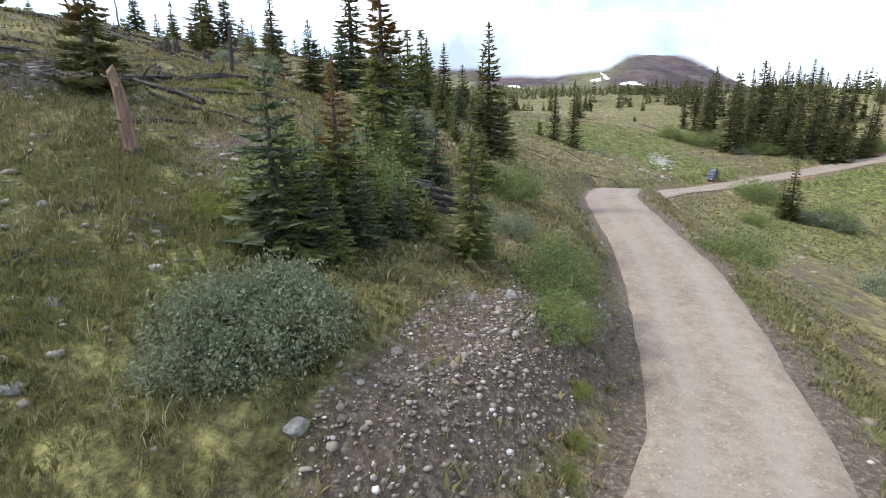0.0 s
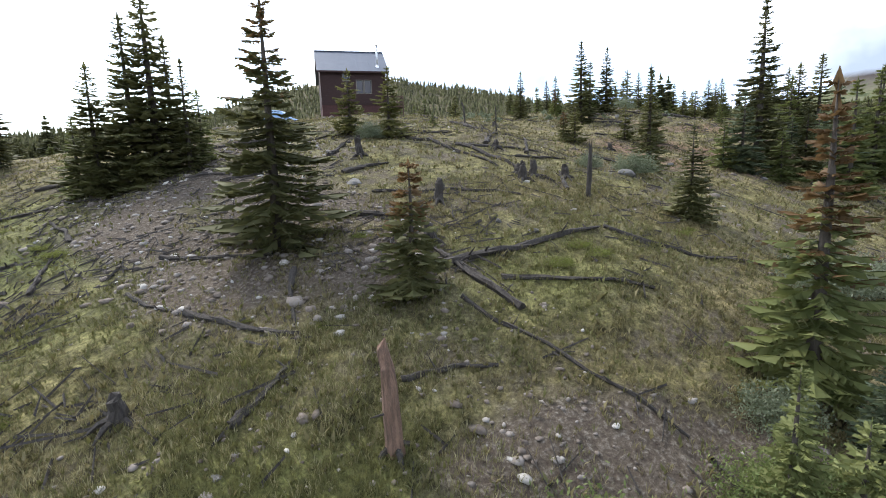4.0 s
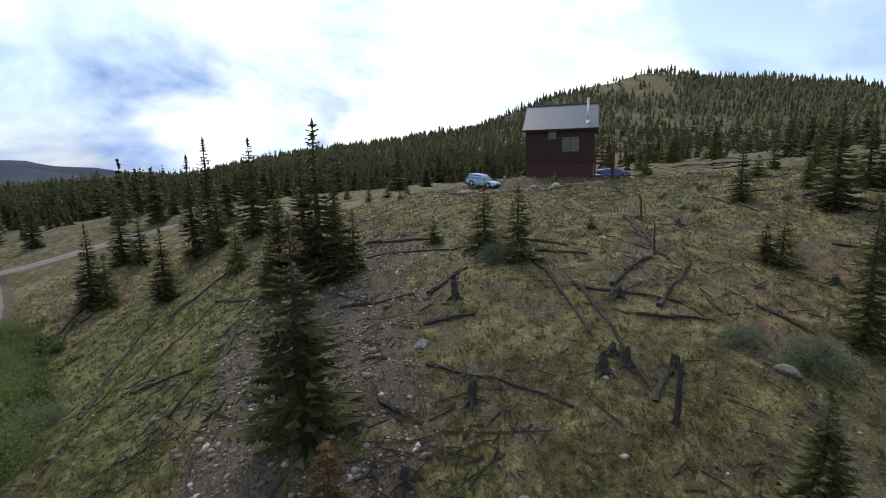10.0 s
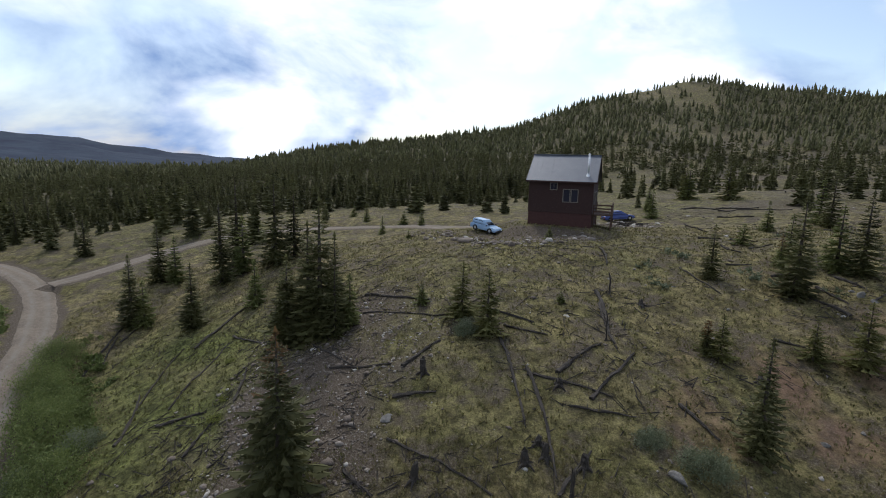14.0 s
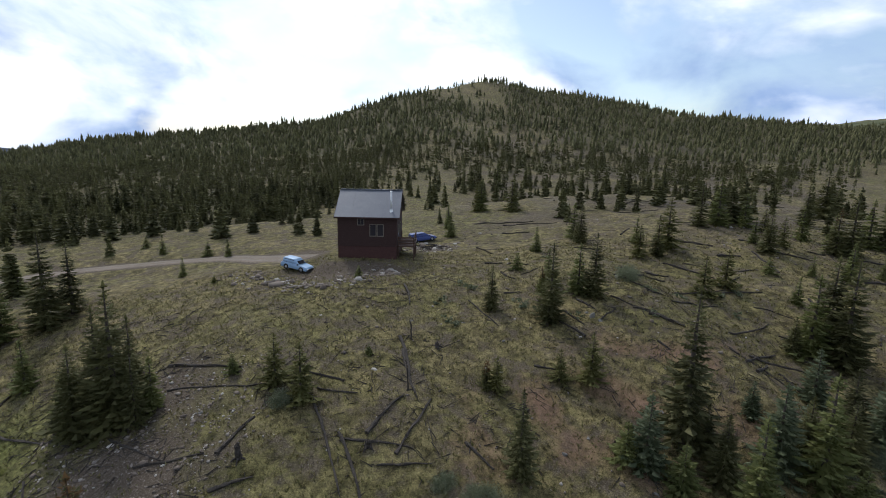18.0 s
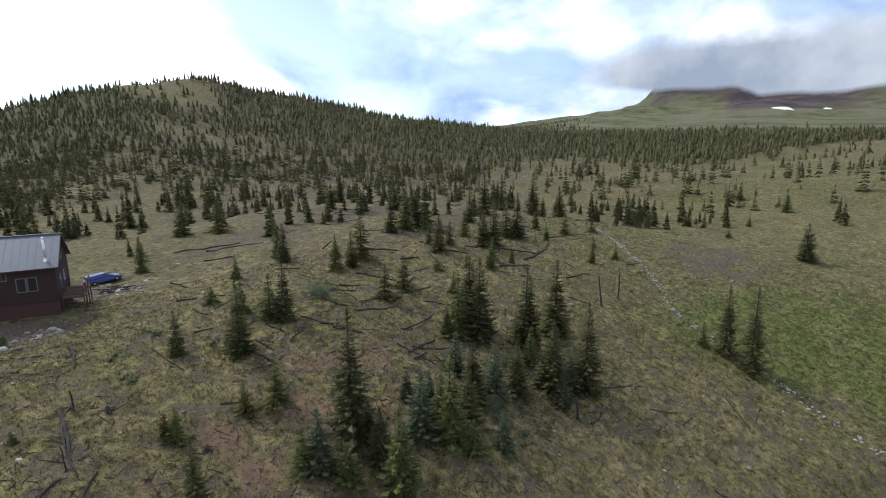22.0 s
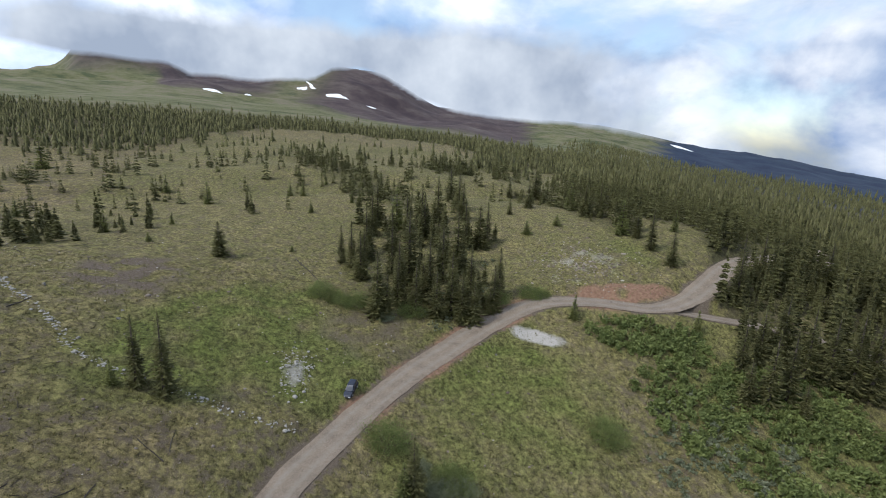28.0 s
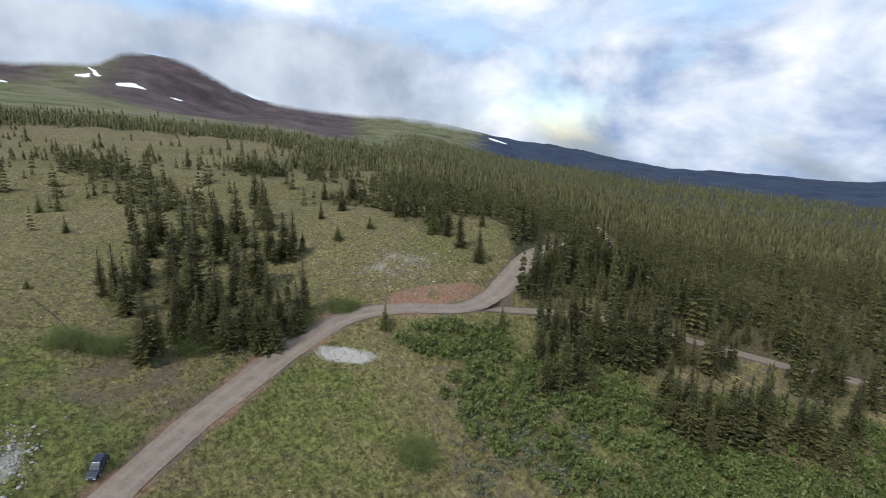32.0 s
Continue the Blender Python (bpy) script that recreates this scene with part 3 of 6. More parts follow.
def zones(x, y):
    b, r = polar(x, y)
    e, _ = nearest_road(x, y)
    n1, n2 = ripple(x, y, 9, 21), ripple(x, y, 27, 22)
    z = {}
    z["lush"] = np.clip(1.0 * blob(x, y, 122, -2, 13, 28, 55) + 0.95 * blob(x, y, 114, -19, 12, 11) + 0.7 * blob(x, y, 84, -34, 18, 11) + 0.5 * blob(x, y, 70, -22, 16, 8) + 0.5 * blob(x, y, 16, -7.4, 22, 2.3)
                        + 0.5 * blob(x, y, 17, 14, 7, 3.5) + 0.8 * blob(x, y, -3, 32, 8, 18, 35) + 0.75 * blob(x, y, 5.5, 7.5, 7, 6) + 0.30 * smooth(92, 122, x) * (y < 60) * (r < 420) + 0.75 * blob(x, y, 108, -56, 26, 18) + 0.6 * blob(x, y, 85, -108, 34, 26) + 0.35 * blob(x, y, 154, -112, 10, 6), 0, 1) * np.clip(0.8 + 0.4 * n1, 0, 1)
    z["bare"] = np.clip(0.9 * (1 - smooth(0.1, 1.1, e + 0.5 * n1)) + 0.9 * blob(x, y, 7.4, 0.5, 4.4, 1.35, -16) + 0.9 * blob(x, y, 9.5, 22, 5, 9, 20) * (0.6 + 0.4 * n1) + 0.62 * blob(x, y, 9.5, 33, 8, 9) * (0.6 + 0.5 * n1) + 0.7 * blob(x, y, 13.5, 7.6, 4.5, 1.8, -30)
                        + 0.34 * blob(x, y, 128, -30, 12, 12) * np.clip(0.7 + n1, 0, 1) + 0.7 * blob(x, y, 140, 18, 14, 10) * np.clip(0.6 + n1, 0, 1) + 0.8 * blob(x, y, 20, 72, 7, 4.5) + 0.8 * blob(x, y, 22.5, 68, 3, 5) + 0.7 * blob(x, y, 27, 55.5, 8, 3.2, -8)
                        + 0.40 * smooth(-60, -54, b) * (1 - smooth(-20, -10, b)) * smooth(72, 105, r) * (1 - smooth(300, 420, r)) * np.clip(0.6 + 0.8 * n2, 0, 1), 0, 1)
    z["pale"] = np.clip(0.74 * blob(x, y, 124.5, -68.0, 2.6, 7.0, -30) * np.clip(0.85 + 0.35 * ripple(x, y, 4.5, 24), 0, 1) + 0.42 * blob(x, y, 113.0, -15.2, 4.8, 1.8, -10) * np.clip(0.7 + n1, 0, 1) + 0.28 * blob(x, y, 153, -92, 14, 7, -40) * np.clip(0.3 + n1, 0, 1)
                        + 0.22 * blob(x, y, 150, -100, 10, 8) * np.clip(n2, 0, 1), 0, 1)
    z["red"] = np.clip(0.95 * blob(x, y, 136.2, -97.5, 3.4, 15, -15) * np.clip(0.75 + 0.5 * n1, 0, 1) + 0.6 * (1 - smooth(0.3, 2.6, e)) * (x > 100) * (y > -100) * np.clip(0.4 + n2, 0, 1) + 0.35 * blob(x, y, 44, 26, 18, 9) * np.clip(0.4 + n1, 0, 1), 0, 1)
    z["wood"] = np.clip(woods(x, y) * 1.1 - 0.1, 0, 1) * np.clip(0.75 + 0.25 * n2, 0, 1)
    z["alpine"] = np.where((b < -50) & (b > -133), smooth(620, 1000, r), 0)
    z["scar"] = np.clip(np.where((b < -76.5) & (b > -115), smooth(1500, 1900, r + 200 * ripple(x, y, 600, 31) + 26 * np.abs(b + 84)), 0) * (1 - 0.9 * np.exp(-((b + 89.8 + (r - 2300) * 0.004) / 2.6) ** 2)), 0, 1)
    z["scar"] = np.maximum(z["scar"], 0.85 * smooth(-68.5, -70.5, b) * (b > -78) * smooth(2000, 2200, r))
    # where the painted blue haze sets in, by bearing and distance
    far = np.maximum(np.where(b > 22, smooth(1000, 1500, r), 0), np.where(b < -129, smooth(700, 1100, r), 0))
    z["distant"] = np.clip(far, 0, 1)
    return z


def axis(marks, steps, low, high, grow=1.06):
    """Places of the grid lines: fine between the marks, then ever wider."""
    mid = []
    for a, b, s in zip(marks, marks[1:], steps):
        mid += list(np.arange(a, b - s / 2, s))
    mid.append(marks[-1])
    s, v = steps[-1], marks[-1]
    while v < high:
        s = min(s * grow, 75)
        v += s
        mid.append(v)
    s, v = steps[0], marks[0]
    while v > low:
        s = min(s * grow, 75)
        v -= s
        mid.insert(0, v)
    return np.array(mid)


def build_land():
    xs, ys = axis([-55, -8, 34, 165], [1.0, 0.45, 1.1], -3600, 4200), axis([-190, -9, 34, 84], [1.2, 0.45, 0.9], -3600, 3600)
    gx, gy = np.meshgrid(xs, ys)
    x, y = gx.ravel(), gy.ravel()
    z = land(x, y)
    nx, ny = len(xs), len(ys)
    i = (np.arange(ny - 1)[:, None] * nx + np.arange(nx - 1)[None]).ravel()
    faces = np.stack([i, i + 1, i + nx + 1, i + nx], 1).astype(np.int32)
    me = bpy.data.meshes.new("ground")
    me.vertices.add(len(x))
    me.vertices.foreach_set("co", np.stack([x, y, z], 1).astype(np.float32).ravel())
    me.loops.add(faces.size)
    me.loops.foreach_set("vertex_index", faces.ravel())
    me.polygons.add(len(faces))
    me.polygons.foreach_set("loop_start", np.arange(0, faces.size, 4, dtype=np.int32))
    me.polygons.foreach_set("loop_total", np.full(len(faces), 4, np.int32))
    me.update(calc_edges=True)
    me.polygons.foreach_set("use_smooth", [True] * len(faces))
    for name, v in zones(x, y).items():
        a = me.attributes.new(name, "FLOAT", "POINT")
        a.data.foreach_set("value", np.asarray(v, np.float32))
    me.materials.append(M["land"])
    return tagged(new("ground", me), "rolling alpine hillside of dry grass, scree and forest floor", "ground", kind="structure")


def build_road(name, k, label, across=9):
    c, z, w = ROADS[k]
    d = np.gradient(c, axis=0)
    d /= np.linalg.norm(d, axis=1)[:, None] + 1e-9
    side = np.stack([-d[:, 1], d[:, 0]], 1)
    u = np.linspace(-1, 1, across)
    wob = 1 + 0.05 * ripple(c[:, 0], c[:, 1], 14, 42) + 0.03 * ripple(c[:, 0], c[:, 1], 5, 43)
    px = c[:, None, 0] + side[:, None, 0] * (u * 1.04)[None] * (w * wob)[:, None]
    py = c[:, None, 1] + side[:, None, 1] * (u * 1.04)[None] * (w * wob)[:, None]
    rut = np.exp(-((np.abs(u) - 0.45) / 0.16) ** 2)
    pz = z[:, None] + 0.045 - 0.02 * rut[None] - 0.10 * np.clip(np.abs(u) - 0.86, 0, 1)[None] / 0.14 + 0.02 * ripple(px, py, 2.5, 41)
    n = across
    i = (np.arange(len(c) - 1)[:, None] * n + np.arange(n - 1)[None]).ravel()
    faces = np.stack([i, i + 1, i + n + 1, i + n], 1)
    me = mesh_of(name, np.stack([px.ravel(), py.ravel(), pz.ravel()], 1).tolist(), faces.tolist(), M["road"], True)
    a = me.attributes.new("rut", "FLOAT", "POINT")
    a.data.foreach_set("value", np.tile(rut * 0.8, len(c)).astype(np.float32))
    return tagged(new(name, me), label, "road", kind="structure")


build_land()
build_road("road", 0, "winding pale gravel road with two worn wheel tracks", 13)
build_road("side_road", 1, "pale gravel road through the spruce forest")
build_road("cabin_track", 2, "narrow dirt track leading to the cabin yard")


# ---- conifers ----
def spruce_quads(h, r, seed, twigs=12, levels=None, ragged=0.25, bare=0.04):
    """Needle sprays of a spruce: whorls of drooping boughs, each fringed with fine twigs."""
    rnd = np.random.RandomState(seed)
    quads = []
    levels = levels or int(h * 3.0) + 9
    for k in range(levels):
        f = min(max(bare + (0.985 - bare) * (k + rnd.uniform(-0.4, 0.4)) / levels, 0.02), 0.985)
        reach = r * (0.80 * (1 - f) ** 1.05 + 0.20 * (1 - f) ** 0.5) * rnd.uniform(0.8, 1.15) + 0.06
        if f < 0.12:
            reach *= 0.75 + 2.0 * f
        n = rnd.randint(6, 9) if f < 0.7 else rnd.randint(4, 6)
        a0 = rnd.uniform(0, 6.28)
        for j in range(n):
            if rnd.rand() < ragged * 0.45:
                continue
            a = a0 + 6.283 * j / n + rnd.uniform(-0.35, 0.35)
            L = reach * rnd.uniform(1 - ragged * 1.2, 1 + ragged * 0.7)
            d = np.array([math.cos(a), math.sin(a), 0])
            s = np.array([-math.sin(a), math.cos(a), 0])
            z0 = f * h + rnd.uniform(-0.06, 0.06)
            drop = -0.34 * L * (1 - f) + 0.45 * L * max(f - 0.55, 0)
            up = 0.16 * L * rnd.uniform(0.3, 1.2)

            def along(g):
                return d * L * g + np.array([0, 0, z0 + drop * math.sin(min(g, 1) * 1.57) + up * g * g * g])
            wid = 0.055 * L + 0.025
            for g0, g1 in ((0.05, 0.55), (0.5, 1.0)):
                p, q = along(g0), along(g1)
                m = (p + q) / 2
                for sd in (-1, 1):
                    quads.append([p, m + s * sd * wid * 2.2 + (0, 0, -0.05 * L), q, m + (0, 0, 0.03)])
            t_ = max(4, int(twigs * min(1.0, 0.35 + L / r)))
            for q in range(t_):
                g = 0.18 + 0.82 * (q + rnd.rand()) / t_
                base = along(g)
                sd = 1 if q % 2 else -1
                tl = (0.36 * L * (1.08 - g) + 0.09) * rnd.uniform(0.65, 1.25)
                tip = base + s * sd * tl * 0.8 + d * tl * 0.6 + np.array([0, 0, -0.22 * tl + rnd.uniform(-0.03, 0.05)])
                mid = (base + tip) / 2
                w2 = np.array([0, 0, 0.02 + 0.07 * tl]) + d * (0.02 + 0.10 * tl)
                quads.append([base, mid - w2, tip, mid + w2])
    t = h * 0.985
    for j in range(6):
        a = j * 1.05 + 0.4
        d = np.array([math.cos(a), math.sin(a), 0])
        zt = t - 0.035 * h * (j % 3)
        quads.append([d * 0.01 + (0, 0, zt - 0.05 * h), d * 0.016 * h + (0, 0, zt - 0.02 * h), np.array([0, 0, h * 1.012 - 0.03 * h * (j % 3)]), np.array([0, 0, zt - 0.04 * h])])
    return np.array([[np.asarray(p, float) for p in q] for q in quads])


def make_spruce(name, h, r, seed, mat, label, twigs=12, levels=None, ragged=0.25, top=None, bare=0.04):
    root = tagged(new(name), label, "tree", "spruces on the hillside")
    vs, fs = tube([(0, 0, -0.35), (0, 0, h * 0.3), (0.02, 0.01, h * 0.7), (0, 0, h * 0.97)], [0.022 * h + 0.03, 0.017 * h + 0.02, 0.009 * h + 0.01, 0.01], 7)
    part("trunk", mesh_of("trunk", vs, fs, M["bark"], True), root)
    q = spruce_quads(h, r, seed, twigs, levels, ragged, bare)
    me = quads_mesh("crown", q, mat)
    if top:
        me.materials.append(M["rust"])
        zc = q[:, :, 2].mean(1)
        rnd = np.random.RandomState(seed)
        me.polygons.foreach_set("material_index", ((zc > top * h + rnd.normal(0, 0.12 * h, len(zc))) & (zc < 0.97 * h)).astype(np.int32))
    part("crown", me, root)
    return root


KINDS = {}
for nm, h, r, seed, mat, lab, tw, rag, top in (
        ("a", 10, 2.5, 1, "needle", "dark green spruce with drooping boughs and a pointed top", 14, 0.25, None),
        ("b", 10, 2.3, 2, "needle", "slim dark spruce with a ragged spire", 14, 0.4, None),
        ("c", 10, 3.2, 3, "needle", "broad dark spruce with boughs down to the grass", 14, 0.3, None),
        ("d", 5, 1.35, 4, "young", "young green spruce standing in dry grass", 14, 0.3, None),
        ("e", 5, 1.7, 5, "bluish", "bluish young spruce with frosted needles", 16, 0.3, None),
        ("f", 3, 1.35, 6, "young", "small bushy spruce on the slope", 14, 0.35, None),
        ("g", 12, 2.3, 7, "needle", "tall spruce of the forest edge, dark and narrow", 12, 0.3, None),
        ("r", 7, 1.75, 8, "young", "yellow-green spruce with a dying rust-coloured top", 16, 0.3, 0.52),
        ("s", 3, 1.05, 9, "needle", "small spruce with a rusty brown top", 16, 0.3, 0.62),
        ("t", 9, 2.9, 10, "needle", "spruce with a thin brownish spire", 14, 0.35, 0.8),
        ("p", 5, 1.9, 11, "pine", "young olive-green pine with loose upswept boughs", 12, 0.5, None)):
    KINDS[nm] = make_spruce("spruce_tree", h, r, seed, M[mat], lab, tw, None, rag, top)
    KINDS[nm]["height"] = h


def place_tree(kind, x, y, h, width=1.0, turn=None, lean=0.0):
    """A copy of a tree of that kind, h metres tall."""
    src = KINDS[kind]
    s = h / src["height"]
    turn = (x * 37.7 + y * 91.3) % 360 if turn is None else turn
    m = pose(x, y, land_at(x, y), lean, lean * 0.5, turn) @ Matrix.Diagonal((s * width, s * width, s, 1))
    made = copy_thing(src, m)
    made.scale = (s * width, s * width, s)
    return made



# ---- trees that stand alone: plan place and height ----
KNOLL_TREES = [("f", 3.5, 44.2, 2.0), ("c", 4.2, 35.6, 6.9), ("a", 7.1, 34.9, 10.9), ("b", 8.6, 33.7, 6.1), ("f", 10.6, 59.2, 1.0), ("t", 9.9, 19.8, 8.4), ("s", 12.2, 14.4, 3.6),
               ("a", 6.0, 35.4, 9.2), ("b", 8.0, 35.8, 7.6), ("d", 9.4, 35.0, 4.2), ("d", 3.2, 36.6, 4.4), ("f", 14.8, 36.5, 1.7), ("p", 18.1, 33.5, 4.1), ("p", 19.9, 31.4, 4.5), ("f", 25.5, 35.4, 1.0), ("f", 27.0, 52.7, 1.4), ("b", 33.1, 22.1, 6.3),
               ("p", 34.6, 29.6, 3.0)]
WEST_TREES = [("a", -40.1, 68.3, 6.6), ("a", -21.4, 57.9, 7.7), ("d", -18.9, 57.4, 5.9), ("a", -17.4, 47.0, 7.8), ("d", -16.0, 47.0, 5.2), ("d", -14.4, 71.6, 5.2), ("g", -12.3, 60.6, 12.1),
              ("g", -11.1, 54.1, 10.9), ("d", -9.9, 57.3, 7.1), ("a", -8.7, 43.8, 6.7), ("a", -5.8, 57.3, 10.8), ("b", -4.2, 59.6, 8.7), ("f", -3.9, 89.4, 2.1), ("d", -2.9, 45.2, 4.8),
              ("d", -0.4, 84.6, 3.2)]
YARD_TREES = [("d", 6.0, 65.8, 2.6), ("f", 6.8, 80.9, 2.3), ("d", 10.0, 78.9, 3.0), ("a", 38.7, 40.6, 4.6), ("a", 43.5, 37.3, 7.8), ("d", 45.5, 74.8, 4.4), ("d", 46.9, 80.4, 4.0),
              ("d", 47.2, 44.5, 4.0), ("d", 48.0, 83.9, 3.7), ("d", 48.9, 41.0, 5.6), ("a", 49.9, 39.6, 6.8), ("p", 58.7, 95.8, 5.9)]
COPSE_TREES = [("p", 40.1, 29.4, 2.8), ("f", 40.9, 21.8, 3.0), ("e", 42.0, 21.1, 5.5), ("p", 42.8, 29.0, 4.2), ("f", 43.4, 19.2, 3.5), ("b", 45.9, 22.0, 12.1), ("d", 46.2, 16.3, 7.6),
               ("c", 46.6, 19.1, 5.1), ("c", 47.1, 21.2, 3.7), ("e", 51.2, 19.0, 6.5), ("e", 53.0, 22.8, 2.9), ("d", 53.2, 17.3, 8.1), ("c", 53.6, 18.8, 5.1), ("f", 54.1, 15.2, 3.3),
               ("e", 54.4, 21.1, 3.5), ("c", 56.7, 18.0, 5.2), ("e", 57.2, 14.1, 4.0), ("g", 59.5, -151.3, 18.2), ("c", 59.9, 20.1, 6.3)]
BURN_TREES = [("d", 63.0, 64.8, 5.8), ("p", 64.7, 91.8, 7.2), ("p", 66.3, 53.0, 4.5), ("a", 69.1, 52.7, 5.8), ("d", 69.9, 58.3, 3.9), ("p", 70.6, 42.2, 5.0), ("p", 72.6, 54.7, 7.5),
              ("d", 76.1, 37.1, 3.4), ("f", 79.7, 44.0, 2.3), ("d", 85.6, 42.5, 2.7), ("a", 86.9, 63.4, 7.9), ("d", 87.2, 53.0, 4.2), ("d", 88.3, 153.8, 9.2), ("d", 89.0, 40.0, 5.1),
              ("d", 90.6, 63.2, 8.6), ("p", 90.6, 51.0, 4.5), ("d", 92.2, 42.0, 4.3), ("d", 94.0, 60.9, 5.8), ("d", 94.7, 39.7, 3.2), ("p", 94.9, 57.8, 4.0), ("d", 97.1, 48.2, 5.8),
              ("d", 98.1, 53.8, 5.5), ("a", 98.4, 46.5, 9.1)]
SLOPE_TREES = [("e", 62.2, 24.5, 5.1), ("e", 63.1, 19.7, 6.5), ("c", 66.9, 19.4, 6.7), ("c", 67.4, 30.6, 3.9), ("d", 68.9, 30.0, 8.4), ("a", 70.8, 28.0, 11.2), ("e", 70.8, 18.5, 4.2),
               ("c", 71.3, 17.3, 8.9), ("c", 72.0, 30.6, 9.9), ("d", 73.0, 21.5, 5.2), ("e", 73.5, 16.3, 5.1), ("a", 75.9, 15.3, 11.3), ("a", 75.9, 24.1, 11.1), ("a", 81.8, 23.1, 11.3)]
HILL_TREES = [("d", 105.7, 48.8, 7.8), ("a", 108.1, 47.7, 9.5), ("a", 108.9, 61.4, 7.3), ("d", 111.0, 32.1, 4.2), ("d", 112.7, 43.5, 3.9), ("f", 119.8, 36.2, 2.4), ("p", 122.8, 44.7, 4.8),
              ("c", 123.0, 68.1, 10.0), ("f", 132.3, 42.8, 3.5), ("a", 140.7, 64.8, 12.2), ("c", 144.2, 63.6, 5.5), ("c", 151.0, 62.3, 8.9), ("d", 192.0, 66.0, 4.6), ("d", 192.8, 80.9, 6.7),
              ("d", 196.1, 63.0, 4.7), ("d", 237.0, 33.8, 6.9), ("d", 277.3, 90.7, 13.8)]
GULLY_TREES = [("g", 102.1, 2.6, 13.0), ("d", 102.4, 9.3, 3.8), ("g", 102.9, 6.3, 11.1), ("d", 117.9, 30.5, 3.4), ("c", 158.3, 3.5, 8.8), ("f", 164.0, 20.6, 2.4), ("f", 166.2, -13.5, 1.9),
               ("d", 186.2, 20.4, 3.5), ("d", 201.3, 30.0, 4.6), ("d", 206.0, -19.0, 4.8), ("d", 219.5, 16.5, 8.1), ("d", 233.1, -11.4, 5.8), ("d", 233.1, -16.3, 6.4)]
GROVE_LOWER_TREES = [("d", 86.3, -29.7, 6.2), ("a", 86.9, -31.2, 9.4), ("d", 129.0, -79.7, 6.3), ("c", 132.3, -55.1, 10.7), ("a", 133.4, -52.4, 12.0), ("g", 133.8, -34.7, 11.9), ("a", 134.4, -32.6, 15.3),
                     ("a", 134.6, -46.5, 12.3), ("g", 135.5, -50.4, 17.0), ("g", 135.6, -41.8, 13.7), ("c", 136.1, -60.5, 6.7), ("a", 137.3, -61.9, 12.1), ("f", 138.6, -22.2, 2.3), ("g", 138.8, -56.2, 16.0),
                     ("g", 139.7, -38.2, 12.1), ("g", 140.9, -46.3, 17.8), ("g", 142.7, -65.4, 13.1), ("g", 144.8, -39.5, 16.0), ("a", 151.5, -43.3, 20.7), ("a", 152.9, -30.8, 12.6), ("g", 153.1, -52.9, 16.5),
                     ("g", 156.6, -39.6, 14.5), ("g", 158.7, -29.0, 13.0), ("a", 159.9, -59.1, 17.1), ("g", 161.3, -26.5, 10.5), ("a", 163.5, -33.0, 9.3)]
GROVE_UPPER_TREES = [("a", 170.4, -34.4, 14.2), ("c", 171.7, -69.8, 13.6), ("a", 172.9, -42.3, 13.5), ("g", 173.9, -73.2, 13.7), ("g", 178.0, -67.2, 13.6), ("g", 179.6, -48.2, 15.9), ("a", 181.7, -54.4, 14.9),
                     ("a", 183.6, -37.7, 13.8), ("a", 190.2, -55.5, 15.5), ("d", 190.3, -46.8, 14.1), ("a", 193.0, -40.7, 16.4), ("a", 196.1, -71.9, 13.9), ("a", 197.4, -62.9, 16.0), ("g", 207.9, -74.0, 15.8),
                     ("d", 218.9, -34.4, 4.6), ("a", 227.4, -76.2, 14.3), ("d", 251.7, -25.9, 4.2), ("a", 316.8, -65.7, 10.0)]
FOREST_LOWER_TREES = [("b", 62.3, -172.7, 14.6), ("b", 63.5, -140.6, 14.1), ("g", 65.5, -140.2, 14.2), ("a", 69.3, -172.7, 15.2), ("g", 70.6, -165.8, 14.9), ("g", 71.0, -136.2, 17.0), ("g", 71.7, -131.5, 15.4),
                      ("a", 72.0, -127.3, 15.2), ("a", 73.2, -120.8, 10.0), ("g", 73.7, -146.1, 12.6), ("g", 76.5, -124.6, 14.1), ("g", 77.0, -120.1, 16.3), ("g", 81.2, -121.5, 14.3), ("g", 86.0, -147.9, 15.7),
                      ("a", 86.9, -128.4, 11.1), ("a", 93.8, -110.8, 8.0), ("g", 94.8, -136.8, 20.6), ("g", 95.1, -130.1, 20.1), ("g", 97.1, -105.3, 17.0), ("g", 97.1, -127.3, 19.4), ("g", 97.2, -110.1, 17.3),
                      ("a", 98.5, -101.5, 10.5), ("g", 99.3, -123.6, 17.2), ("g", 102.0, -120.5, 17.2), ("g", 105.3, -106.4, 13.8), ("g", 106.6, -112.4, 14.2)]
FOREST_UPPER_TREES = [("d", 109.9, -98.2, 4.2), ("d", 117.7, -105.7, 5.9), ("d", 119.6, -94.0, 5.0), ("g", 127.9, -127.1, 17.3), ("g", 131.5, -138.0, 14.9), ("a", 133.0, -145.9, 12.7), ("a", 143.2, -118.4, 10.7),
                      ("g", 152.7, -118.3, 13.4), ("a", 161.8, -119.8, 8.5), ("d", 164.9, -136.8, 7.1), ("d", 166.5, -117.4, 11.4), ("f", 177.9, -88.8, 4.6), ("f", 181.5, -101.7, 3.9), ("a", 188.6, -123.0, 12.7),
                      ("a", 189.9, -117.6, 12.6), ("a", 201.2, -92.2, 6.5), ("d", 203.8, -119.2, 11.2), ("a", 209.4, -103.7, 10.7), ("c", 242.5, -122.7, 13.0), ("a", 242.7, -109.5, 9.6)]
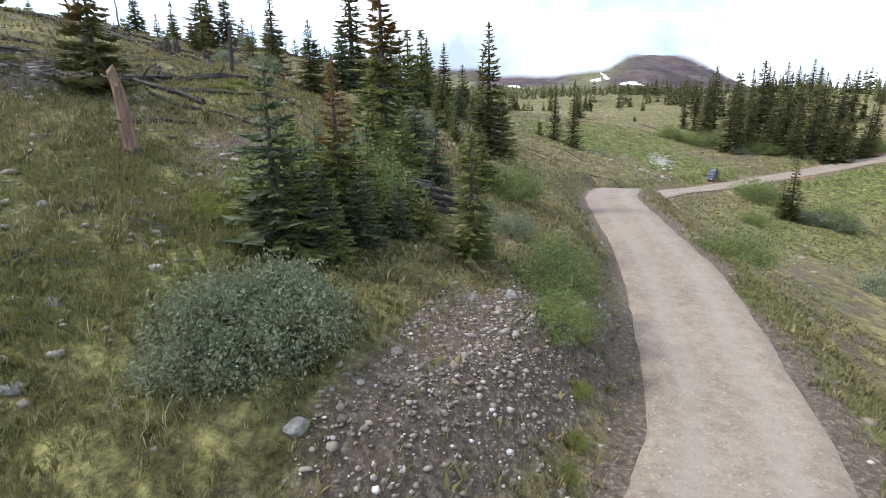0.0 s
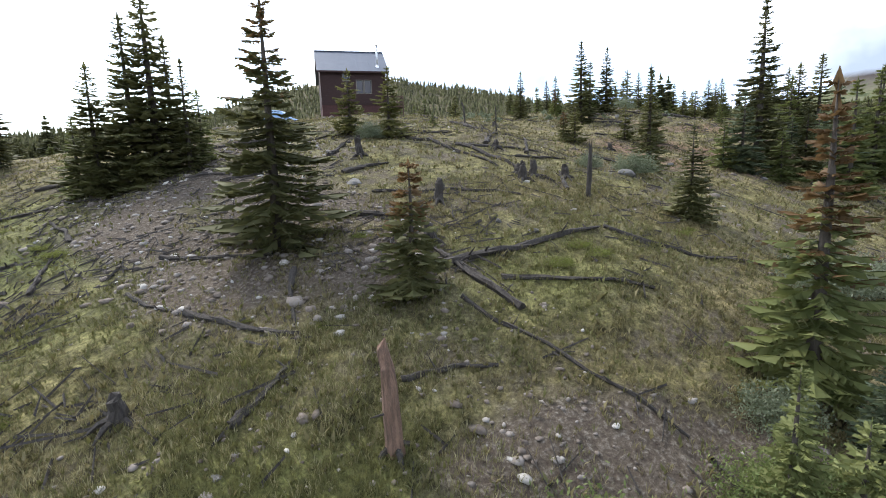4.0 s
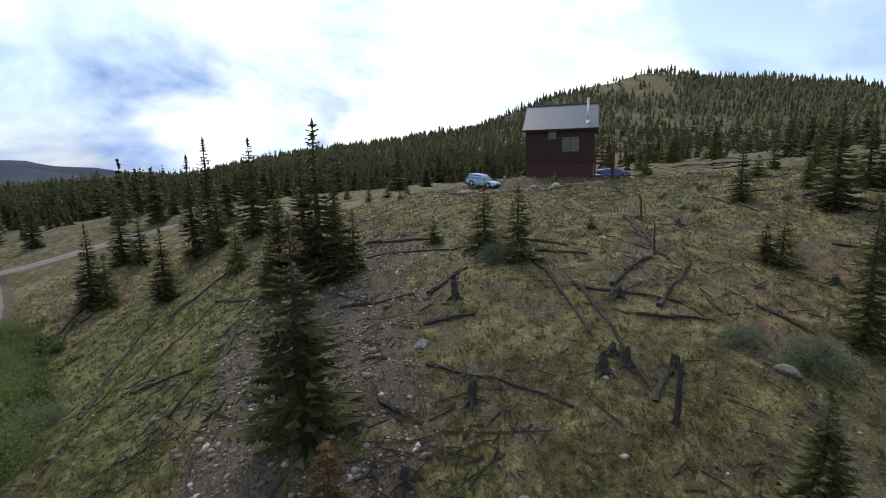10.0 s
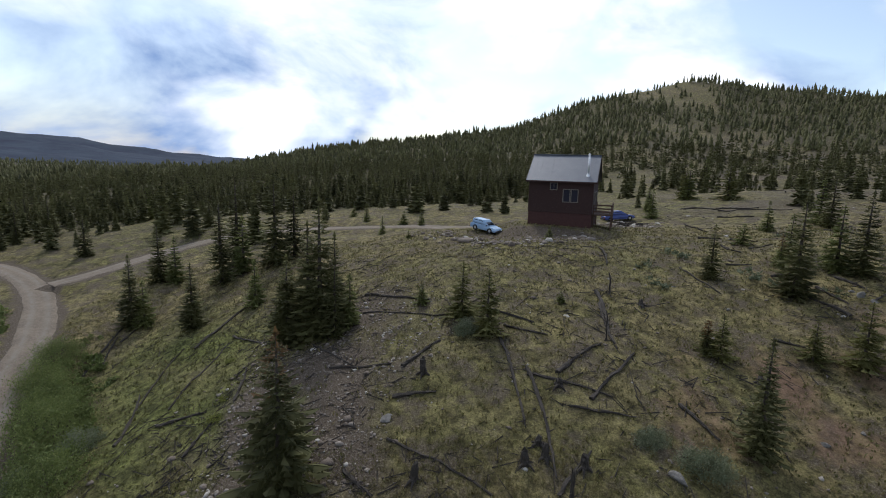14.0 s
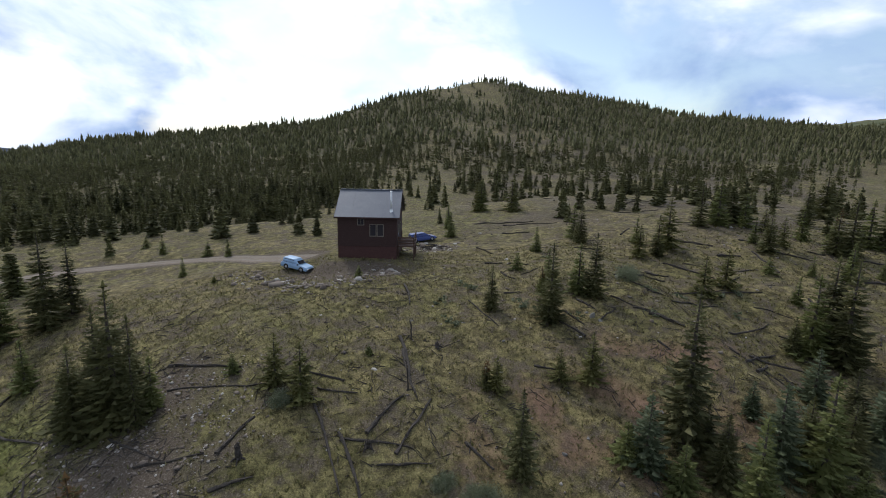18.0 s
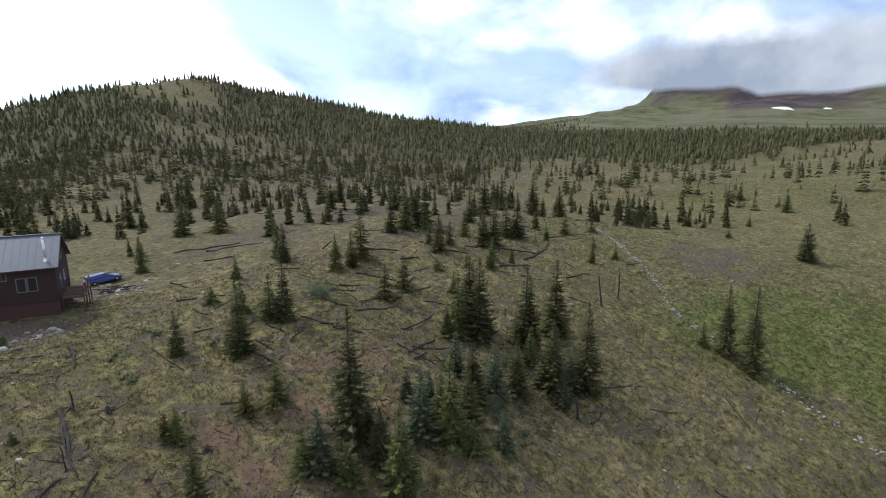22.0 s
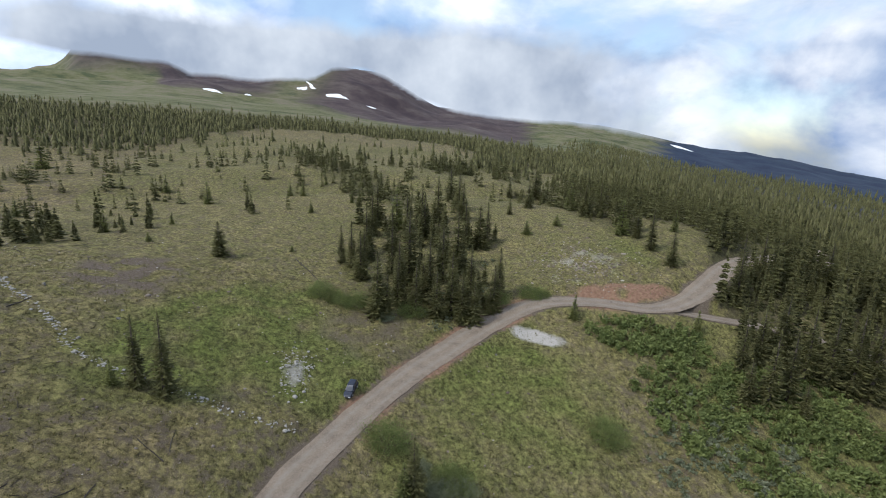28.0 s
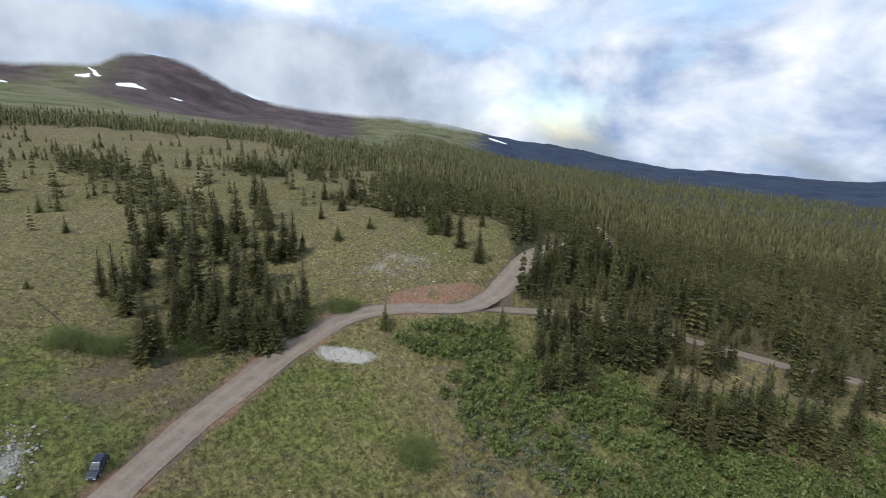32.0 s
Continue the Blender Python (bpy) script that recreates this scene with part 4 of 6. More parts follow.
ROADSIDE_TREES = [("r", 18.8, 7.3, 7.3), ("a", 32.2, 5.6, 8.3), ("d", 36.6, 5.4, 5.2), ("d", 45.5, 13.4, 3.3), ("d", 39.3, 10.0, 2.2), ("c", 25.6, 14.6, 3.9), ("d", 11.2, 1.8, 3.2), ("e", 8.1, 5.2, 3.6),
                  ("d", 21.4, 4.3, 3.1), ("d", 41.4, 11.1, 3.0), ("f", 22.4, 1.9, 1.8), ("d", 33.2, 8.1, 2.4), ("f", 41.6, 12.1, 2.4), ("r", 9.7, 4.6, 4.0)]
BANK_TREES = [("f", 8.0, 4.7, 1.9), ("f", 8.6, 6.1, 1.7), ("d", 10.0, 4.8, 2.5), ("f", 9.0, 5.1, 1.8), ("e", 9.3, 4.1, 1.5), ("f", 10.9, 6.6, 2.0), ("e", 8.3, 4.3, 1.3), ("e", 10.4, 3.4, 1.4), ("f", 11.2, 3.0, 1.3), ("e", 12.6, 5.2, 2.0), ("f", 9.6, 6.0, 2.0), ("d", 14.6, 5.9, 3.0), ("e", 9.8, 5.2, 2.3), ("e", 8.9, 4.6, 1.9), ("e", 9.4, 3.9, 1.9), ("e", 10.2, 4.4, 2.3), ("d", 8.4, 4.0, 1.7), ("f", 10.9, 4.4, 2.0), ("f", 11.6, 3.6, 1.5), ("e", 16.6, 4.4, 2.2), ("f", 15.4, 5.2, 2.4), ("e", 17.9, 5.6, 2.6), ("f", 19.0, 3.2, 2.2), ("e", 10.6, 5.6, 2.1), ("d", 9.1, 5.6, 2.2)]
for group_ in (KNOLL_TREES, WEST_TREES, YARD_TREES, COPSE_TREES, BURN_TREES, SLOPE_TREES, HILL_TREES, GULLY_TREES, GROVE_LOWER_TREES, GROVE_UPPER_TREES, FOREST_LOWER_TREES, FOREST_UPPER_TREES, ROADSIDE_TREES, BANK_TREES):
    for k_, x_, y_, h_ in group_:
        place_tree(k_, x_, y_, h_)


def scatter_trees():
    """The nearest of the free-standing forest trees as single things."""
    rnd = np.random.RandomState(77)
    n = 0
    spots = []
    for _ in range(60000):
        b, r = rnd.uniform(-178, 62), 88 + 92 * rnd.rand() ** 1.4
        x, y = KNOLL[0] - r * math.sin(radians(b)), KNOLL[1] + r * math.cos(radians(b))
        spots.append((x, y, rnd.rand(), rnd.rand()))
    s = np.array(spots)
    d, (e, _) = woods(s[:, 0], s[:, 1]), nearest_road(s[:, 0], s[:, 1])
    keep = s[(d > 0.05) & (s[:, 2] < d * 0.09) & (e > 2.5)]
    used = []
    for x, y, a, c in keep:
        if n >= 30 or any((x - u) ** 2 + (y - v) ** 2 < 9 for u, v in used):
            continue
        if abs(x - 28) < 10 and abs(y - 63) < 14:
            continue
        b, _ = polar(np.array([x]), np.array([y]))
        tall = 15.5 if b[0] < -126 else (11.0 if b[0] < -92 else 7.6)
        place_tree("abcg"[int(c * 4)] if c < 0.86 else "d", x, y, tall * (0.6 + 0.55 * ((c * 13) % 1)), 0.95)
        used.append((x, y))
        n += 1
    return used


LONE = scatter_trees()

# the pattern trees take their own places on the slope
for key_, x_, y_, h_ in (("a", 62.5, 62.0, 6.5), ("b", 76.5, 24.0, 7.5), ("c", 86.0, 49.5, 6.0), ("r", 45.6, 43.0, 3.0), ("s", 34.0, 30.2, 2.2), ("t", 96.0, 47.0, 7.0), ("d", 52.5, 57.5, 3.6), ("e", 70.5, 15.5, 4.4), ("f", 46.0, 50.0, 2.2), ("g", 142.0, -45.0, 12.0), ("p", 66.0, 41.0, 5.0)):
    s_ = h_ / KINDS[key_]["height"]
    KINDS[key_].matrix_basis = pose(x_, y_, land_at(x_, y_), 0, 0, 40) @ Matrix.Diagonal((s_, s_, s_, 1))


def far_tree_block(name, label, spacing, r0, r1, b0, b1, rings, sides, hgt, seed, cut=0.12, boughs=False):
    """A wood too thick to count: cones of ragged boughs, all in one mesh."""
    rnd = np.random.RandomState(seed)
    xs = np.arange(KNOLL[0] - r1, KNOLL[0] + r1, spacing)
    gx, gy = np.meshgrid(xs, xs - KNOLL[0] + KNOLL[1])
    x = gx.ravel() + rnd.uniform(-0.5, 0.5, gx.size) * spacing
    y = gy.ravel() + rnd.uniform(-0.5, 0.5, gx.size) * spacing
    b, r = polar(x, y)
    ok = (r > r0) & (r < r1) & (b > b0) & (b < b1)
    x, y, b, r = x[ok], y[ok], b[ok], r[ok]
    d = woods(x, y)
    ok = (rnd.rand(len(x)) < d) & (d > cut)
    x, y, b = x[ok], y[ok], b[ok]
    e, _ = nearest_road(x, y)
    ok = (e > 2.2) & ~((np.abs(x - 28) < 10) & (np.abs(y - 64) < 13))
    x, y, b = x[ok], y[ok], b[ok]
    z = land(x, y)
    n = len(x)
    h = hgt(b) * rnd.uniform(0.45, 1.25, n) * (0.78 + 0.32 * np.clip(ripple(x, y, 30, 51), -1, 1))
    h = np.maximum(h, 1.6)
    wr = h * rnd.uniform(0.165, 0.27, n) * np.interp(h, [2, 8, 18], [1.35, 1.05, 0.85])
    wr = wr * np.interp(b, [-180, -129, -120], [0.62, 0.62, 1.0])
    lean = rnd.normal(0, 0.018, (n, 2)) * h[:, None]
    if boughs:
        out = []
        for k in range(rings):
            f0 = np.clip(0.05 + 0.93 * (k + rnd.uniform(-0.35, 0.35, n)) / rings, 0.03, 0.97)
            reach = wr * ((1 - f0) ** 0.85 + 0.035) * rnd.uniform(0.85, 1.15, n)
            turn = rnd.uniform(0, 6.283, n)
            ox, oy = x + lean[:, 0] * f0, y + lean[:, 1] * f0
            for s in range(sides if k < rings * 0.7 else sides - 2):
                a = turn + 6.283 * s / sides + rnd.uniform(-0.35, 0.35, n)
                d = np.stack([np.cos(a), np.sin(a), 0 * a], 1)
                t = np.stack([-np.sin(a), np.cos(a), 0 * a], 1)
                L = (reach * rnd.uniform(0.6, 1.2, n))[:, None]
                up = np.array([0, 0, 1.0])
                root = np.stack([ox, oy, z + h * f0 + 0.03 * h], 1)
                drop = L * (0.42 - 0.5 * f0[:, None])
                tip = root + d * L - up * drop
                mid = root + d * L * 0.55 - up * drop * 0.35
                w = t * L * 0.30
                out.append(np.stack([root, mid - w - up * 0.12 * L, tip, mid + w - up * 0.12 * L], 1))
                out.append(np.stack([root + up * (0.02 * h[:, None]), tip, mid - up * (0.26 * L + 0.02 * h[:, None]), root - up * (0.035 * h[:, None])], 1))
        top = np.stack([x + lean[:, 0], y + lean[:, 1], z + h], 1)
        for a in (0.3, 1.9):
            side = np.array([math.cos(a), math.sin(a), 0]) * (0.022 * h)[:, None]
            low = top - np.array([0, 0, 1.0]) * (0.10 * h)[:, None]
            out.append(np.stack([low - side, low + side, top, top - np.array([0, 0, 1.0]) * (0.02 * h)[:, None]], 1))
        me = quads_mesh(name, np.concatenate(out), M["needle"])
        return tagged(new(name, me), label, "forest", kind="stuff")
    V = np.zeros((n, rings * (sides * 2 + 1), 3), np.float32)
    T = []
    for k in range(rings):
        f0 = np.clip(0.03 + 0.94 * (k + rnd.uniform(-0.25, 0.25, n) * (k > 0)) / rings, 0.02, 0.97)
        f1 = np.minimum(1.0, f0 + 2.0 / rings)
        o = k * (sides * 2 + 1)
        ox, oy = x + lean[:, 0] * f0, y + lean[:, 1] * f0
        V[:, o] = np.stack([x + lean[:, 0] * f1, y + lean[:, 1] * f1, z + h * f1], 1)
        skirt = rnd.uniform(0.72, 1.2, n)
        for s in range(sides * 2):
            a = 6.283 * s / (sides * 2) + k * 0.9 + rnd.uniform(-0.2, 0.2, n)
            rr = wr * skirt * ((1 - f0) ** 0.8 + 0.03) * (rnd.uniform(0.75, 1.35, n) if s % 2 == 0 else rnd.uniform(0.3, 0.62, n))
            zz = z + h * (f0 + (-0.25 / rings if s % 2 == 0 else 0.35 / rings) + rnd.uniform(-0.2, 0.2, n) / rings)
            V[:, o + 1 + s] = np.stack([ox + rr * np.cos(a), oy + rr * np.sin(a), zz], 1)
        for s in range(sides * 2):
            T.append((o, o + 1 + s, o + 1 + (s + 1) % (sides * 2)))
    T = np.array(T)
    allt = (T[None] + (np.arange(n) * V.shape[1])[:, None, None]).reshape(-1, 3)
    me = tris_mesh(name, V.reshape(-1, 3), allt, M["needle"])
    return tagged(new(name, me), label, "forest", kind="stuff")


tall_by = lambda b: np.interp(b, [-180, -130, -118, -90, -60, -40, 60], [16.5, 16.0, 11.0, 9.0, 8.0, 7.6, 8.0])
far_tree_block("near_forest", "dark spruce forest on the slopes behind the meadow", 3.0, 88, 185, -179, 62, 16, 6, tall_by, 5, 0.05, True)
far_tree_block("slope_forest", "olive green spruce forest climbing the slope", 3.4, 185, 300, -179, 62, 9, 6, tall_by, 8, 0.06, True)
far_tree_block("hill_forest", "dense dark spruce forest covering the hill", 4.4, 300, 640, -179, 62, 4, 4, tall_by, 6)
far_tree_block("far_forest", "distant belt of dark spruce forest", 12.0, 640, 1500, -179, 62, 3, 3, lambda b: 1.15 * tall_by(b), 7)

# ---- the cabin ----
CABIN = pose(25.35, 60.5, 11.65, 0, 0, -16.9) @ Matrix.Diagonal((1.08, 1.08, 1.08, 1))
M["siding"] = simple("dark_red_brown_siding", (0.036, 0.020, 0.019), (0.062, 0.035, 0.032), 3, 0.85, 0, 0.2, stretch=(1, 1, 6))
M["skirt"] = simple("dull_red_brick_skirting", (0.054, 0.025, 0.023), (0.088, 0.043, 0.039), 4, 0.9, 0, 0.4)
M["tin"] = simple("grey_blue_metal_roof", (0.088, 0.100, 0.128), (0.120, 0.134, 0.164), 1.2, 0.5, 0.3, 0.05)
M["trim"] = simple("pale_window_trim", (0.13, 0.115, 0.10), (0.20, 0.18, 0.16), 5, 0.7)
M["steel"] = simple("bright_steel_pipe", (0.62, 0.64, 0.66), (0.80, 0.81, 0.83), 5, 0.35, 0.6, 0)
M["deckwood"] = simple("brown_deck_boards", (0.060, 0.036, 0.028), (0.130, 0.082, 0.062), 4, 0.9, 0, 0.4, stretch=(1, 6, 6))
M["pane"] = Mat("dark_window_glass", 0.06, 0.0, 0.6).m
M["pane"].node_tree.nodes["Principled BSDF"].inputs["Base Color"].default_value = (0.035, 0.032, 0.045, 1)


def cabin():
    root = tagged(new("cabin"), "dark red-brown mountain cabin with a grey metal roof", "house")
    root.matrix_basis = CABIN
    W, D, H, S, RISE_ = 7.1, 8.0, 4.95, 1.5, 2.95
    wins = [(2.77, 4.42, 0.34, 0.34), (4.22, 3.42, 0.33, 0.66), (5.10, 3.42, 0.33, 0.66)]

    def front(bm):
        cols = sorted({0.0, W} | {w[0] - w[2] for w in wins} | {w[0] + w[2] for w in wins})
        rows_ = sorted({S, H} | {w[1] - w[3] for w in wins} | {w[1] + w[3] for w in wins})
        for a, b in zip(cols, cols[1:]):
            for c, d in zip(rows_, rows_[1:]):
                mx, mz = (a + b) / 2, (c + d) / 2
                if any(abs(mx - w[0]) < w[2] and abs(mz - w[1]) < w[3] for w in wins):
                    continue
                box(bm, a, b, 0.0, 0.18, c, d)
    bm_part("front_wall", front, M["siding"], root)
    box_part("back_wall", (0, W, D - 0.18, D, S, H), M["siding"], root)

    def gable(x0):
        def f(bm):
            prof = [(0.18, S), (D - 0.18, S), (D - 0.18, H), (D / 2, H + RISE_ - 0.3), (0.18, H)]
            a = [bm.verts.new((x0, y, z)) for y, z in prof]
            b = [bm.verts.new((x0 + 0.18, y, z)) for y, z in prof]
            bm.faces.new(a[::-1])
            bm.faces.new(b)
            for k in range(5):
                bm.faces.new((a[k], a[(k + 1) % 5], b[(k + 1) % 5], b[k]))
        return f
    bm_part("gable_wall", gable(0.0), M["siding"], root)
    east = bm_part("gable_wall", gable(W - 0.18), M["siding"], root)
    box_part("skirting", (0.03, W - 0.03, 0.03, D - 0.03, -0.6, S), M["skirt"], root, "dull red skirting under the siding")
    box_part("band_board", (-0.02, W + 0.02, -0.03, 0.0, S - 0.04, S + 0.12), M["siding"], root)
    # siding laps
    for k in range(16):
        z = S + 0.15 + k * 0.205
        if z < H - 0.1:
            spans, x = [], 0.0
            for w in sorted(wins):
                if abs(z - w[1]) < w[3] + 0.12:
                    spans.append((x, w[0] - w[2] - 0.11))
                    x = w[0] + w[2] + 0.11
            spans.append((x, W))
            for a, b in spans:
                if b - a > 0.15:
                    box_part("siding_board", (a, b, -0.018, -0.001, z, z + 0.17), M["siding"], root, bevel=0.0)
    # roof: two metal sheets with standing ribs
    run, over, th = D / 2 + 0.36, 0.34, 0.10
    pitch = math.atan2(RISE_, D / 2 + 0.0)
    for name, sgn in (("roof_front", 1), ("roof_back", -1)):
        def f(bm, sgn=sgn):
            y0, y1 = (-0.36, D / 2) if sgn > 0 else (D + 0.36, D / 2)
            z0, z1 = H - 0.02, H + RISE_
            for dz0, dz1 in ((0.0, th),):
                lo = [bm.verts.new(p) for p in ((-over, y0, z0 + dz0), (W + over, y0, z0 + dz0), (W + over, y1, z1 + dz0), (-over, y1, z1 + dz0))]
                hi = [bm.verts.new(v.co + Vector((0, 0, dz1))) for v in lo]
                bm.faces.new(lo[::-1])
                bm.faces.new(hi)
                for k in range(4):
                    bm.faces.new((lo[k], lo[(k + 1) % 4], hi[(k + 1) % 4], hi[k]))
            bmesh.ops.recalc_face_normals(bm, faces=bm.faces[:])
        roof = bm_part(name, f, M["tin"], root, "grey metal roof sheet")
        for k in range(13):
            x = -over + 0.05 + k * (W + 2 * over - 0.1) / 12

            def rib(bm, x=x, sgn=sgn):
                y0, y1 = (-0.36, D / 2) if sgn > 0 else (D + 0.36, D / 2)
                pts = [(x - 0.02, y0, H + th - 0.03), (x + 0.02, y0, H + th - 0.03), (x + 0.02, y1, H + RISE_ + th), (x - 0.02, y1, H + RISE_ + th)]
                lo = [bm.verts.new(p) for p in pts]
                hi = [bm.verts.new((p[0], p[1], p[2] + 0.022)) for p in pts]
                bm.faces.new(hi)
                for q in range(4):
                    bm.faces.new((lo[q], lo[(q + 1) % 4], hi[(q + 1) % 4], hi[q]))
                bmesh.ops.recalc_face_normals(bm, faces=bm.faces[:])
            bm_part("rib", rib, M["tin"], roof)
    box_part("ridge_cap", (-over, W + over, D / 2 - 0.14, D / 2 + 0.14, H + RISE_ + th - 0.03, H + RISE_ + th + 0.06), M["tin"], root)
    box_part("fascia", (-over, W + over, -0.40, -0.362, H - 0.12, H + 0.08), M["siding"], root)
    for name, x in (("barge_board", -over - 0.03), ("barge_board", W + over)):
        def f(bm, x=x):
            prof = [(-0.38, H - 0.14), (-0.38, H + 0.08), (D / 2, H + RISE_ + 0.1), (D + 0.38, H + 0.08), (D + 0.38, H - 0.14), (D / 2, H + RISE_ - 0.14)]
            a = [bm.verts.new((x, y, z)) for y, z in prof]
            b = [bm.verts.new((x + 0.03, y, z)) for y, z in prof]
            for p in ((0, 1, 2, 5), (5, 2, 3, 4)):
                bm.faces.new([a[i] for i in p])
                bm.faces.new([b[i] for i in p][::-1])
            for k in range(6):
                bm.faces.new((a[k], a[(k + 1) % 6], b[(k + 1) % 6], b[k]))
            bmesh.ops.recalc_face_normals(bm, faces=bm.faces[:])
        bm_part(name, f, M["siding"], root)
    # windows
    for cx, cz, hw, hh in wins:
        w = box_part("window", (cx - hw, cx + hw, 0.10, 0.13, cz - hh, cz + hh), M["pane"], root, "dark window with a pale frame", 0.0)
        for dims in ((cx - hw - 0.09, cx - hw, -0.035, 0.12, cz - hh - 0.09, cz + hh + 0.09), (cx + hw, cx + hw + 0.09, -0.035, 0.12, cz - hh - 0.09, cz + hh + 0.09),
                     (cx - hw, cx + hw, -0.035, 0.12, cz + hh, cz + hh + 0.09), (cx - hw, cx + hw, -0.05, 0.12, cz - hh - 0.09, cz - hh)):
            box_part("frame", dims, M["trim"], w, bevel=0.008)
        if hh < 0.5:
            box_part("glazing_bar", (cx - 0.02, cx + 0.02, 0.06, 0.10, cz - hh, cz + hh), M["trim"], w, bevel=0.004)
    # gable side: door and window to the deck
    for cy, cz, hw, hh, nm in ((2.2, 2.75, 0.48, 1.05, "door"), (4.6, 3.2, 0.6, 0.6, "window"), (4.0, 5.7, 0.5, 0.5, "window")):
        w = box_part(nm, (W - 0.02, W + 0.02, cy - hw, cy + hw, cz - hh, cz + hh), M["pane"], root, bevel=0.0)
        for dims in ((W - 0.01, W + 0.05, cy - hw - 0.08, cy - hw, cz - hh - 0.08, cz + hh + 0.08), (W - 0.01, W + 0.05, cy + hw, cy + hw + 0.08, cz - hh - 0.08, cz + hh + 0.08), (W - 0.01, W + 0.05, cy - hw, cy + hw, cz + hh, cz + hh + 0.08)):
            box_part("frame", dims, M["trim"], w, bevel=0.006)
    # stove pipe
    px, py = 6.35, 0.75
    zb = H + 0.85
    vs, fs = tube([(px, py, zb - 0.3), (px, py, zb + 2.15)], [0.105, 0.105], 14)
    pipe = part("stove_pipe", mesh_of("stove_pipe", vs, fs, M["steel"], True), root, "bright steel stove pipe")
    vs, fs = tube([(px, py, zb + 2.15), (px, py, zb + 2.23), (px, py, zb + 2.33)], [0.105, 0.16, 0.05], 14)
    part("cap", mesh_of("cap", vs, fs, M["steel"]), pipe)
    vs, fs = tube([(px, py, zb - 0.25), (px, py, zb - 0.05), (px, py, zb + 0.12)], [0.34, 0.2, 0.14], 12)
    part("flashing", mesh_of("flashing", vs, fs, M["steel"]), pipe)
    # deck on the gable side
    deck = bm_part("deck", lambda bm: box(bm, W + 0.02, W + 2.1, 0.6, 6.6, S - 0.16, S - 0.04), M["deckwood"], root, "small brown wooden deck")
    for k in range(14):
        box_part("deck_board", (W + 0.03, W + 2.12, 0.6 + k * 0.43, 0.6 + k * 0.43 + 0.40, S - 0.038, S), M["deckwood"], deck, bevel=0.006)
    for x, y in ((W + 2.0, 0.65), (W + 2.0, 2.6), (W + 2.0, 4.6), (W + 2.0, 6.5), (W + 0.12, 0.65), (W + 0.12, 6.5)):
        box_part("post", (x - 0.06, x + 0.06, y - 0.06, y + 0.06, -0.7, S + 1.05), M["deckwood"], deck)
    for z in (S + 0.3, S + 0.62, S + 1.0):
        box_part("rail", (W + 0.1, W + 2.06, 0.60, 0.66, z - 0.07, z + 0.07), M["deckwood"], deck)
        box_part("rail", (W + 1.98, W + 2.04, 0.66, 6.5, z - 0.07, z + 0.07), M["deckwood"], deck)
    return root


cabin()


# ---- fallen and standing dead wood ----
def make_log(x0, y0, x1, y1, r, seed, label="charred grey fallen log lying in the grass"):
    """A cracked fallen trunk between two places, with a few broken limbs."""
    rnd = np.random.RandomState(seed)
    n = 11
    pts, rad = [], []
    L = math.hypot(x1 - x0, y1 - y0)
    sx, sy = -(y1 - y0) / (L + 1e-6), (x1 - x0) / (L + 1e-6)
    bow = rnd.uniform(-0.04, 0.04) * L
    z0, z1 = land_at(x0, y0), land_at(x1, y1)
    for k in range(n + 1):
        f = k / n
        b = bow * math.sin(3.14 * f) + rnd.uniform(-0.03, 0.03)
        x, y = x0 + (x1 - x0) * f + sx * b, y0 + (y1 - y0) * f + sy * b
        g = max(land_at(x, y), z0 + (z1 - z0) * f - 0.25)
        pts.append((x - x0, y - y0, g - z0 + r * 0.55))
        rad.append(r * (1 - 0.55 * f) * rnd.uniform(0.72, 1.18))
    vs, fs = tube(pts, rad, 8)
    vs = [v + Vector((rnd.uniform(-1, 1), rnd.uniform(-1, 1), rnd.uniform(-1, 1))) * r * 0.27 for v in vs]
    root = tagged(new("fallen_log", mesh_of("fallen_log", vs, fs, M["dead"])), label, "log", "fallen logs on the slope")
    root.location = (x0, y0, z0)
    for k in range(int(L / 1.6)):
        f = rnd.uniform(0.2, 0.95)
        j = min(int(f * n), n - 1)
        p = Vector(pts[j])
        d = Vector((sx * rnd.choice([-1, 1]), sy * rnd.choice([-1, 1]), rnd.uniform(0.3, 1.2))).normalized()
        l = rnd.uniform(0.25, 0.7) * min(1.0, 0.4 + r * 3)
        vs, fs = tube([p, p + d * l * 0.6, p + d * l + Vector((0, 0, rnd.uniform(-0.1, 0.1)))], [r * 0.3, r * 0.2, r * 0.06], 5)
        part("limb", mesh_of("limb", vs, fs, M["dead"]), root)
    return root


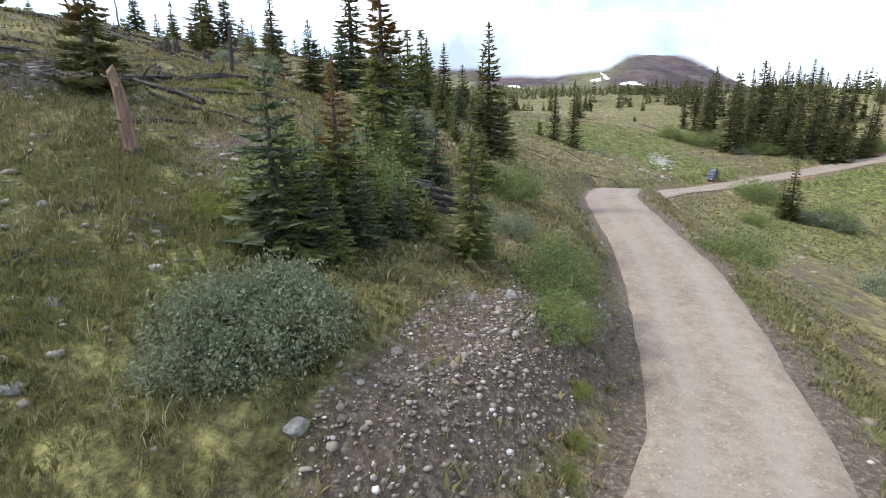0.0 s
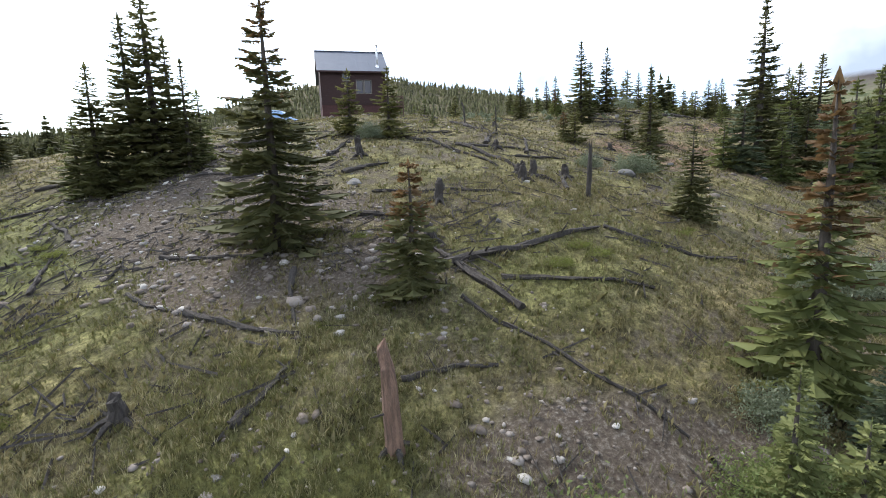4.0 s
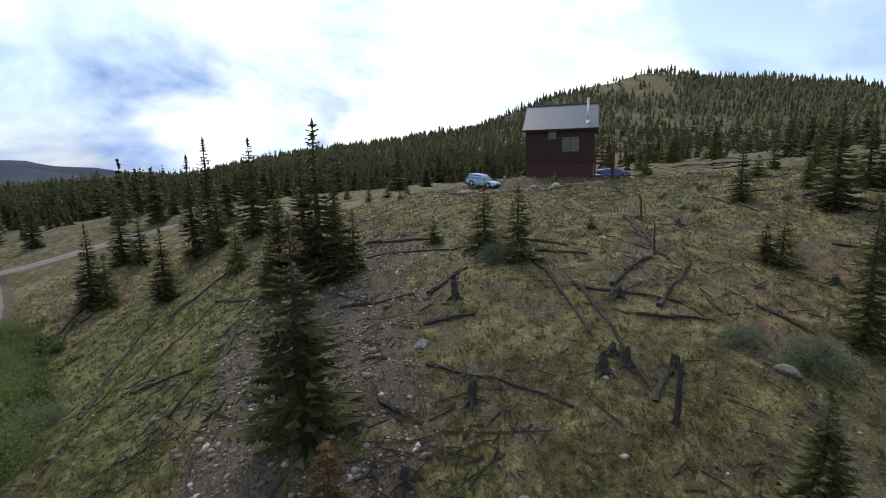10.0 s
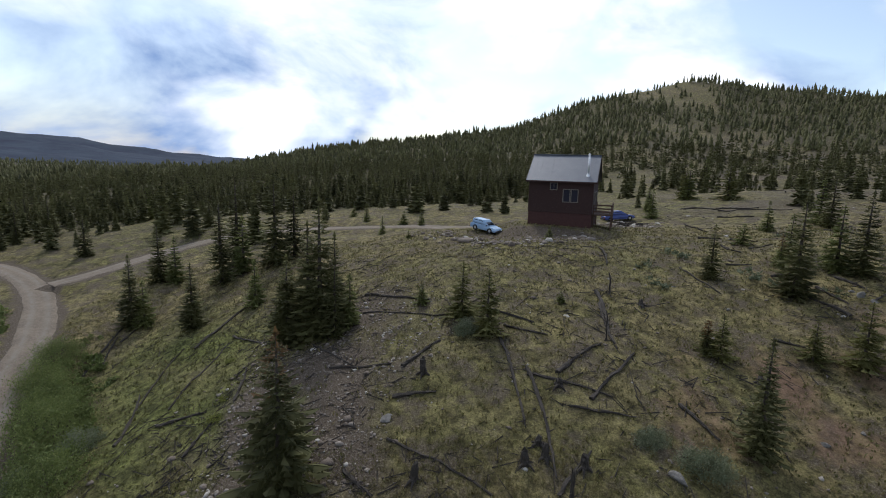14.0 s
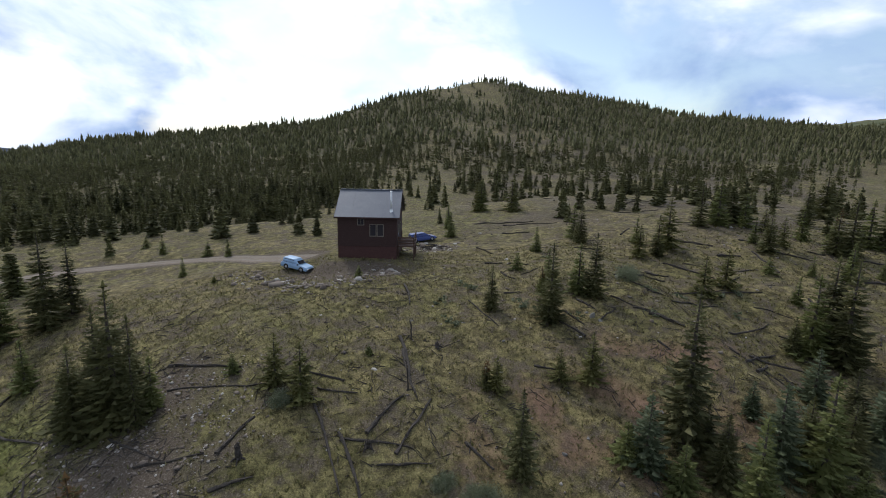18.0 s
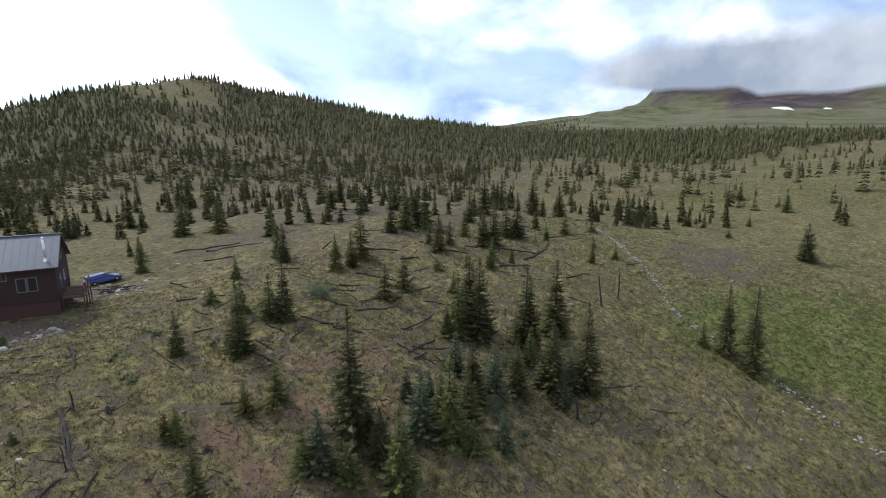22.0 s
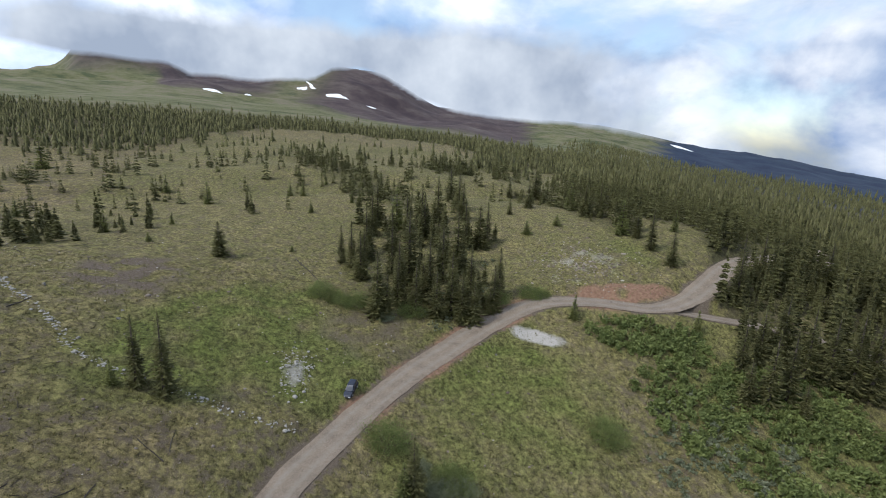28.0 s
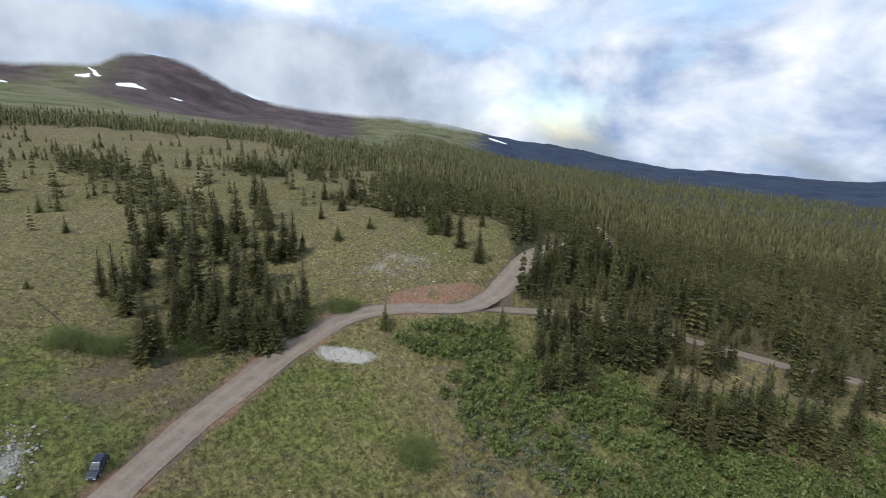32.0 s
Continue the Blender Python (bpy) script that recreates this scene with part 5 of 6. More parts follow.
def make_snag(x, y, h, r, seed, mat="dead", label="broken standing dead trunk, grey and bare", lean=4.0, limbs=3):
    rnd = np.random.RandomState(seed)
    pts = [(rnd.uniform(-0.012, 0.012) * k, rnd.uniform(-0.012, 0.012) * k, -0.25 + (h + 0.25) * k / 6) for k in range(7)]
    vs, fs = tube(pts, [r * f for f in (1.5, 1.08, 1.0, 0.95, 0.88, 0.8, 0.55)], 9)
    for k in range(len(vs) - 9, len(vs)):
        vs[k] = vs[k] + Vector((0, 0, rnd.uniform(-0.5, 0.35) * min(h * 0.3, 1)))
    vs = [v + Vector((rnd.uniform(-1, 1), rnd.uniform(-1, 1), 0)) * r * 0.15 for v in vs]
    name = "tree_stump" if h < 1.2 else "dead_snag"
    root = tagged(new(name, mesh_of(name, vs, fs, M[mat])), label, "stump" if h < 1.2 else "dead tree", "dead trunks on the slope")
    root.matrix_basis = pose(x, y, land_at(x, y), lean * rnd.uniform(-1, 1), lean * rnd.uniform(-1, 1), rnd.uniform(0, 360))
    for k in range(limbs):
        a, z = rnd.uniform(0, 6.28), rnd.uniform(0.25, 0.9) * h
        d = Vector((math.cos(a), math.sin(a), rnd.uniform(0.0, 0.6)))
        l = rnd.uniform(0.2, 0.6) * min(1.0, h * 0.5)
        vs, fs = tube([(0, 0, z), d * l + Vector((0, 0, z))], [r * 0.22, r * 0.06], 5)
        part("limb", mesh_of("limb", vs, fs, M["dead"]), root)
    for k in range(5 if h < 1.2 else 4):
        a = k * 1.4 + rnd.uniform(0, 0.6)
        d = Vector((math.cos(a), math.sin(a), 0))
        vs, fs = tube([(0, 0, 0.12), d * r * 1.7 + Vector((0, 0, 0.02)), d * r * 3.0 + Vector((0, 0, -0.2))], [r * 0.55, r * 0.35, r * 0.12], 5)
        part("root", mesh_of("root", vs, fs, M["dead"]), root)
    return root


CREST_LOGS = [(10.0, 36.9, 18.2, 33.3), (-2.4, 39.6, 5.1, 33.7), (14.6, 27.8, 16.8, 30.3), (21.1, 32.1, 23.9, 30.6), (28.4, 35.5, 28.1, 29.3), (25.6, 24.9, 29.2, 29.2), (24.3, 24.3, 27.8, 23.9),
              (22.2, 27.3, 23.0, 19.9), (14.6, 22.4, 20.0, 18.9), (23.0, 19.1, 24.9, 21.5), (30.5, 25.2, 31.6, 22.8), (37.3, 43.4, 38.1, 37.4), (38.8, 31.4, 40.6, 30.5), (12.8, 20.6, 14.5, 19.1),
              (6.4, 22.8, 9.5, 19.2), (3.2, 28.5, 2.2, 32.5), (48.0, 39.7, 48.6, 37.3), (9.5, 29.4, 13.8, 28.2), (14.4, 25.4, 16.9, 25.5), (7.0, 33.3, 11.5, 28.9)]
KNOLL_LOGS = [(20.6, 31.6, 21.8, 23.1), (24.0, 26.7, 27.2, 29.7), (51.6, 39.0, 53.8, 35.1), (9.4, 40.6, 15.5, 37.0), (0.4, 42.6, 6.6, 38.3), (19.5, 35.1, 23.2, 32.5), (31.5, 48.8, 30.9, 43.5),
              (22.2, 26.6, 26.8, 25.1), (56.6, 78.0, 65.9, 75.0), (52.6, 36.6, 54.2, 35.2), (61.0, 40.4, 70.5, 41.5), (69.0, 32.6, 74.1, 32.8), (58.1, 27.9, 65.3, 30.8), (61.9, 33.3, 69.4, 35.0),
              (67.5, 29.5, 68.6, 28.1)]
FRONT_LOGS = [(13.3, 15.2, 19.6, 14.4), (14.0, 15.9, 14.3, 12.2), (13.1, 13.3, 14.8, 7.8), (14.7, 13.6, 18.3, 11.1), (6.7, 17.6, 9.0, 14.4), (5.3, 20.3, 6.7, 17.5), (20.0, 14.4, 24.3, 11.0),
              (7.0, 12.6, 8.5, 13.6), (10.4, 11.7, 12.5, 11.0), (9.8, 17.7, 9.0, 14.9)]
WEST_LOGS = [(-2.5, 30.1, -2.2, 38.3), (2.4, 23.9, 2.8, 26.5), (-2.1, 28.1, 1.5, 28.0), (-16.4, 43.8, -16.1, 49.6), (-14.7, 39.1, -17.4, 44.8), (-15.8, 38.1, -18.4, 48.3), (-5.8, 31.1, -7.0, 39.4),
             (-4.2, 26.9, -7.0, 33.4), (-5.5, 38.7, -3.4, 47.6)]
EAST_LOGS = [(58.2, 37.5, 65.9, 38.7), (52.7, 82.2, 62.9, 78.3), (41.6, 44.1, 43.5, 43.4), (60.0, 29.2, 67.6, 28.0), (28.6, 37.5, 28.1, 31.3), (45.4, 18.1, 46.5, 15.3), (67.8, 49.9, 71.7, 45.0),
             (57.8, 44.3, 64.4, 45.5), (45.6, 38.1, 46.0, 35.1), (85.9, 50.1, 90.4, 45.9), (114.9, 44.5, 129.9, 41.8), (45.1, 33.6, 44.3, 36.9)]
BURN_LOGS = [(77.6, 50.4, 80.8, 49.3), (71.1, 42.5, 74.5, 43.8), (96.4, 45.4, 103.7, 39.4), (97.9, 39.1, 111.7, 41.8), (78.8, 37.8, 77.2, 33.5), (57.9, 26.6, 61.4, 28.4), (71.2, 12.1, 74.5, 12.2),
             (161.4, -14.5, 149.2, -20.1), (75.9, 58.1, 80.2, 53.8), (86.4, 55.0, 89.5, 50.2), (83.8, 50.2, 81.2, 43.7), (90.9, 39.6, 96.6, 37.1), (98.7, 30.8, 104.9, 29.7), (63.0, 47.6, 66.0, 46.6),
             (53.4, 35.2, 55.3, 32.5)]
sd = 100
for group_, r_ in ((FRONT_LOGS, 0.088), (CREST_LOGS, 0.115), (KNOLL_LOGS, 0.13), (WEST_LOGS, 0.11), (EAST_LOGS, 0.14), (BURN_LOGS, 0.17)):
    for q_ in group_:
        sd += 1
        make_log(*q_, r_ * (0.75 + 0.5 * ((sd * 0.37) % 1)), sd)
make_log(13.3, 15.2, 19.7, 14.4, 0.15, 91, "thick charred fallen log with a torn end")
make_log(14.3, 12.2, 14.0, 16.4, 0.15, 92, "thick split grey log pointing down the slope")
rl = np.random.RandomState(9)
n_ = 0
while n_ < 105:
    b_, r_ = rl.uniform(-84, -14), rl.uniform(48, 150)
    x_, y_ = KNOLL[0] - r_ * math.sin(radians(b_)), KNOLL[1] + r_ * math.cos(radians(b_))
    if x_ > 92 and y_ < 26 or abs(x_ - 29) < 9 and abs(y_ - 64) < 10:
        continue
    a_, l_ = rl.normal(-0.35, 0.9), rl.uniform(1.2, 5.5)
    make_log(x_, y_, x_ + l_ * math.cos(a_), y_ + l_ * math.sin(a_), rl.uniform(0.07, 0.14), 300 + n_)
    n_ += 1
make_snag(9.62, 10.47, 2.0, 0.17, 1, "raw", "split standing snag with raw orange wood", 3, 1)
make_snag(27.7, 30.4, 2.0, 0.05, 2, limbs=6)
make_snag(102.0, 22.7, 4.2, 0.13, 5, lean=8)
make_snag(96.7, 23.2, 4.8, 0.13, 6, lean=12)
make_snag(23.3, 18.1, 2.3, 0.11, 8, limbs=7)
make_snag(29.5, 36.9, 1.7, 0.07, 9, limbs=5, lean=8)
make_snag(70.5, 13.4, 2.4, 0.14, 10, limbs=5, lean=10)
for k_, (x_, y_, h_) in enumerate(((16.4, 19.8, 0.9), (22.6, 21.0, 0.8), (16.0, 27.0, 1.1), (21.6, 20.6, 0.8), (5.1, 14.2, 0.6), (22.4, 21.9, 0.5), (26.2, 7.6, 0.8), (23.9, 25.7, 0.5), (31.5, 35.5, 0.5), (14.1, 16.6, 0.6), (36.0, 27.5, 0.5), (24.4, 20.6, 0.7))):
    make_snag(x_, y_, h_, 0.2, 40 + k_, label="rotten tree stump with grey roots in the grass", limbs=3)
# the heap of charred timber by the bank
for k_ in range(9):
    a_ = radians(-38 + 17 * math.sin(k_ * 2.1))
    ob_ = make_log(13.6 - 0.9 * math.cos(a_) + 0.12 * (k_ % 3), 3.75 + 0.12 * k_ - 0.9 * math.sin(a_) - 0.5, 13.6 + 0.8 * math.cos(a_), 3.75 + 0.12 * k_ + 0.8 * math.sin(a_) - 0.5, 0.13, 500 + k_, "charred timber heaped on the bank")
    ob_.location.z += 0.17 * (k_ % 4)


def slash_field(n, x0, x1, y0, y1, seed):
    """Broken twigs and bark too many to count, strewn over the slope."""
    rnd = np.random.RandomState(seed)
    x, y = rnd.uniform(x0, x1, n), rnd.uniform(y0, y1, n)
    e, _ = nearest_road(x, y)
    ok = (e > 1.0) & (ripple(x, y, 9, 71) + 0.7 * ripple(x, y, 30, 72) > rnd.uniform(-0.6, 0.8, n)) & ~((np.abs(x - 28.5) < 8) & (np.abs(y - 63.5) < 9))
    x, y = x[ok], y[ok]
    n = len(x)
    a, l, w = rnd.uniform(0, 6.28, n), np.exp(rnd.normal(-0.45, 0.5, n)), rnd.uniform(0.015, 0.045, n)
    x1_, y1_ = x + l * np.cos(a), y + l * np.sin(a)
    p, q = np.stack([x, y, land(x, y) + 0.02], 1), np.stack([x1_, y1_, land(x1_, y1_) + rnd.uniform(0.0, 0.18, n)], 1)
    s = np.stack([-np.sin(a) * w, np.cos(a) * w, 0 * a], 1)
    u = np.array([0, 0, 1.0]) * (w * 1.6)[:, None]
    quads = np.concatenate([np.stack([p - s, q - s * 0.5, q + u * 0.6, p + u], 1), np.stack([p + u, q + u * 0.6, q + s * 0.5, p + s], 1)])
    return quads


tagged(new("slash", quads_mesh("slash", np.concatenate([slash_field(5200, -14, 60, 6, 52, 1), slash_field(3000, 40, 125, 8, 90, 2), slash_field(1900, 1, 18, 14, 41, 3)]), M["dead"])), "dark broken twigs and bark strewn over the slope", "debris", kind="stuff")


# ---- stones ----
def stone_mesh(name, size, seed, flat=0.7):
    rnd = np.random.RandomState(seed)
    bm = bmesh.new()
    bmesh.ops.create_icosphere(bm, subdivisions=2, radius=1)
    planes = [(Vector(rnd.normal(0, 1, 3)).normalized(), rnd.uniform(0.34, 0.7)) for _ in range(9)]
    for v in bm.verts:
        c = v.co
        k = 1 + 0.18 * noise.noise(c * 1.3 + Vector((seed, 0, 0))) + 0.10 * noise.noise(c * 3.1 + Vector((0, seed, 0)))
        p = c * k
        for n, d in planes:
            over = p.dot(n) - d
            if over > 0:
                p = p - n * over * 0.92
        v.co = Vector((p.x * 1.2, p.y * 0.85, p.z * flat)) * size
    me = bpy.data.meshes.new(name)
    bm.to_mesh(me)
    bm.free()
    me.materials.append(M["stone"])
    return me


BOULDERS = [(14.4, 23.8, 0.46), (17.6, 15.4, 0.30), (28.6, 20.2, 0.46), (17.1, 16.8, 0.18), (13.0, 32.7, 0.24), (13.1, 36.7, 0.22), (47.7, 36.3, 0.5), (48.0, 35.4, 0.35), (47.4, 37.0, 0.3), (39.4, 24.0, 0.2), (37.0, 23.2, 0.24), (36.1, 27.3, 0.24), (30.3, 40.2, 0.24),
            (35.0, 38.7, 0.22), (37.6, 35.1, 0.22), (35.8, 31.5, 0.22), (46.6, 25.0, 0.24), (35.9, 51.9, 0.3), (41.5, 19.3, 0.2), (75.6, 12.3, 0.34), (4.2, 2.4, 0.2), (3.2, 5.6, 0.2)]
SLOPE_BOULDERS = [(128.2, 27.3, 0.55), (120.1, 13.6, 0.5), (111.8, 16.5, 0.5), (122.8, 13.9, 0.45), (119.9, -56.2, 0.35), (120.8, -21.0, 0.4), (154.8, -25.8, 0.5), (158.3, 42.9, 0.5), (9.7, 0.6, 0.27), (9.0, 1.3, 0.17), (5.6, 9.4, 0.16), (5.3, 8.7, 0.17), (6.9, 7.1, 0.13), (6.3, 9.1, 0.2),
                  (9.5, 8.8, 0.14), (6.6, 11.6, 0.14), (7.6, 8.4, 0.15), (4.4, 6.4, 0.18), (5.0, 6.9, 0.14)]
stones_ = [stone_mesh("boulder", 1.0, k) for k in range(4)]
for k_, (x_, y_, s_) in enumerate(BOULDERS + SLOPE_BOULDERS):
    ob_ = tagged(new("boulder", stones_[k_ % 4]), "pale lichen-spotted stone half sunk in the grass", "rock", "stones on the slope")
    ob_.matrix_basis = pose(x_, y_, land_at(x_, y_) + 0.02 * s_, 8, -6, k_ * 67) @ Matrix.Diagonal((s_, s_, s_, 1))


def stone_field(name, label, xs, ys, size, seed, stone="pebble"):
    """Countless small stones in one mesh."""
    rnd = np.random.RandomState(seed)
    n = len(xs)
    t = (1 + 5**0.5) / 2
    base = np.array([(-1, t, 0), (1, t, 0), (-1, -t, 0), (1, -t, 0), (0, -1, t), (0, 1, t), (0, -1, -t), (0, 1, -t), (t, 0, -1), (t, 0, 1), (-t, 0, -1), (-t, 0, 1)]) / 1.9
    fa = np.array([(0, 11, 5), (0, 5, 1), (0, 1, 7), (0, 7, 10), (0, 10, 11), (1, 5, 9), (5, 11, 4), (11, 10, 2), (10, 7, 6), (7, 1, 8), (3, 9, 4), (3, 4, 2), (3, 2, 6), (3, 6, 8), (3, 8, 9), (4, 9, 5), (2, 4, 11), (6, 2, 10), (8, 6, 7), (9, 8, 1)])
    z = land(xs, ys)
    e, zr = nearest_road(xs, ys)
    z = np.where(e < 0.1, zr + 0.03, z)
    V = base[None] * (1 + rnd.uniform(-0.3, 0.3, (n, 12, 1)))
    V = V * np.stack([rnd.uniform(0.7, 1.5, n), rnd.uniform(0.6, 1.2, n), rnd.uniform(0.4, 0.8, n)], 1)[:, None]
    a = rnd.uniform(0, 6.28, n)
    c, s = np.cos(a)[:, None], np.sin(a)[:, None]
    sz = (size * np.exp(rnd.normal(0, 0.45, n)))[:, None]
    V = np.stack([(V[:, :, 0] * c - V[:, :, 1] * s) * sz + xs[:, None], (V[:, :, 0] * s + V[:, :, 1] * c) * sz + ys[:, None], V[:, :, 2] * sz + z[:, None]], 2)
    T = (fa[None] + (np.arange(n) * 12)[:, None, None]).reshape(-1, 3)
    return tagged(new(name, tris_mesh(name, V.reshape(-1, 3), T, M[stone])), label, "stones", kind="stuff")


def pebble_material():
    m = Mat("mixed_pebbles", 0.95, 0, 0.2)
    c = m.ramp(m.island(), (0.0, (0.070, 0.050, 0.038)), (0.5, (0.135, 0.104, 0.084)), (0.85, (0.24, 0.21, 0.185)), (1.0, (0.50, 0.48, 0.44)))
    m.color(m.mix(0.25, c, m.ramp(m.noise(14, 4), (0.3, (0.10, 0.085, 0.07)), (0.7, (0.40, 0.37, 0.34)))))
    return m.m


M["pebble"] = pebble_material()
M["white_stone"] = simple("bleached_white_stone", (0.17, 0.165, 0.15), (0.40, 0.39, 0.37), 3, 0.95, 0, 0.4, True)
rs = np.random.RandomState(4)
sx_, sy_ = rs.uniform(-4, 36, 5200), rs.uniform(-9, 36, 5200)
zz_ = zones(sx_, sy_)
keep_ = (rs.rand(5200) < 0.16 + 0.9 * zz_["bare"]) & (nearest_road(sx_, sy_)[0] > 0.35)
stone_field("slope_stones", "scattered pale stones among the grass", sx_[keep_], sy_[keep_], 0.05, 1)
ux_, uy_ = rs.uniform(1, 18, 9000), rs.uniform(12, 42, 9000)
ud_ = np.clip(blob(ux_, uy_, 9.5, 22, 5, 9, 20) + blob(ux_, uy_, 9.5, 33, 8, 9), 0, 1)
uk_ = rs.rand(9000) < ud_ * np.clip(0.55 + 0.5 * ripple(ux_, uy_, 3.0, 71), 0, 1)
stone_field("rubble", "grey-brown rubble of the bare slope below the spruces", ux_[uk_], uy_[uk_], 0.075, 13)
stone_field("tuft_stones", "pale broken stones between tufts of grass", rs.uniform(4, 15, 650), rs.uniform(4.5, 13.5, 650), 0.042, 14)
stone_field("grass_stones", "pale lichen-grey stones lying in the near grass", rs.uniform(2.5, 12.5, 90), rs.uniform(4.5, 13, 90), 0.085, 11)
ax_ = rs.uniform(3.5, 15, 4200)
ay_ = 2.2 - 0.10 * (ax_ - 4) + rs.uniform(-2.7, 0.15, 4200) + 0.35 * ripple(ax_, ax_, 2.5, 8)
stone_field("bank_gravel", "loose gravel and stones of the cut bank", ax_, ay_, 0.026, 2)
sx_, sy_ = rs.uniform(20, 165, 16000), rs.uniform(-60, 75, 16000)
zz_ = zones(sx_, sy_)
keep_ = (rs.rand(16000) < 0.12 + 0.5 * zz_["bare"] + 0.5 * zz_["pale"]) & (nearest_road(sx_, sy_)[0] > 0.6)
stone_field("far_stones", "pale stones scattered over the far slope", sx_[keep_], sy_[keep_], 0.12, 3)
rc_ = ROADS[0]
k_ = rs.randint(0, len(rc_[0]) - 1, 2400)
k_ = k_[(rc_[0][k_, 0] > -14) & (rc_[0][k_, 0] < 62)]
u_ = rs.uniform(-1.15, 1.15, len(k_)) * rc_[2][k_]
tx_ = np.gradient(rc_[0], axis=0)
tx_ /= np.linalg.norm(tx_, axis=1)[:, None]
stone_field("road_stones", "loose stones on the gravel road", rc_[0][k_, 0] - tx_[k_, 1] * u_, rc_[0][k_, 1] + tx_[k_, 0] * u_, 0.0085, 5)
GULLY = curve([(141.3, 47.0), (136.5, 42.6), (126.4, 32.1), (118.0, 23.5), (110.3, 17.1), (106.4, 11.5), (103.5, 0.4), (101.8, -3.7), (100.2, -8.6), (99.7, -13.2), (99.0, -16.0)], 0.5)
k_ = rs.randint(0, len(GULLY), 460)
stone_field("gully_stones", "pale stones lining the dry gully", GULLY[k_, 0] + rs.normal(0, 0.5, 460), GULLY[k_, 1] + rs.normal(0, 0.5, 460), 0.15, 6, "white_stone")
k_ = 280
stone_field("gravel_fan", "fan of pale stones on the green slope", rs.normal(113.5, 3.4, k_), rs.normal(-15.4, 1.5, k_), 0.14, 7, "white_stone")
stone_field("scree", "pale scree above the red road cut", rs.normal(151, 8, 900), rs.normal(-95, 8, 900), 0.17, 8)
# the yard wall of heaped stones in front of the cabin and the rubble beyond the deck
YARD = curve([(13.2, 59.8), (17, 55.6), (21.2, 51.8), (25.0, 51.6), (30.4, 53.6), (32.5, 55.8)], 0.3)
k_ = rs.randint(0, len(YARD), 330)
stone_field("yard_rubble", "heaped pale stones along the edge of the cabin yard", YARD[k_, 0] + rs.normal(0, 1.0, 330), YARD[k_, 1] + rs.normal(0, 1.1, 330), 0.19, 9)
stone_field("deck_rubble", "heap of pale stones and rubble beyond the deck", rs.normal(39.6, 2.0, 420), rs.normal(67.6, 1.7, 420), 0.17, 10)
for k_ in range(16):
    a_ = k_ * 2.4
    make_log(38.2 + 0.22 * k_, 67.0 + 1.1 * math.sin(k_ * 1.7), 38.2 + 0.22 * k_ + 1.4 * math.cos(a_), 67.0 + 1.1 * math.sin(k_ * 1.7) + 1.4 * math.sin(a_), 0.10, 700 + k_, "short split log in the heap beyond the deck").location.z += 0.2 + 0.12 * (k_ % 3)


# ---- shrubs ----
def bush_quads(rx, rz, n, leaf, seed):
    """Leaves on an uneven dome of twigs."""
    rnd = np.random.RandomState(seed)
    k = max(6, n // 26)
    a, e = rnd.uniform(0, 6.28, k), np.arccos(rnd.uniform(0.0, 1, k))
    tips = np.stack([np.cos(a) * np.sin(e) * rx, np.sin(a) * np.sin(e) * rx, np.cos(e) * rz], 1) * rnd.uniform(0.6, 1.12, k)[:, None]
    j = rnd.randint(0, k, n)
    f = rnd.uniform(0.35, 1.0, n)[:, None] ** 0.6
    c = tips[j] * f + rnd.normal(0, 0.085, (n, 3)) * rx
    c[:, 2] = np.abs(c[:, 2]) + 0.02
    u = rnd.normal(0, 1, (n, 3))
    u[:, 2] += 0.5
    u /= np.linalg.norm(u, axis=1)[:, None]
    w = np.cross(u, rnd.normal(0, 1, (n, 3)))
    w /= np.linalg.norm(w, axis=1)[:, None]
    s = leaf * rnd.uniform(0.6, 1.4, n)[:, None]
    return np.stack([c - u * s, c + w * s * 0.42, c + u * s, c - w * s * 0.42], 1), tips


def make_bush(mat, rx, rz, n, leaf, seed, label):
    root = tagged(new("shrub"), label, "shrub", "shrubs on the hillside")
    q, tips = bush_quads(rx, rz, n, leaf, seed)
    part("foliage", quads_mesh("foliage", q, M[mat]), root)
    for t in tips[:9]:
        vs, fs = tube([(0, 0, -0.1), Vector(t) * 0.5 + Vector((0, 0, 0.04)), Vector(t) * 0.97], [0.016, 0.011, 0.004], 4)
        part("stem", mesh_of("stem", vs, fs, M["bark"]), root)
    root["radius"] = rx
    return root


BUSH = dict(willow=make_bush("willow", 1.0, 0.8, 6000, 0.033, 1, "grey-green willow shrub with narrow leaves"),
            scrub=make_bush("scrub", 1.0, 0.75, 9000, 0.022, 2, "green leafy shrub at the edge of the slope"),
            lime=make_bush("lime", 1.0, 0.5, 4200, 0.030, 3, "low yellow-green shrub in the grass"),
            mixed=make_bush("bluish", 1.0, 0.7, 8500, 0.022, 4, "low bluish juniper-like shrub"))
first_ = set()
WILLOWS = [("willow", 4.8, 3.3, 1.05), ("willow", 5.6, 3.1, 1.1), ("willow", 5.0, 4.2, 1.1), ("willow", 6.1, 3.8, 1.0), ("willow", 4.2, 3.9, 0.8), ("willow", 45.6, -24.7, 3.0), ("scrub", 77.5, -23.5, 2.4), ("willow", 87.1, -38.0, 3.2), ("willow", 17.0, 7.2, 1.0), ("willow", 24.8, 9.4, 1.6), ("willow", 27.0, 8.8, 1.4)]
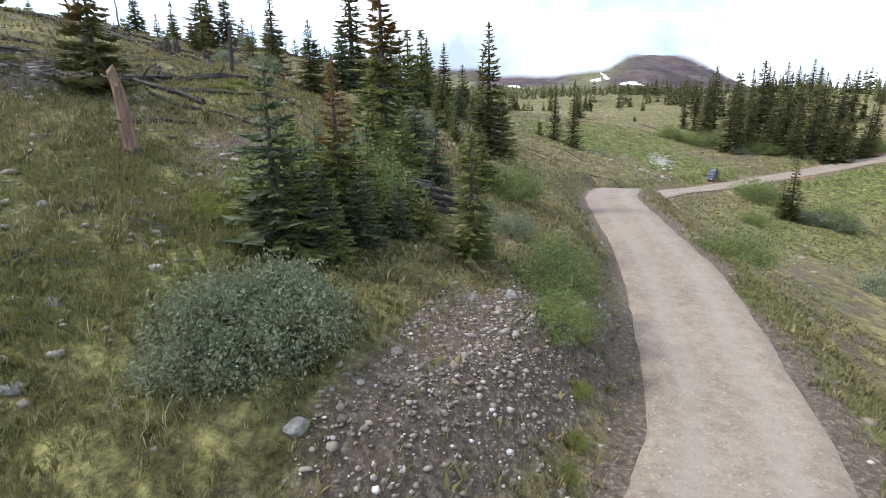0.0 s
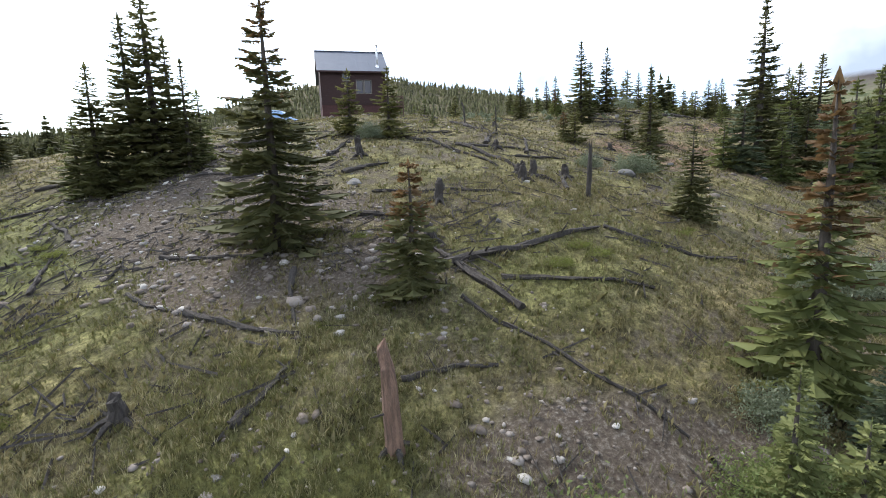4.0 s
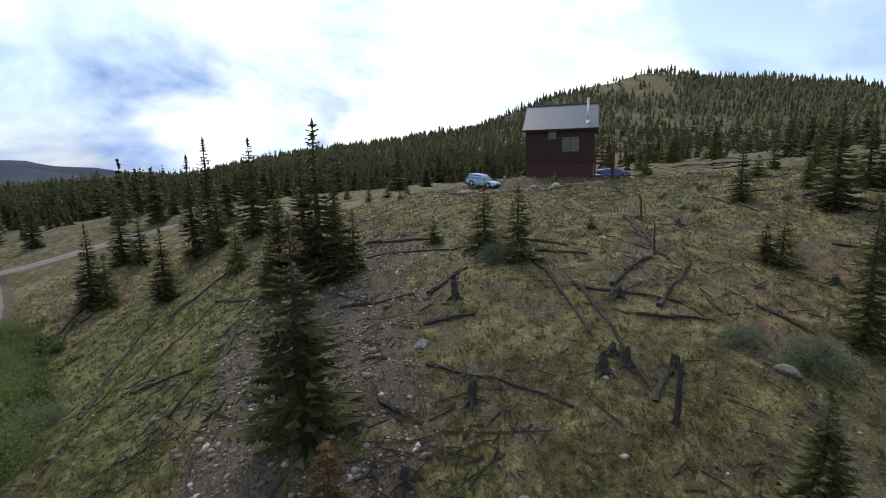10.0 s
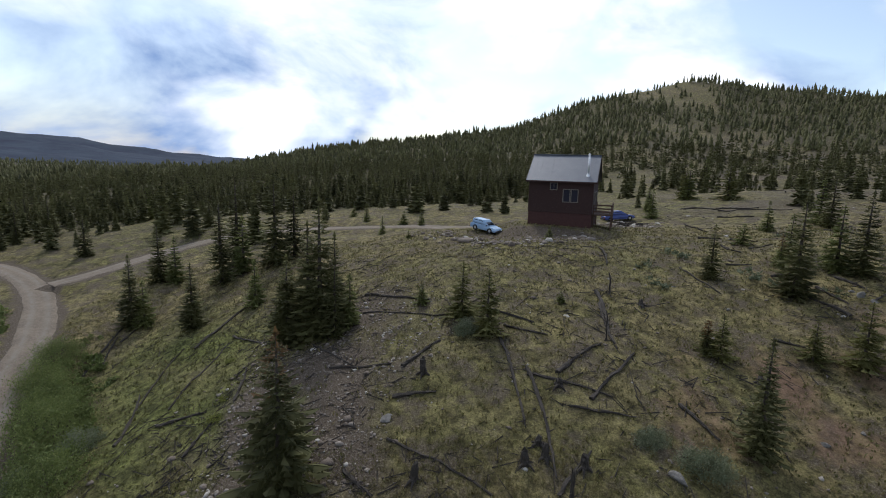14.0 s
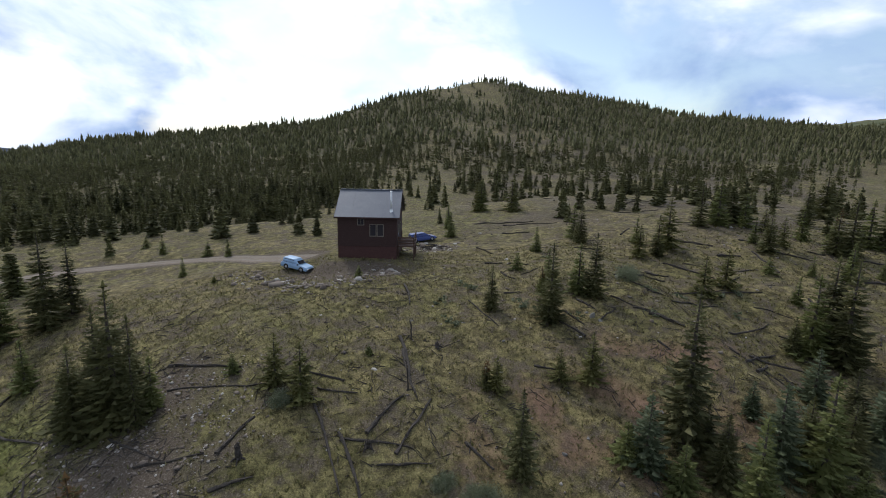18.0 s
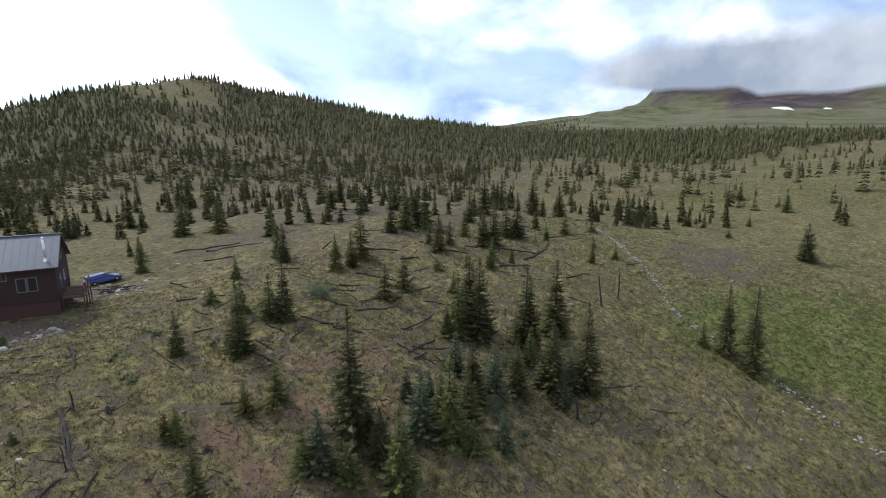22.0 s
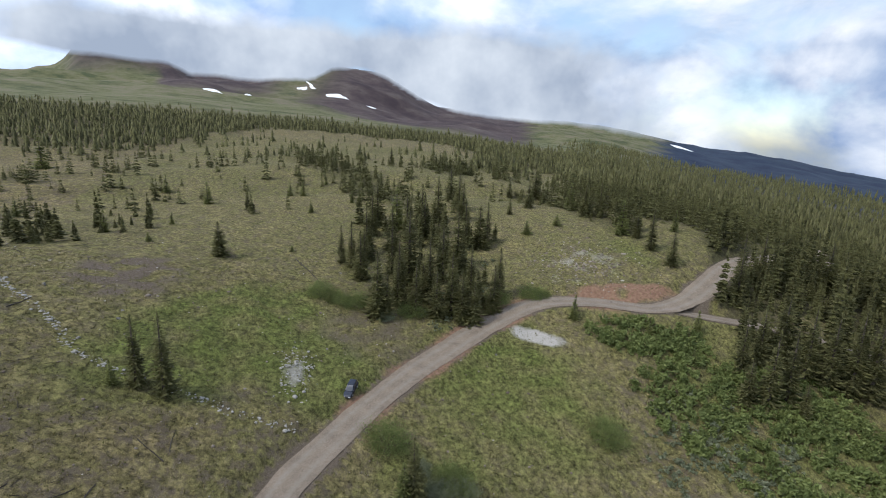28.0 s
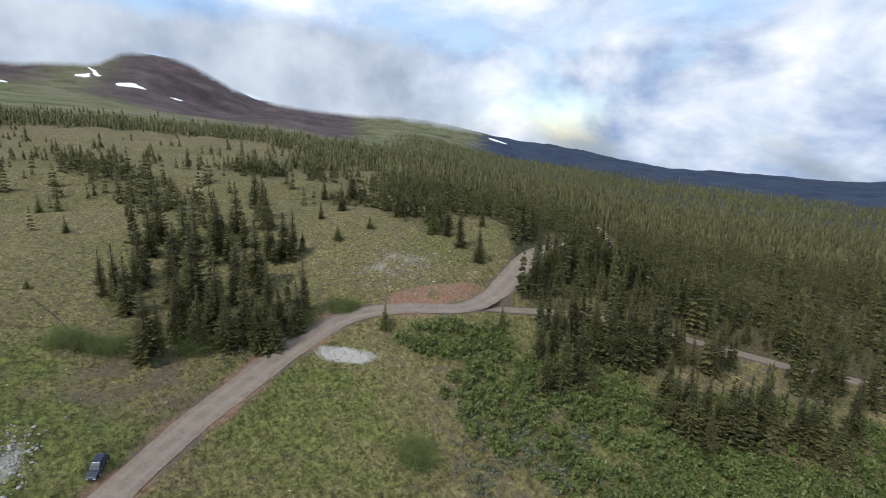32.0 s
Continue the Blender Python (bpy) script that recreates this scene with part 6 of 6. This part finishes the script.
BANK_SHRUBS = [("lime", 8.3, 7.1, 0.7), ("scrub", 10.7, 6.3, 1.0), ("mixed", 9.2, 4.8, 0.8), ("mixed", 8.6, 4.3, 0.6), ("scrub", 10.9, 5.3, 0.9), ("mixed", 10.1, 4.1, 0.7), ("scrub", 12.0, 5.6, 0.8), ("scrub", 12.6, 4.6, 0.55), ("scrub", 14.9, 6.0, 0.7), ("mixed", 15.6, 2.4, 0.8), ("willow", 14.4, 1.3, 0.9),
               ("lime", 8.3, -0.9, 0.6), ("lime", 7.0, -0.9, 0.55), ("scrub", 9.6, -0.45, 0.5), ("scrub", 11.3, -0.2, 0.6), ("scrub", 13.0, -0.1, 0.6), ("lime", 6.2, -0.8, 0.45), ("lime", 10.4, -0.9, 0.5), ("lime", 8.8, 7.7, 0.8), ("mixed", 21.5, 2.0, 1.0), ("scrub", 19.4, 2.2, 0.8), ("mixed", 23.6, 2.4, 1.0)]
SHRUBS = [("lime", 2.38, 15.54, 0.9), ("lime", 12.3, 18.21, 0.9), ("lime", 2.21, 29.27, 1.2), ("willow", 18.55, 31.24, 1.2), ("willow", 30, 20.82, 1.4), ("lime", 24.41, 13.99, 0.8), ("lime", 18.08, 13.83, 1.2), ("lime", 2.92, 26.77, 1.4), ("lime", -0.04, 34.61, 1.4), ("lime", 9.6, 14.45, 0.7), ("lime", 2.89, 15.94, 1.0), ("lime", 23.62, 13.78, 1.0), ("lime", 16.68, 13.3, 1.3), ("lime", 18.26, 13.13, 1.2), ("lime", 8.05, 16.07, 0.5),
          ("lime", 10.15, 17.15, 0.4), ("scrub", -13.8, 32.51, 1.6), ("scrub", -11.24, 29.93, 1.8), ("willow", -7.52, 28.3, 1.7), ("willow", -9.61, 24.74, 1.7), ("scrub", -18.38, 36.97, 1.4), ("scrub", -15.75, 34.9, 1.5), ("scrub", -6.02, 23.89, 1.5), ("willow", 56.34, 42.57, 1.9), ("scrub", -20.38, 40.92, 1.2), ("willow", 28.05, 22.27, 1.0)]
LOW_SHRUBS = [("scrub", 96.91, -28.97, 2.2), ("willow", 87.29, -34.92, 2.6), ("willow", 91.32, -33.36, 2.2), ("scrub", 89.07, -37.27, 2.0), ("scrub", 141.63, -20.43, 1.9), ("scrub", 142.16, -73.94, 1.9), ("scrub", 139.79, -24.14, 1.6), ("scrub", 96.15, -68.45, 2.2), ("scrub", 141.58, -77, 1.5),
              ("willow", 133.09, -34.51, 2.2), ("scrub", 138.57, -28.53, 2.0), ("scrub", 135.77, -41.01, 1.9), ("willow", 138.6, -57.06, 2.0), ("scrub", 140.06, -63.42, 1.9), ("willow", 69.93, 23, 1.6), ("willow", 60.91, 18.56, 1.5), ("scrub", 24, -7.6, 0.9)]
for group_ in (WILLOWS, BANK_SHRUBS, SHRUBS, LOW_SHRUBS):
    for nm_, x_, y_, r_ in group_:
        flat_ = 0.5 if nm_ == "lime" and group_ is SHRUBS else 1.0  # mats of low growth on the knoll
        wide_ = r_ * (0.75 if flat_ < 1 else 1.0)
        m_ = pose(x_, y_, land_at(x_, y_) - 0.04, 0, 0, x_ * 71 % 360) @ Matrix.Diagonal((wide_, wide_ * 0.9, r_ * flat_, 1))
        if nm_ in first_:
            copy_thing(BUSH[nm_], m_)
        else:
            first_.add(nm_)
            BUSH[nm_].matrix_basis = m_


def thicket(name, label, spots, rx, leaf, n, mat, seed, tall=0.72):
    rnd = np.random.RandomState(seed)
    z = land(spots[:, 0], spots[:, 1])
    src = [bush_quads(1, tall, n, leaf, 60 + k)[0] for k in range(5)]
    out = []
    for k, (x, y) in enumerate(spots):
        s, a = rx * rnd.uniform(0.6, 1.35), rnd.uniform(0, 6.28)
        q = src[k % 5] * s
        c, d = math.cos(a), math.sin(a)
        out.append(np.stack([q[..., 0] * c - q[..., 1] * d + x, q[..., 0] * d + q[..., 1] * c + y, q[..., 2] + z[k] - 0.1], -1))
    return tagged(new(name, quads_mesh(name, np.concatenate(out), M[mat])), label, "shrubs", kind="stuff")


def spots_in(cx, cy, rx, ry, turn, n, seed):
    rnd = np.random.RandomState(seed)
    a, r = rnd.uniform(0, 6.28, n), np.sqrt(rnd.uniform(0, 1, n))
    u, v = rx * r * np.cos(a), ry * r * np.sin(a)
    c, s = math.cos(radians(turn)), math.sin(radians(turn))
    p = np.stack([cx + u * c - v * s, cy + u * s + v * c], 1)
    e, _ = nearest_road(p[:, 0], p[:, 1])
    return p[e > 1.6]


thicket("willow_thicket", "dense green willow thicket in the wet hollow", np.concatenate([spots_in(84, -106, 34, 17, 42, 430, 1), spots_in(118, -93, 14, 6, 62, 130, 2), spots_in(60, -118, 24, 16, 30, 300, 3), spots_in(44, -128, 26, 17, 35, 270, 9), spots_in(96, -112, 16, 9, 50, 120, 10), spots_in(64, -147, 24, 12, 40, 170, 11)]), 2.1, 0.15, 190, "scrub", 1, 1.05)
thicket("roadside_scrub", "leafy scrub along the foot of the grassy slope by the road", np.concatenate([spots_in(-12, 31, 17, 2.4, 120.8, 60, 21), spots_in(-9.5, 27, 6, 2.6, 120, 26, 22), spots_in(-30, 38.5, 16, 4.5, 126, 90, 23)]), 1.15, 0.11, 240, "scrub", 5)
thicket("grey_willows", "grey willow scrub below the thicket", np.concatenate([spots_in(76, -92, 26, 12, 40, 90, 4), spots_in(92, -92, 14, 9, 42, 40, 5)]), 1.7, 0.15, 150, "willow", 2)
thicket("hill_scrub", "low dark scrub between the trees", np.concatenate([spots_in(66, 20, 13, 6, 8, 46, 6), spots_in(150, -58, 24, 10, -32, 60, 7), spots_in(57, 42, 24, 12, 0, 18, 8)]), 1.1, 0.13, 130, "willow", 3)


# ---- grass ----
def grass_field(name, label, xs, ys, tall, blades, width, mat, seed):
    rnd = np.random.RandomState(seed)
    n = len(xs)
    z = land(xs, ys) - 0.02
    out = []
    h0 = tall * rnd.uniform(0.55, 1.35, n)
    for b in range(blades):
        a = rnd.uniform(0, 6.28, n)
        d = np.stack([np.cos(a), np.sin(a), 0 * a], 1)
        s = np.stack([-np.sin(a), np.cos(a), 0 * a], 1) * (width * rnd.uniform(0.6, 1.3, n))[:, None]
        h = (h0 * rnd.uniform(0.6, 1.1, n))[:, None]
        base = np.stack([xs, ys, z], 1) + d * (0.05 * rnd.rand(n))[:, None]
        tip = base + d * h * rnd.uniform(0.25, 0.8, n)[:, None] + np.array([0, 0, 1.0]) * h
        mid = base + d * h * 0.15 + np.array([0, 0, 0.55]) * h
        out.append(np.stack([base - s * 0.6, mid - s * 0.8, tip, mid + s * 0.8], 1))
    return tagged(new(name, quads_mesh(name, np.concatenate(out), M[mat])), label, "grass", kind="stuff")


M["pale_grass"] = leaf_material("pale_bunch_grass", (0.180, 0.165, 0.085), (0.280, 0.250, 0.135), (0.390, 0.350, 0.210), 0.8)
M["green_grass"] = leaf_material("green_meadow_grass", (0.092, 0.093, 0.032), (0.138, 0.134, 0.050), (0.190, 0.178, 0.085), 0.7)


def sown(n, x0, x1, y0, y1, seed):
    r = np.random.RandomState(seed)
    x, y = r.uniform(x0, x1, n), r.uniform(y0, y1, n)
    e, _ = nearest_road(x, y)
    zz = zones(x, y)
    clump = ripple(x, y, 1.1, 61) + ripple(x, y, 3.7, 62)
    ok = (e > 0.25) & (r.rand(n) > 0.9 * zz["bare"] + 0.9 * zz["pale"]) & (clump > r.uniform(-1.9, 0.5, n))
    x, y = x[ok], y[ok]
    lush = np.clip(zones(x, y)["lush"] + 0.35 + 0.3 * ripple(x, y, 6, 63), 0, 1)
    g = r.rand(len(x)) < lush
    return (x[~g], y[~g]), (x[g], y[g])


dry_, wet_ = sown(64000, -3, 26, -10, 22, 31)
grass_field("near_dry_grass", "tufts of dry straw-coloured grass", *dry_, 0.17, 5, 0.012, "grass", 1)
grass_field("near_green_grass", "tufts of fresh green grass", *wet_, 0.16, 5, 0.012, "green_grass", 2)
dry_, wet_ = sown(15000, 1.5, 11.5, 3.5, 15, 34)
grass_field("tall_dry_grass", "tall pale bunches of dry grass above the bank", *dry_, 0.22, 5, 0.009, "pale_grass", 7)
grass_field("tall_green_grass", "tall fresh green bunches of grass above the bank", *wet_, 0.22, 5, 0.009, "green_grass", 8)
dry_, wet_ = sown(60000, -26, 62, -14, 62, 32)
grass_field("dry_grass", "dry meadow grass of the knoll", *dry_, 0.22, 3, 0.045, "grass", 3)
grass_field("green_grass", "green meadow grass of the knoll", *wet_, 0.20, 3, 0.045, "green_grass", 4)
dry_, wet_ = sown(40000, 60, 150, -110, 62, 33)
grass_field("far_dry_grass", "dry meadow grass of the far slope", *dry_, 0.26, 3, 0.09, "grass", 5)
grass_field("far_green_grass", "green meadow grass of the far slope", *wet_, 0.24, 3, 0.09, "green_grass", 6)

# ---- vehicles ----
M["tyre"] = simple("black_tyre_rubber", (0.012, 0.012, 0.013), (0.025, 0.025, 0.026), 8, 0.9)
M["rim"] = simple("alloy_rim", (0.35, 0.36, 0.38), (0.50, 0.51, 0.53), 8, 0.4, 0.8, 0)
M["glass"] = Mat("tinted_car_glass", 0.05, 0.0, 0.8).m
M["glass"].node_tree.nodes["Principled BSDF"].inputs["Base Color"].default_value = (0.018, 0.024, 0.032, 1)
M["lamp"] = simple("clear_lamp", (0.55, 0.57, 0.6), (0.7, 0.72, 0.75), 8, 0.2, 0, 0)
M["red_lamp"] = simple("red_lamp", (0.25, 0.01, 0.01), (0.35, 0.02, 0.02), 8, 0.3, 0, 0)
M["plastic"] = simple("black_bumper_plastic", (0.02, 0.02, 0.022), (0.04, 0.04, 0.042), 8, 0.7)


def car(name, paint, label, x, y, heading, L=4.6, W=1.82, H=1.65, bed=False):
    root = tagged(new(name), label, "car" if not bed else "truck")
    z = land_at(x, y)
    dx, dy = math.cos(radians(heading)), math.sin(radians(heading))
    tilt = math.degrees(math.atan2(land_at(x + dx, y + dy) - land_at(x - dx, y - dy), 2))
    root.matrix_basis = pose(x, y, z + 0.02, 0, -tilt, heading)
    h = L / 2
    belt, low = 0.58 * H, 0.26

    def loft(bm, sections):
        rings = []
        for sx, hw, z0, z1, inn in sections:
            rings.append([bm.verts.new(p) for p in ((sx, -hw, z0), (sx, -hw, (z0 + z1) / 2), (sx, -hw + inn, z1), (sx, hw - inn, z1), (sx, hw, (z0 + z1) / 2), (sx, hw, z0))])
        for a, b in zip(rings, rings[1:]):
            for k in range(6):
                bm.faces.new((a[k], a[(k + 1) % 6], b[(k + 1) % 6], b[k]))
        bm.faces.new(rings[0][::-1])
        bm.faces.new(rings[-1])
        bmesh.ops.recalc_face_normals(bm, faces=bm.faces[:])
        bmesh.ops.bevel(bm, geom=bm.edges[:], offset=0.035, segments=2, affect="EDGES", profile=0.6)
    w = W / 2
    back = belt if not bed else belt * 0.98
    bm_part("body", lambda bm: loft(bm, [(-h, w * 0.93, low + 0.1, back - 0.08, 0.06), (-h + 0.15, w, low, back, 0.05), (0.1, w, low, belt, 0.05), (h - 0.95, w, low, belt - 0.02, 0.07), (h - 0.2, w * 0.96, low, belt - 0.14, 0.1), (h, w * 0.88, low + 0.1, belt - 0.3, 0.12)]), paint, root, smooth_faces=False)
    r0 = -h + 0.25 if not bed else -0.15
    cab = bm_part("cabin_roof", lambda bm: loft(bm, [(r0, w * 0.86, belt - 0.03, H - 0.05, 0.14), (r0 + 0.25, w * 0.88, belt - 0.03, H, 0.15), (h - 2.0, w * 0.88, belt - 0.03, H, 0.15), (h - 1.15, w * 0.86, belt - 0.03, belt + 0.03, 0.05)]), paint, root)

    def pane(nm, pts):
        def f(bm):
            v = [bm.verts.new(p) for p in pts]
            n = (Vector(pts[1]) - Vector(pts[0])).cross(Vector(pts[2]) - Vector(pts[0])).normalized() * 0.02
            u = [bm.verts.new(Vector(p) - n) for p in pts]
            bm.faces.new(v)
            bm.faces.new(u[::-1])
            for k in range(4):
                bm.faces.new((v[k], v[(k + 1) % 4], u[(k + 1) % 4], u[k]))
            bmesh.ops.recalc_face_normals(bm, faces=bm.faces[:])
        bm_part(nm, f, M["glass"], root)
    a, b = h - 1.22, h - 1.95
    pane("windscreen", [(a, -w * 0.74, belt + 0.09), (a, w * 0.74, belt + 0.09), (b + 0.03, w * 0.66, H - 0.06), (b + 0.03, -w * 0.66, H - 0.06)])
    pane("rear_window", [(r0 - 0.03, w * 0.72, belt + 0.08), (r0 - 0.03, -w * 0.72, belt + 0.08), (r0 + 0.02, -w * 0.62, H - 0.12), (r0 + 0.02, w * 0.62, H - 0.12)])
    for s in (-1, 1):
        cut = [r0 + 0.2, (r0 + b) / 2 + 0.1, b - 0.05]
        for p, q in zip(cut, cut[1:]):
            pane("side_window", [(p, s * (w * 0.885), belt + 0.07), (q - 0.07, s * (w * 0.885), belt + 0.07), (q - 0.07, s * (w * 0.80), H - 0.12), (p, s * (w * 0.80), H - 0.12)])
        box_part("headlight", (h - 0.10, h + 0.005, s * w * 0.62 - 0.17, s * w * 0.62 + 0.17, belt - 0.42, belt - 0.28), M["lamp"], root, bevel=0.02)
        box_part("tail_light", (-h - 0.01, -h + 0.06, s * w * 0.74 - 0.09, s * w * 0.74 + 0.09, belt - 0.36, belt - 0.08), M["red_lamp"], root, bevel=0.015)
        box_part("mirror", (a - 0.12, a + 0.02, s * (w + 0.10) - 0.09, s * (w + 0.10) + 0.09, belt + 0.03, belt + 0.18), M["plastic"], root, bevel=0.02)
        for sx in (-h + 0.85, h - 0.85):
            vs, fs = tube([(sx, s * (w - 0.22), 0.34), (sx, s * (w + 0.01), 0.34)], [0.34, 0.34], 18)
            wh = part("wheel", mesh_of("wheel", vs, fs, M["tyre"]), root)
            vs, fs = tube([(sx, s * (w - 0.02), 0.34), (sx, s * (w + 0.02), 0.34)], [0.20, 0.18], 14)
            part("rim", mesh_of("rim", vs, fs, M["rim"]), wh)
    box_part("front_bumper", (h - 0.06, h + 0.07, -w * 0.9, w * 0.9, low, low + 0.2), M["plastic"], root, bevel=0.03)
    box_part("rear_bumper", (-h - 0.07, -h + 0.06, -w * 0.9, w * 0.9, low, low + 0.2), M["plastic"], root, bevel=0.03)
    box_part("grille", (h - 0.03, h + 0.02, -w * 0.42, w * 0.42, belt - 0.44, belt - 0.28), M["plastic"], root, bevel=0.01)
    if bed:
        box_part("bed_liner", (-h + 0.12, r0 - 0.12, -w * 0.82, w * 0.82, belt - 0.05, belt + 0.012), M["plastic"], root)
    return root


car("station_wagon", simple("pale_blue_car_paint", (0.20, 0.33, 0.50), (0.27, 0.40, 0.58), 0.8, 0.3, 0.2, 0, spec=0.6), "pale blue station wagon parked in the cabin yard", 20.2, 58.8, -38, 3.9, 1.68, 1.42)
car("sedan", simple("deep_blue_car_paint", (0.030, 0.055, 0.20), (0.045, 0.075, 0.26), 0.8, 0.3, 0.2, 0, spec=0.6), "deep blue car parked behind the cabin", 40.2, 73.6, 8, 4.6, 1.8, 1.45)
car("parked_car", simple("blue_black_car_paint", (0.014, 0.018, 0.030), (0.024, 0.032, 0.050), 0.8, 0.25, 0.3, 0, spec=0.7), "dark blue-black car parked on the grass by the road", 109.8, -24.6, 152, 3.8, 1.62, 1.45)


# ---- snow patches on the mountain ----
def snow_patch(bearing, r, wide, deep, turn, seed):
    rnd = np.random.RandomState(seed)
    n, rings = 40, 5
    a = np.linspace(0, 2 * math.pi, n, endpoint=False)
    out = 1 + 0.28 * np.sin(2 * a + rnd.uniform(0, 6)) + 0.18 * np.sin(3 * a + rnd.uniform(0, 6)) + 0.12 * np.sin(5 * a + rnd.uniform(0, 6)) + 0.08 * np.sin(9 * a + rnd.uniform(0, 6))
    cx, cy = KNOLL[0] - r * math.sin(radians(bearing)), KNOLL[1] + r * math.cos(radians(bearing))
    t = radians(turn + bearing)
    vs, fs = [], []
    for k in range(rings + 1):
        f = k / rings
        u, v = wide * out * np.cos(a) * f, deep * out * np.sin(a) * f
        x, y = cx + u * math.cos(t) - v * math.sin(t), cy + u * math.sin(t) + v * math.cos(t)
        z = land(x, y) + 2.2 * (1 - f**4) + 0.6
        vs += list(zip(x, y, z))
    for k in range(rings):
        for j in range(n):
            fs.append((k * n + j, k * n + (j + 1) % n, (k + 1) * n + (j + 1) % n, (k + 1) * n + j))
    return tagged(new("snow_patch", mesh_of("snow_patch", vs, fs, M["snow"], True)), "old white snow patch on the bare mountain", "snow", "snow patches")


snow_patch(-93.8, 2010, 36, 46, 0, 1)
snow_patch(-96.6, 1960, 34, 28, 8, 2)
snow_patch(-131.6, 2720, 60, 60, 0, 7)
snow_patch(-130.2, 2560, 34, 30, 0, 8)
snow_patch(-90.0, 2150, 26, 26, -10, 3)
snow_patch(-90.9, 2180, 9, 46, 20, 4)
snow_patch(-81.1, 1500, 12, 40, 30, 5)
snow_patch(-84.5, 1580, 10, 22, 0, 6)


# ---- cloud lying on the mountain ----
def cloud_bank():
    bs, es = np.linspace(-58, -136, 90), np.linspace(-1, 13, 40)
    foot = np.interp(-bs, [60, 66, 70, 77, 79, 85, 91, 93, 96, 99, 103, 107, 112, 122, 128, 134], [7.6, 6.6, 6.6, 6.6, 5.7, 5.4, 5.9, 7.1, 7.4, 6.5, 4.4, 3.2, 2.5, 2.1, 0.9, -0.5])
    R = 2050.0
    vs, dens = [], []
    for j, e in enumerate(es):
        for i, b in enumerate(bs):
            vs.append((KNOLL[0] - R * math.sin(radians(b)), KNOLL[1] + R * math.cos(radians(b)), KNOLL[2] + 1.5 + R * math.tan(radians(e))))
            f = min(max((e - foot[i]) / 1.1 + 0.5, 0), 1) * min(1, (13 - e) / 4) * min(1, (b + 136) / 22, (-58 - b) / 10)
            dens.append(max(f, 0))
    n = len(bs)
    fs = [(j * n + i, j * n + i + 1, (j + 1) * n + i + 1, (j + 1) * n + i) for j in range(len(es) - 1) for i in range(n - 1)]
    m = Mat("mountain_cloud", 1.0)
    m.n.remove(m.b)
    puff = m.noise(0.0032, 6, 0.6)
    d = m.n.new("ShaderNodeMath")
    d.operation = "MULTIPLY_ADD"
    m.l.new(puff, d.inputs[0])
    d.inputs[1].default_value = 2.4
    d.inputs[2].default_value = -1.2
    a = m.n.new("ShaderNodeMath")
    a.operation = "MULTIPLY_ADD"
    a.use_clamp = True
    m.l.new(m.attr("dens"), a.inputs[0])
    a.inputs[1].default_value = 2.2
    s = m.n.new("ShaderNodeMath")
    s.operation = "SUBTRACT"
    m.l.new(d.outputs[0], s.inputs[0])
    s.inputs[1].default_value = 0.55
    m.l.new(s.outputs[0], a.inputs[2])
    # the sheet glows: emission gives the cloud its white and grey, not sunlight
    em = m.n.new("ShaderNodeEmission")
    m.l.new(m.ramp(m.noise(0.0021, 5), (0.34, (0.38, 0.46, 0.60)), (0.62, (0.76, 0.84, 0.95))), em.inputs["Color"])
    em.inputs["Strength"].default_value = 0.92
    tr = m.n.new("ShaderNodeBsdfTransparent")
    mx = m.n.new("ShaderNodeMixShader")
    m.l.new(a.outputs[0], mx.inputs[0])
    m.l.new(tr.outputs[0], mx.inputs[1])
    m.l.new(em.outputs[0], mx.inputs[2])
    m.l.new(mx.outputs[0], m.n["Material Output"].inputs["Surface"])
    me = mesh_of("backdrop", vs, fs, m.m, True)
    at = me.attributes.new("dens", "FLOAT", "POINT")
    at.data.foreach_set("value", np.array(dens, np.float32))
    ob = tagged(new("backdrop", me), "grey-white cloud bank lying on the far mountain", "cloud", kind="structure")
    ob.visible_shadow = False
    return ob


cloud_bank()
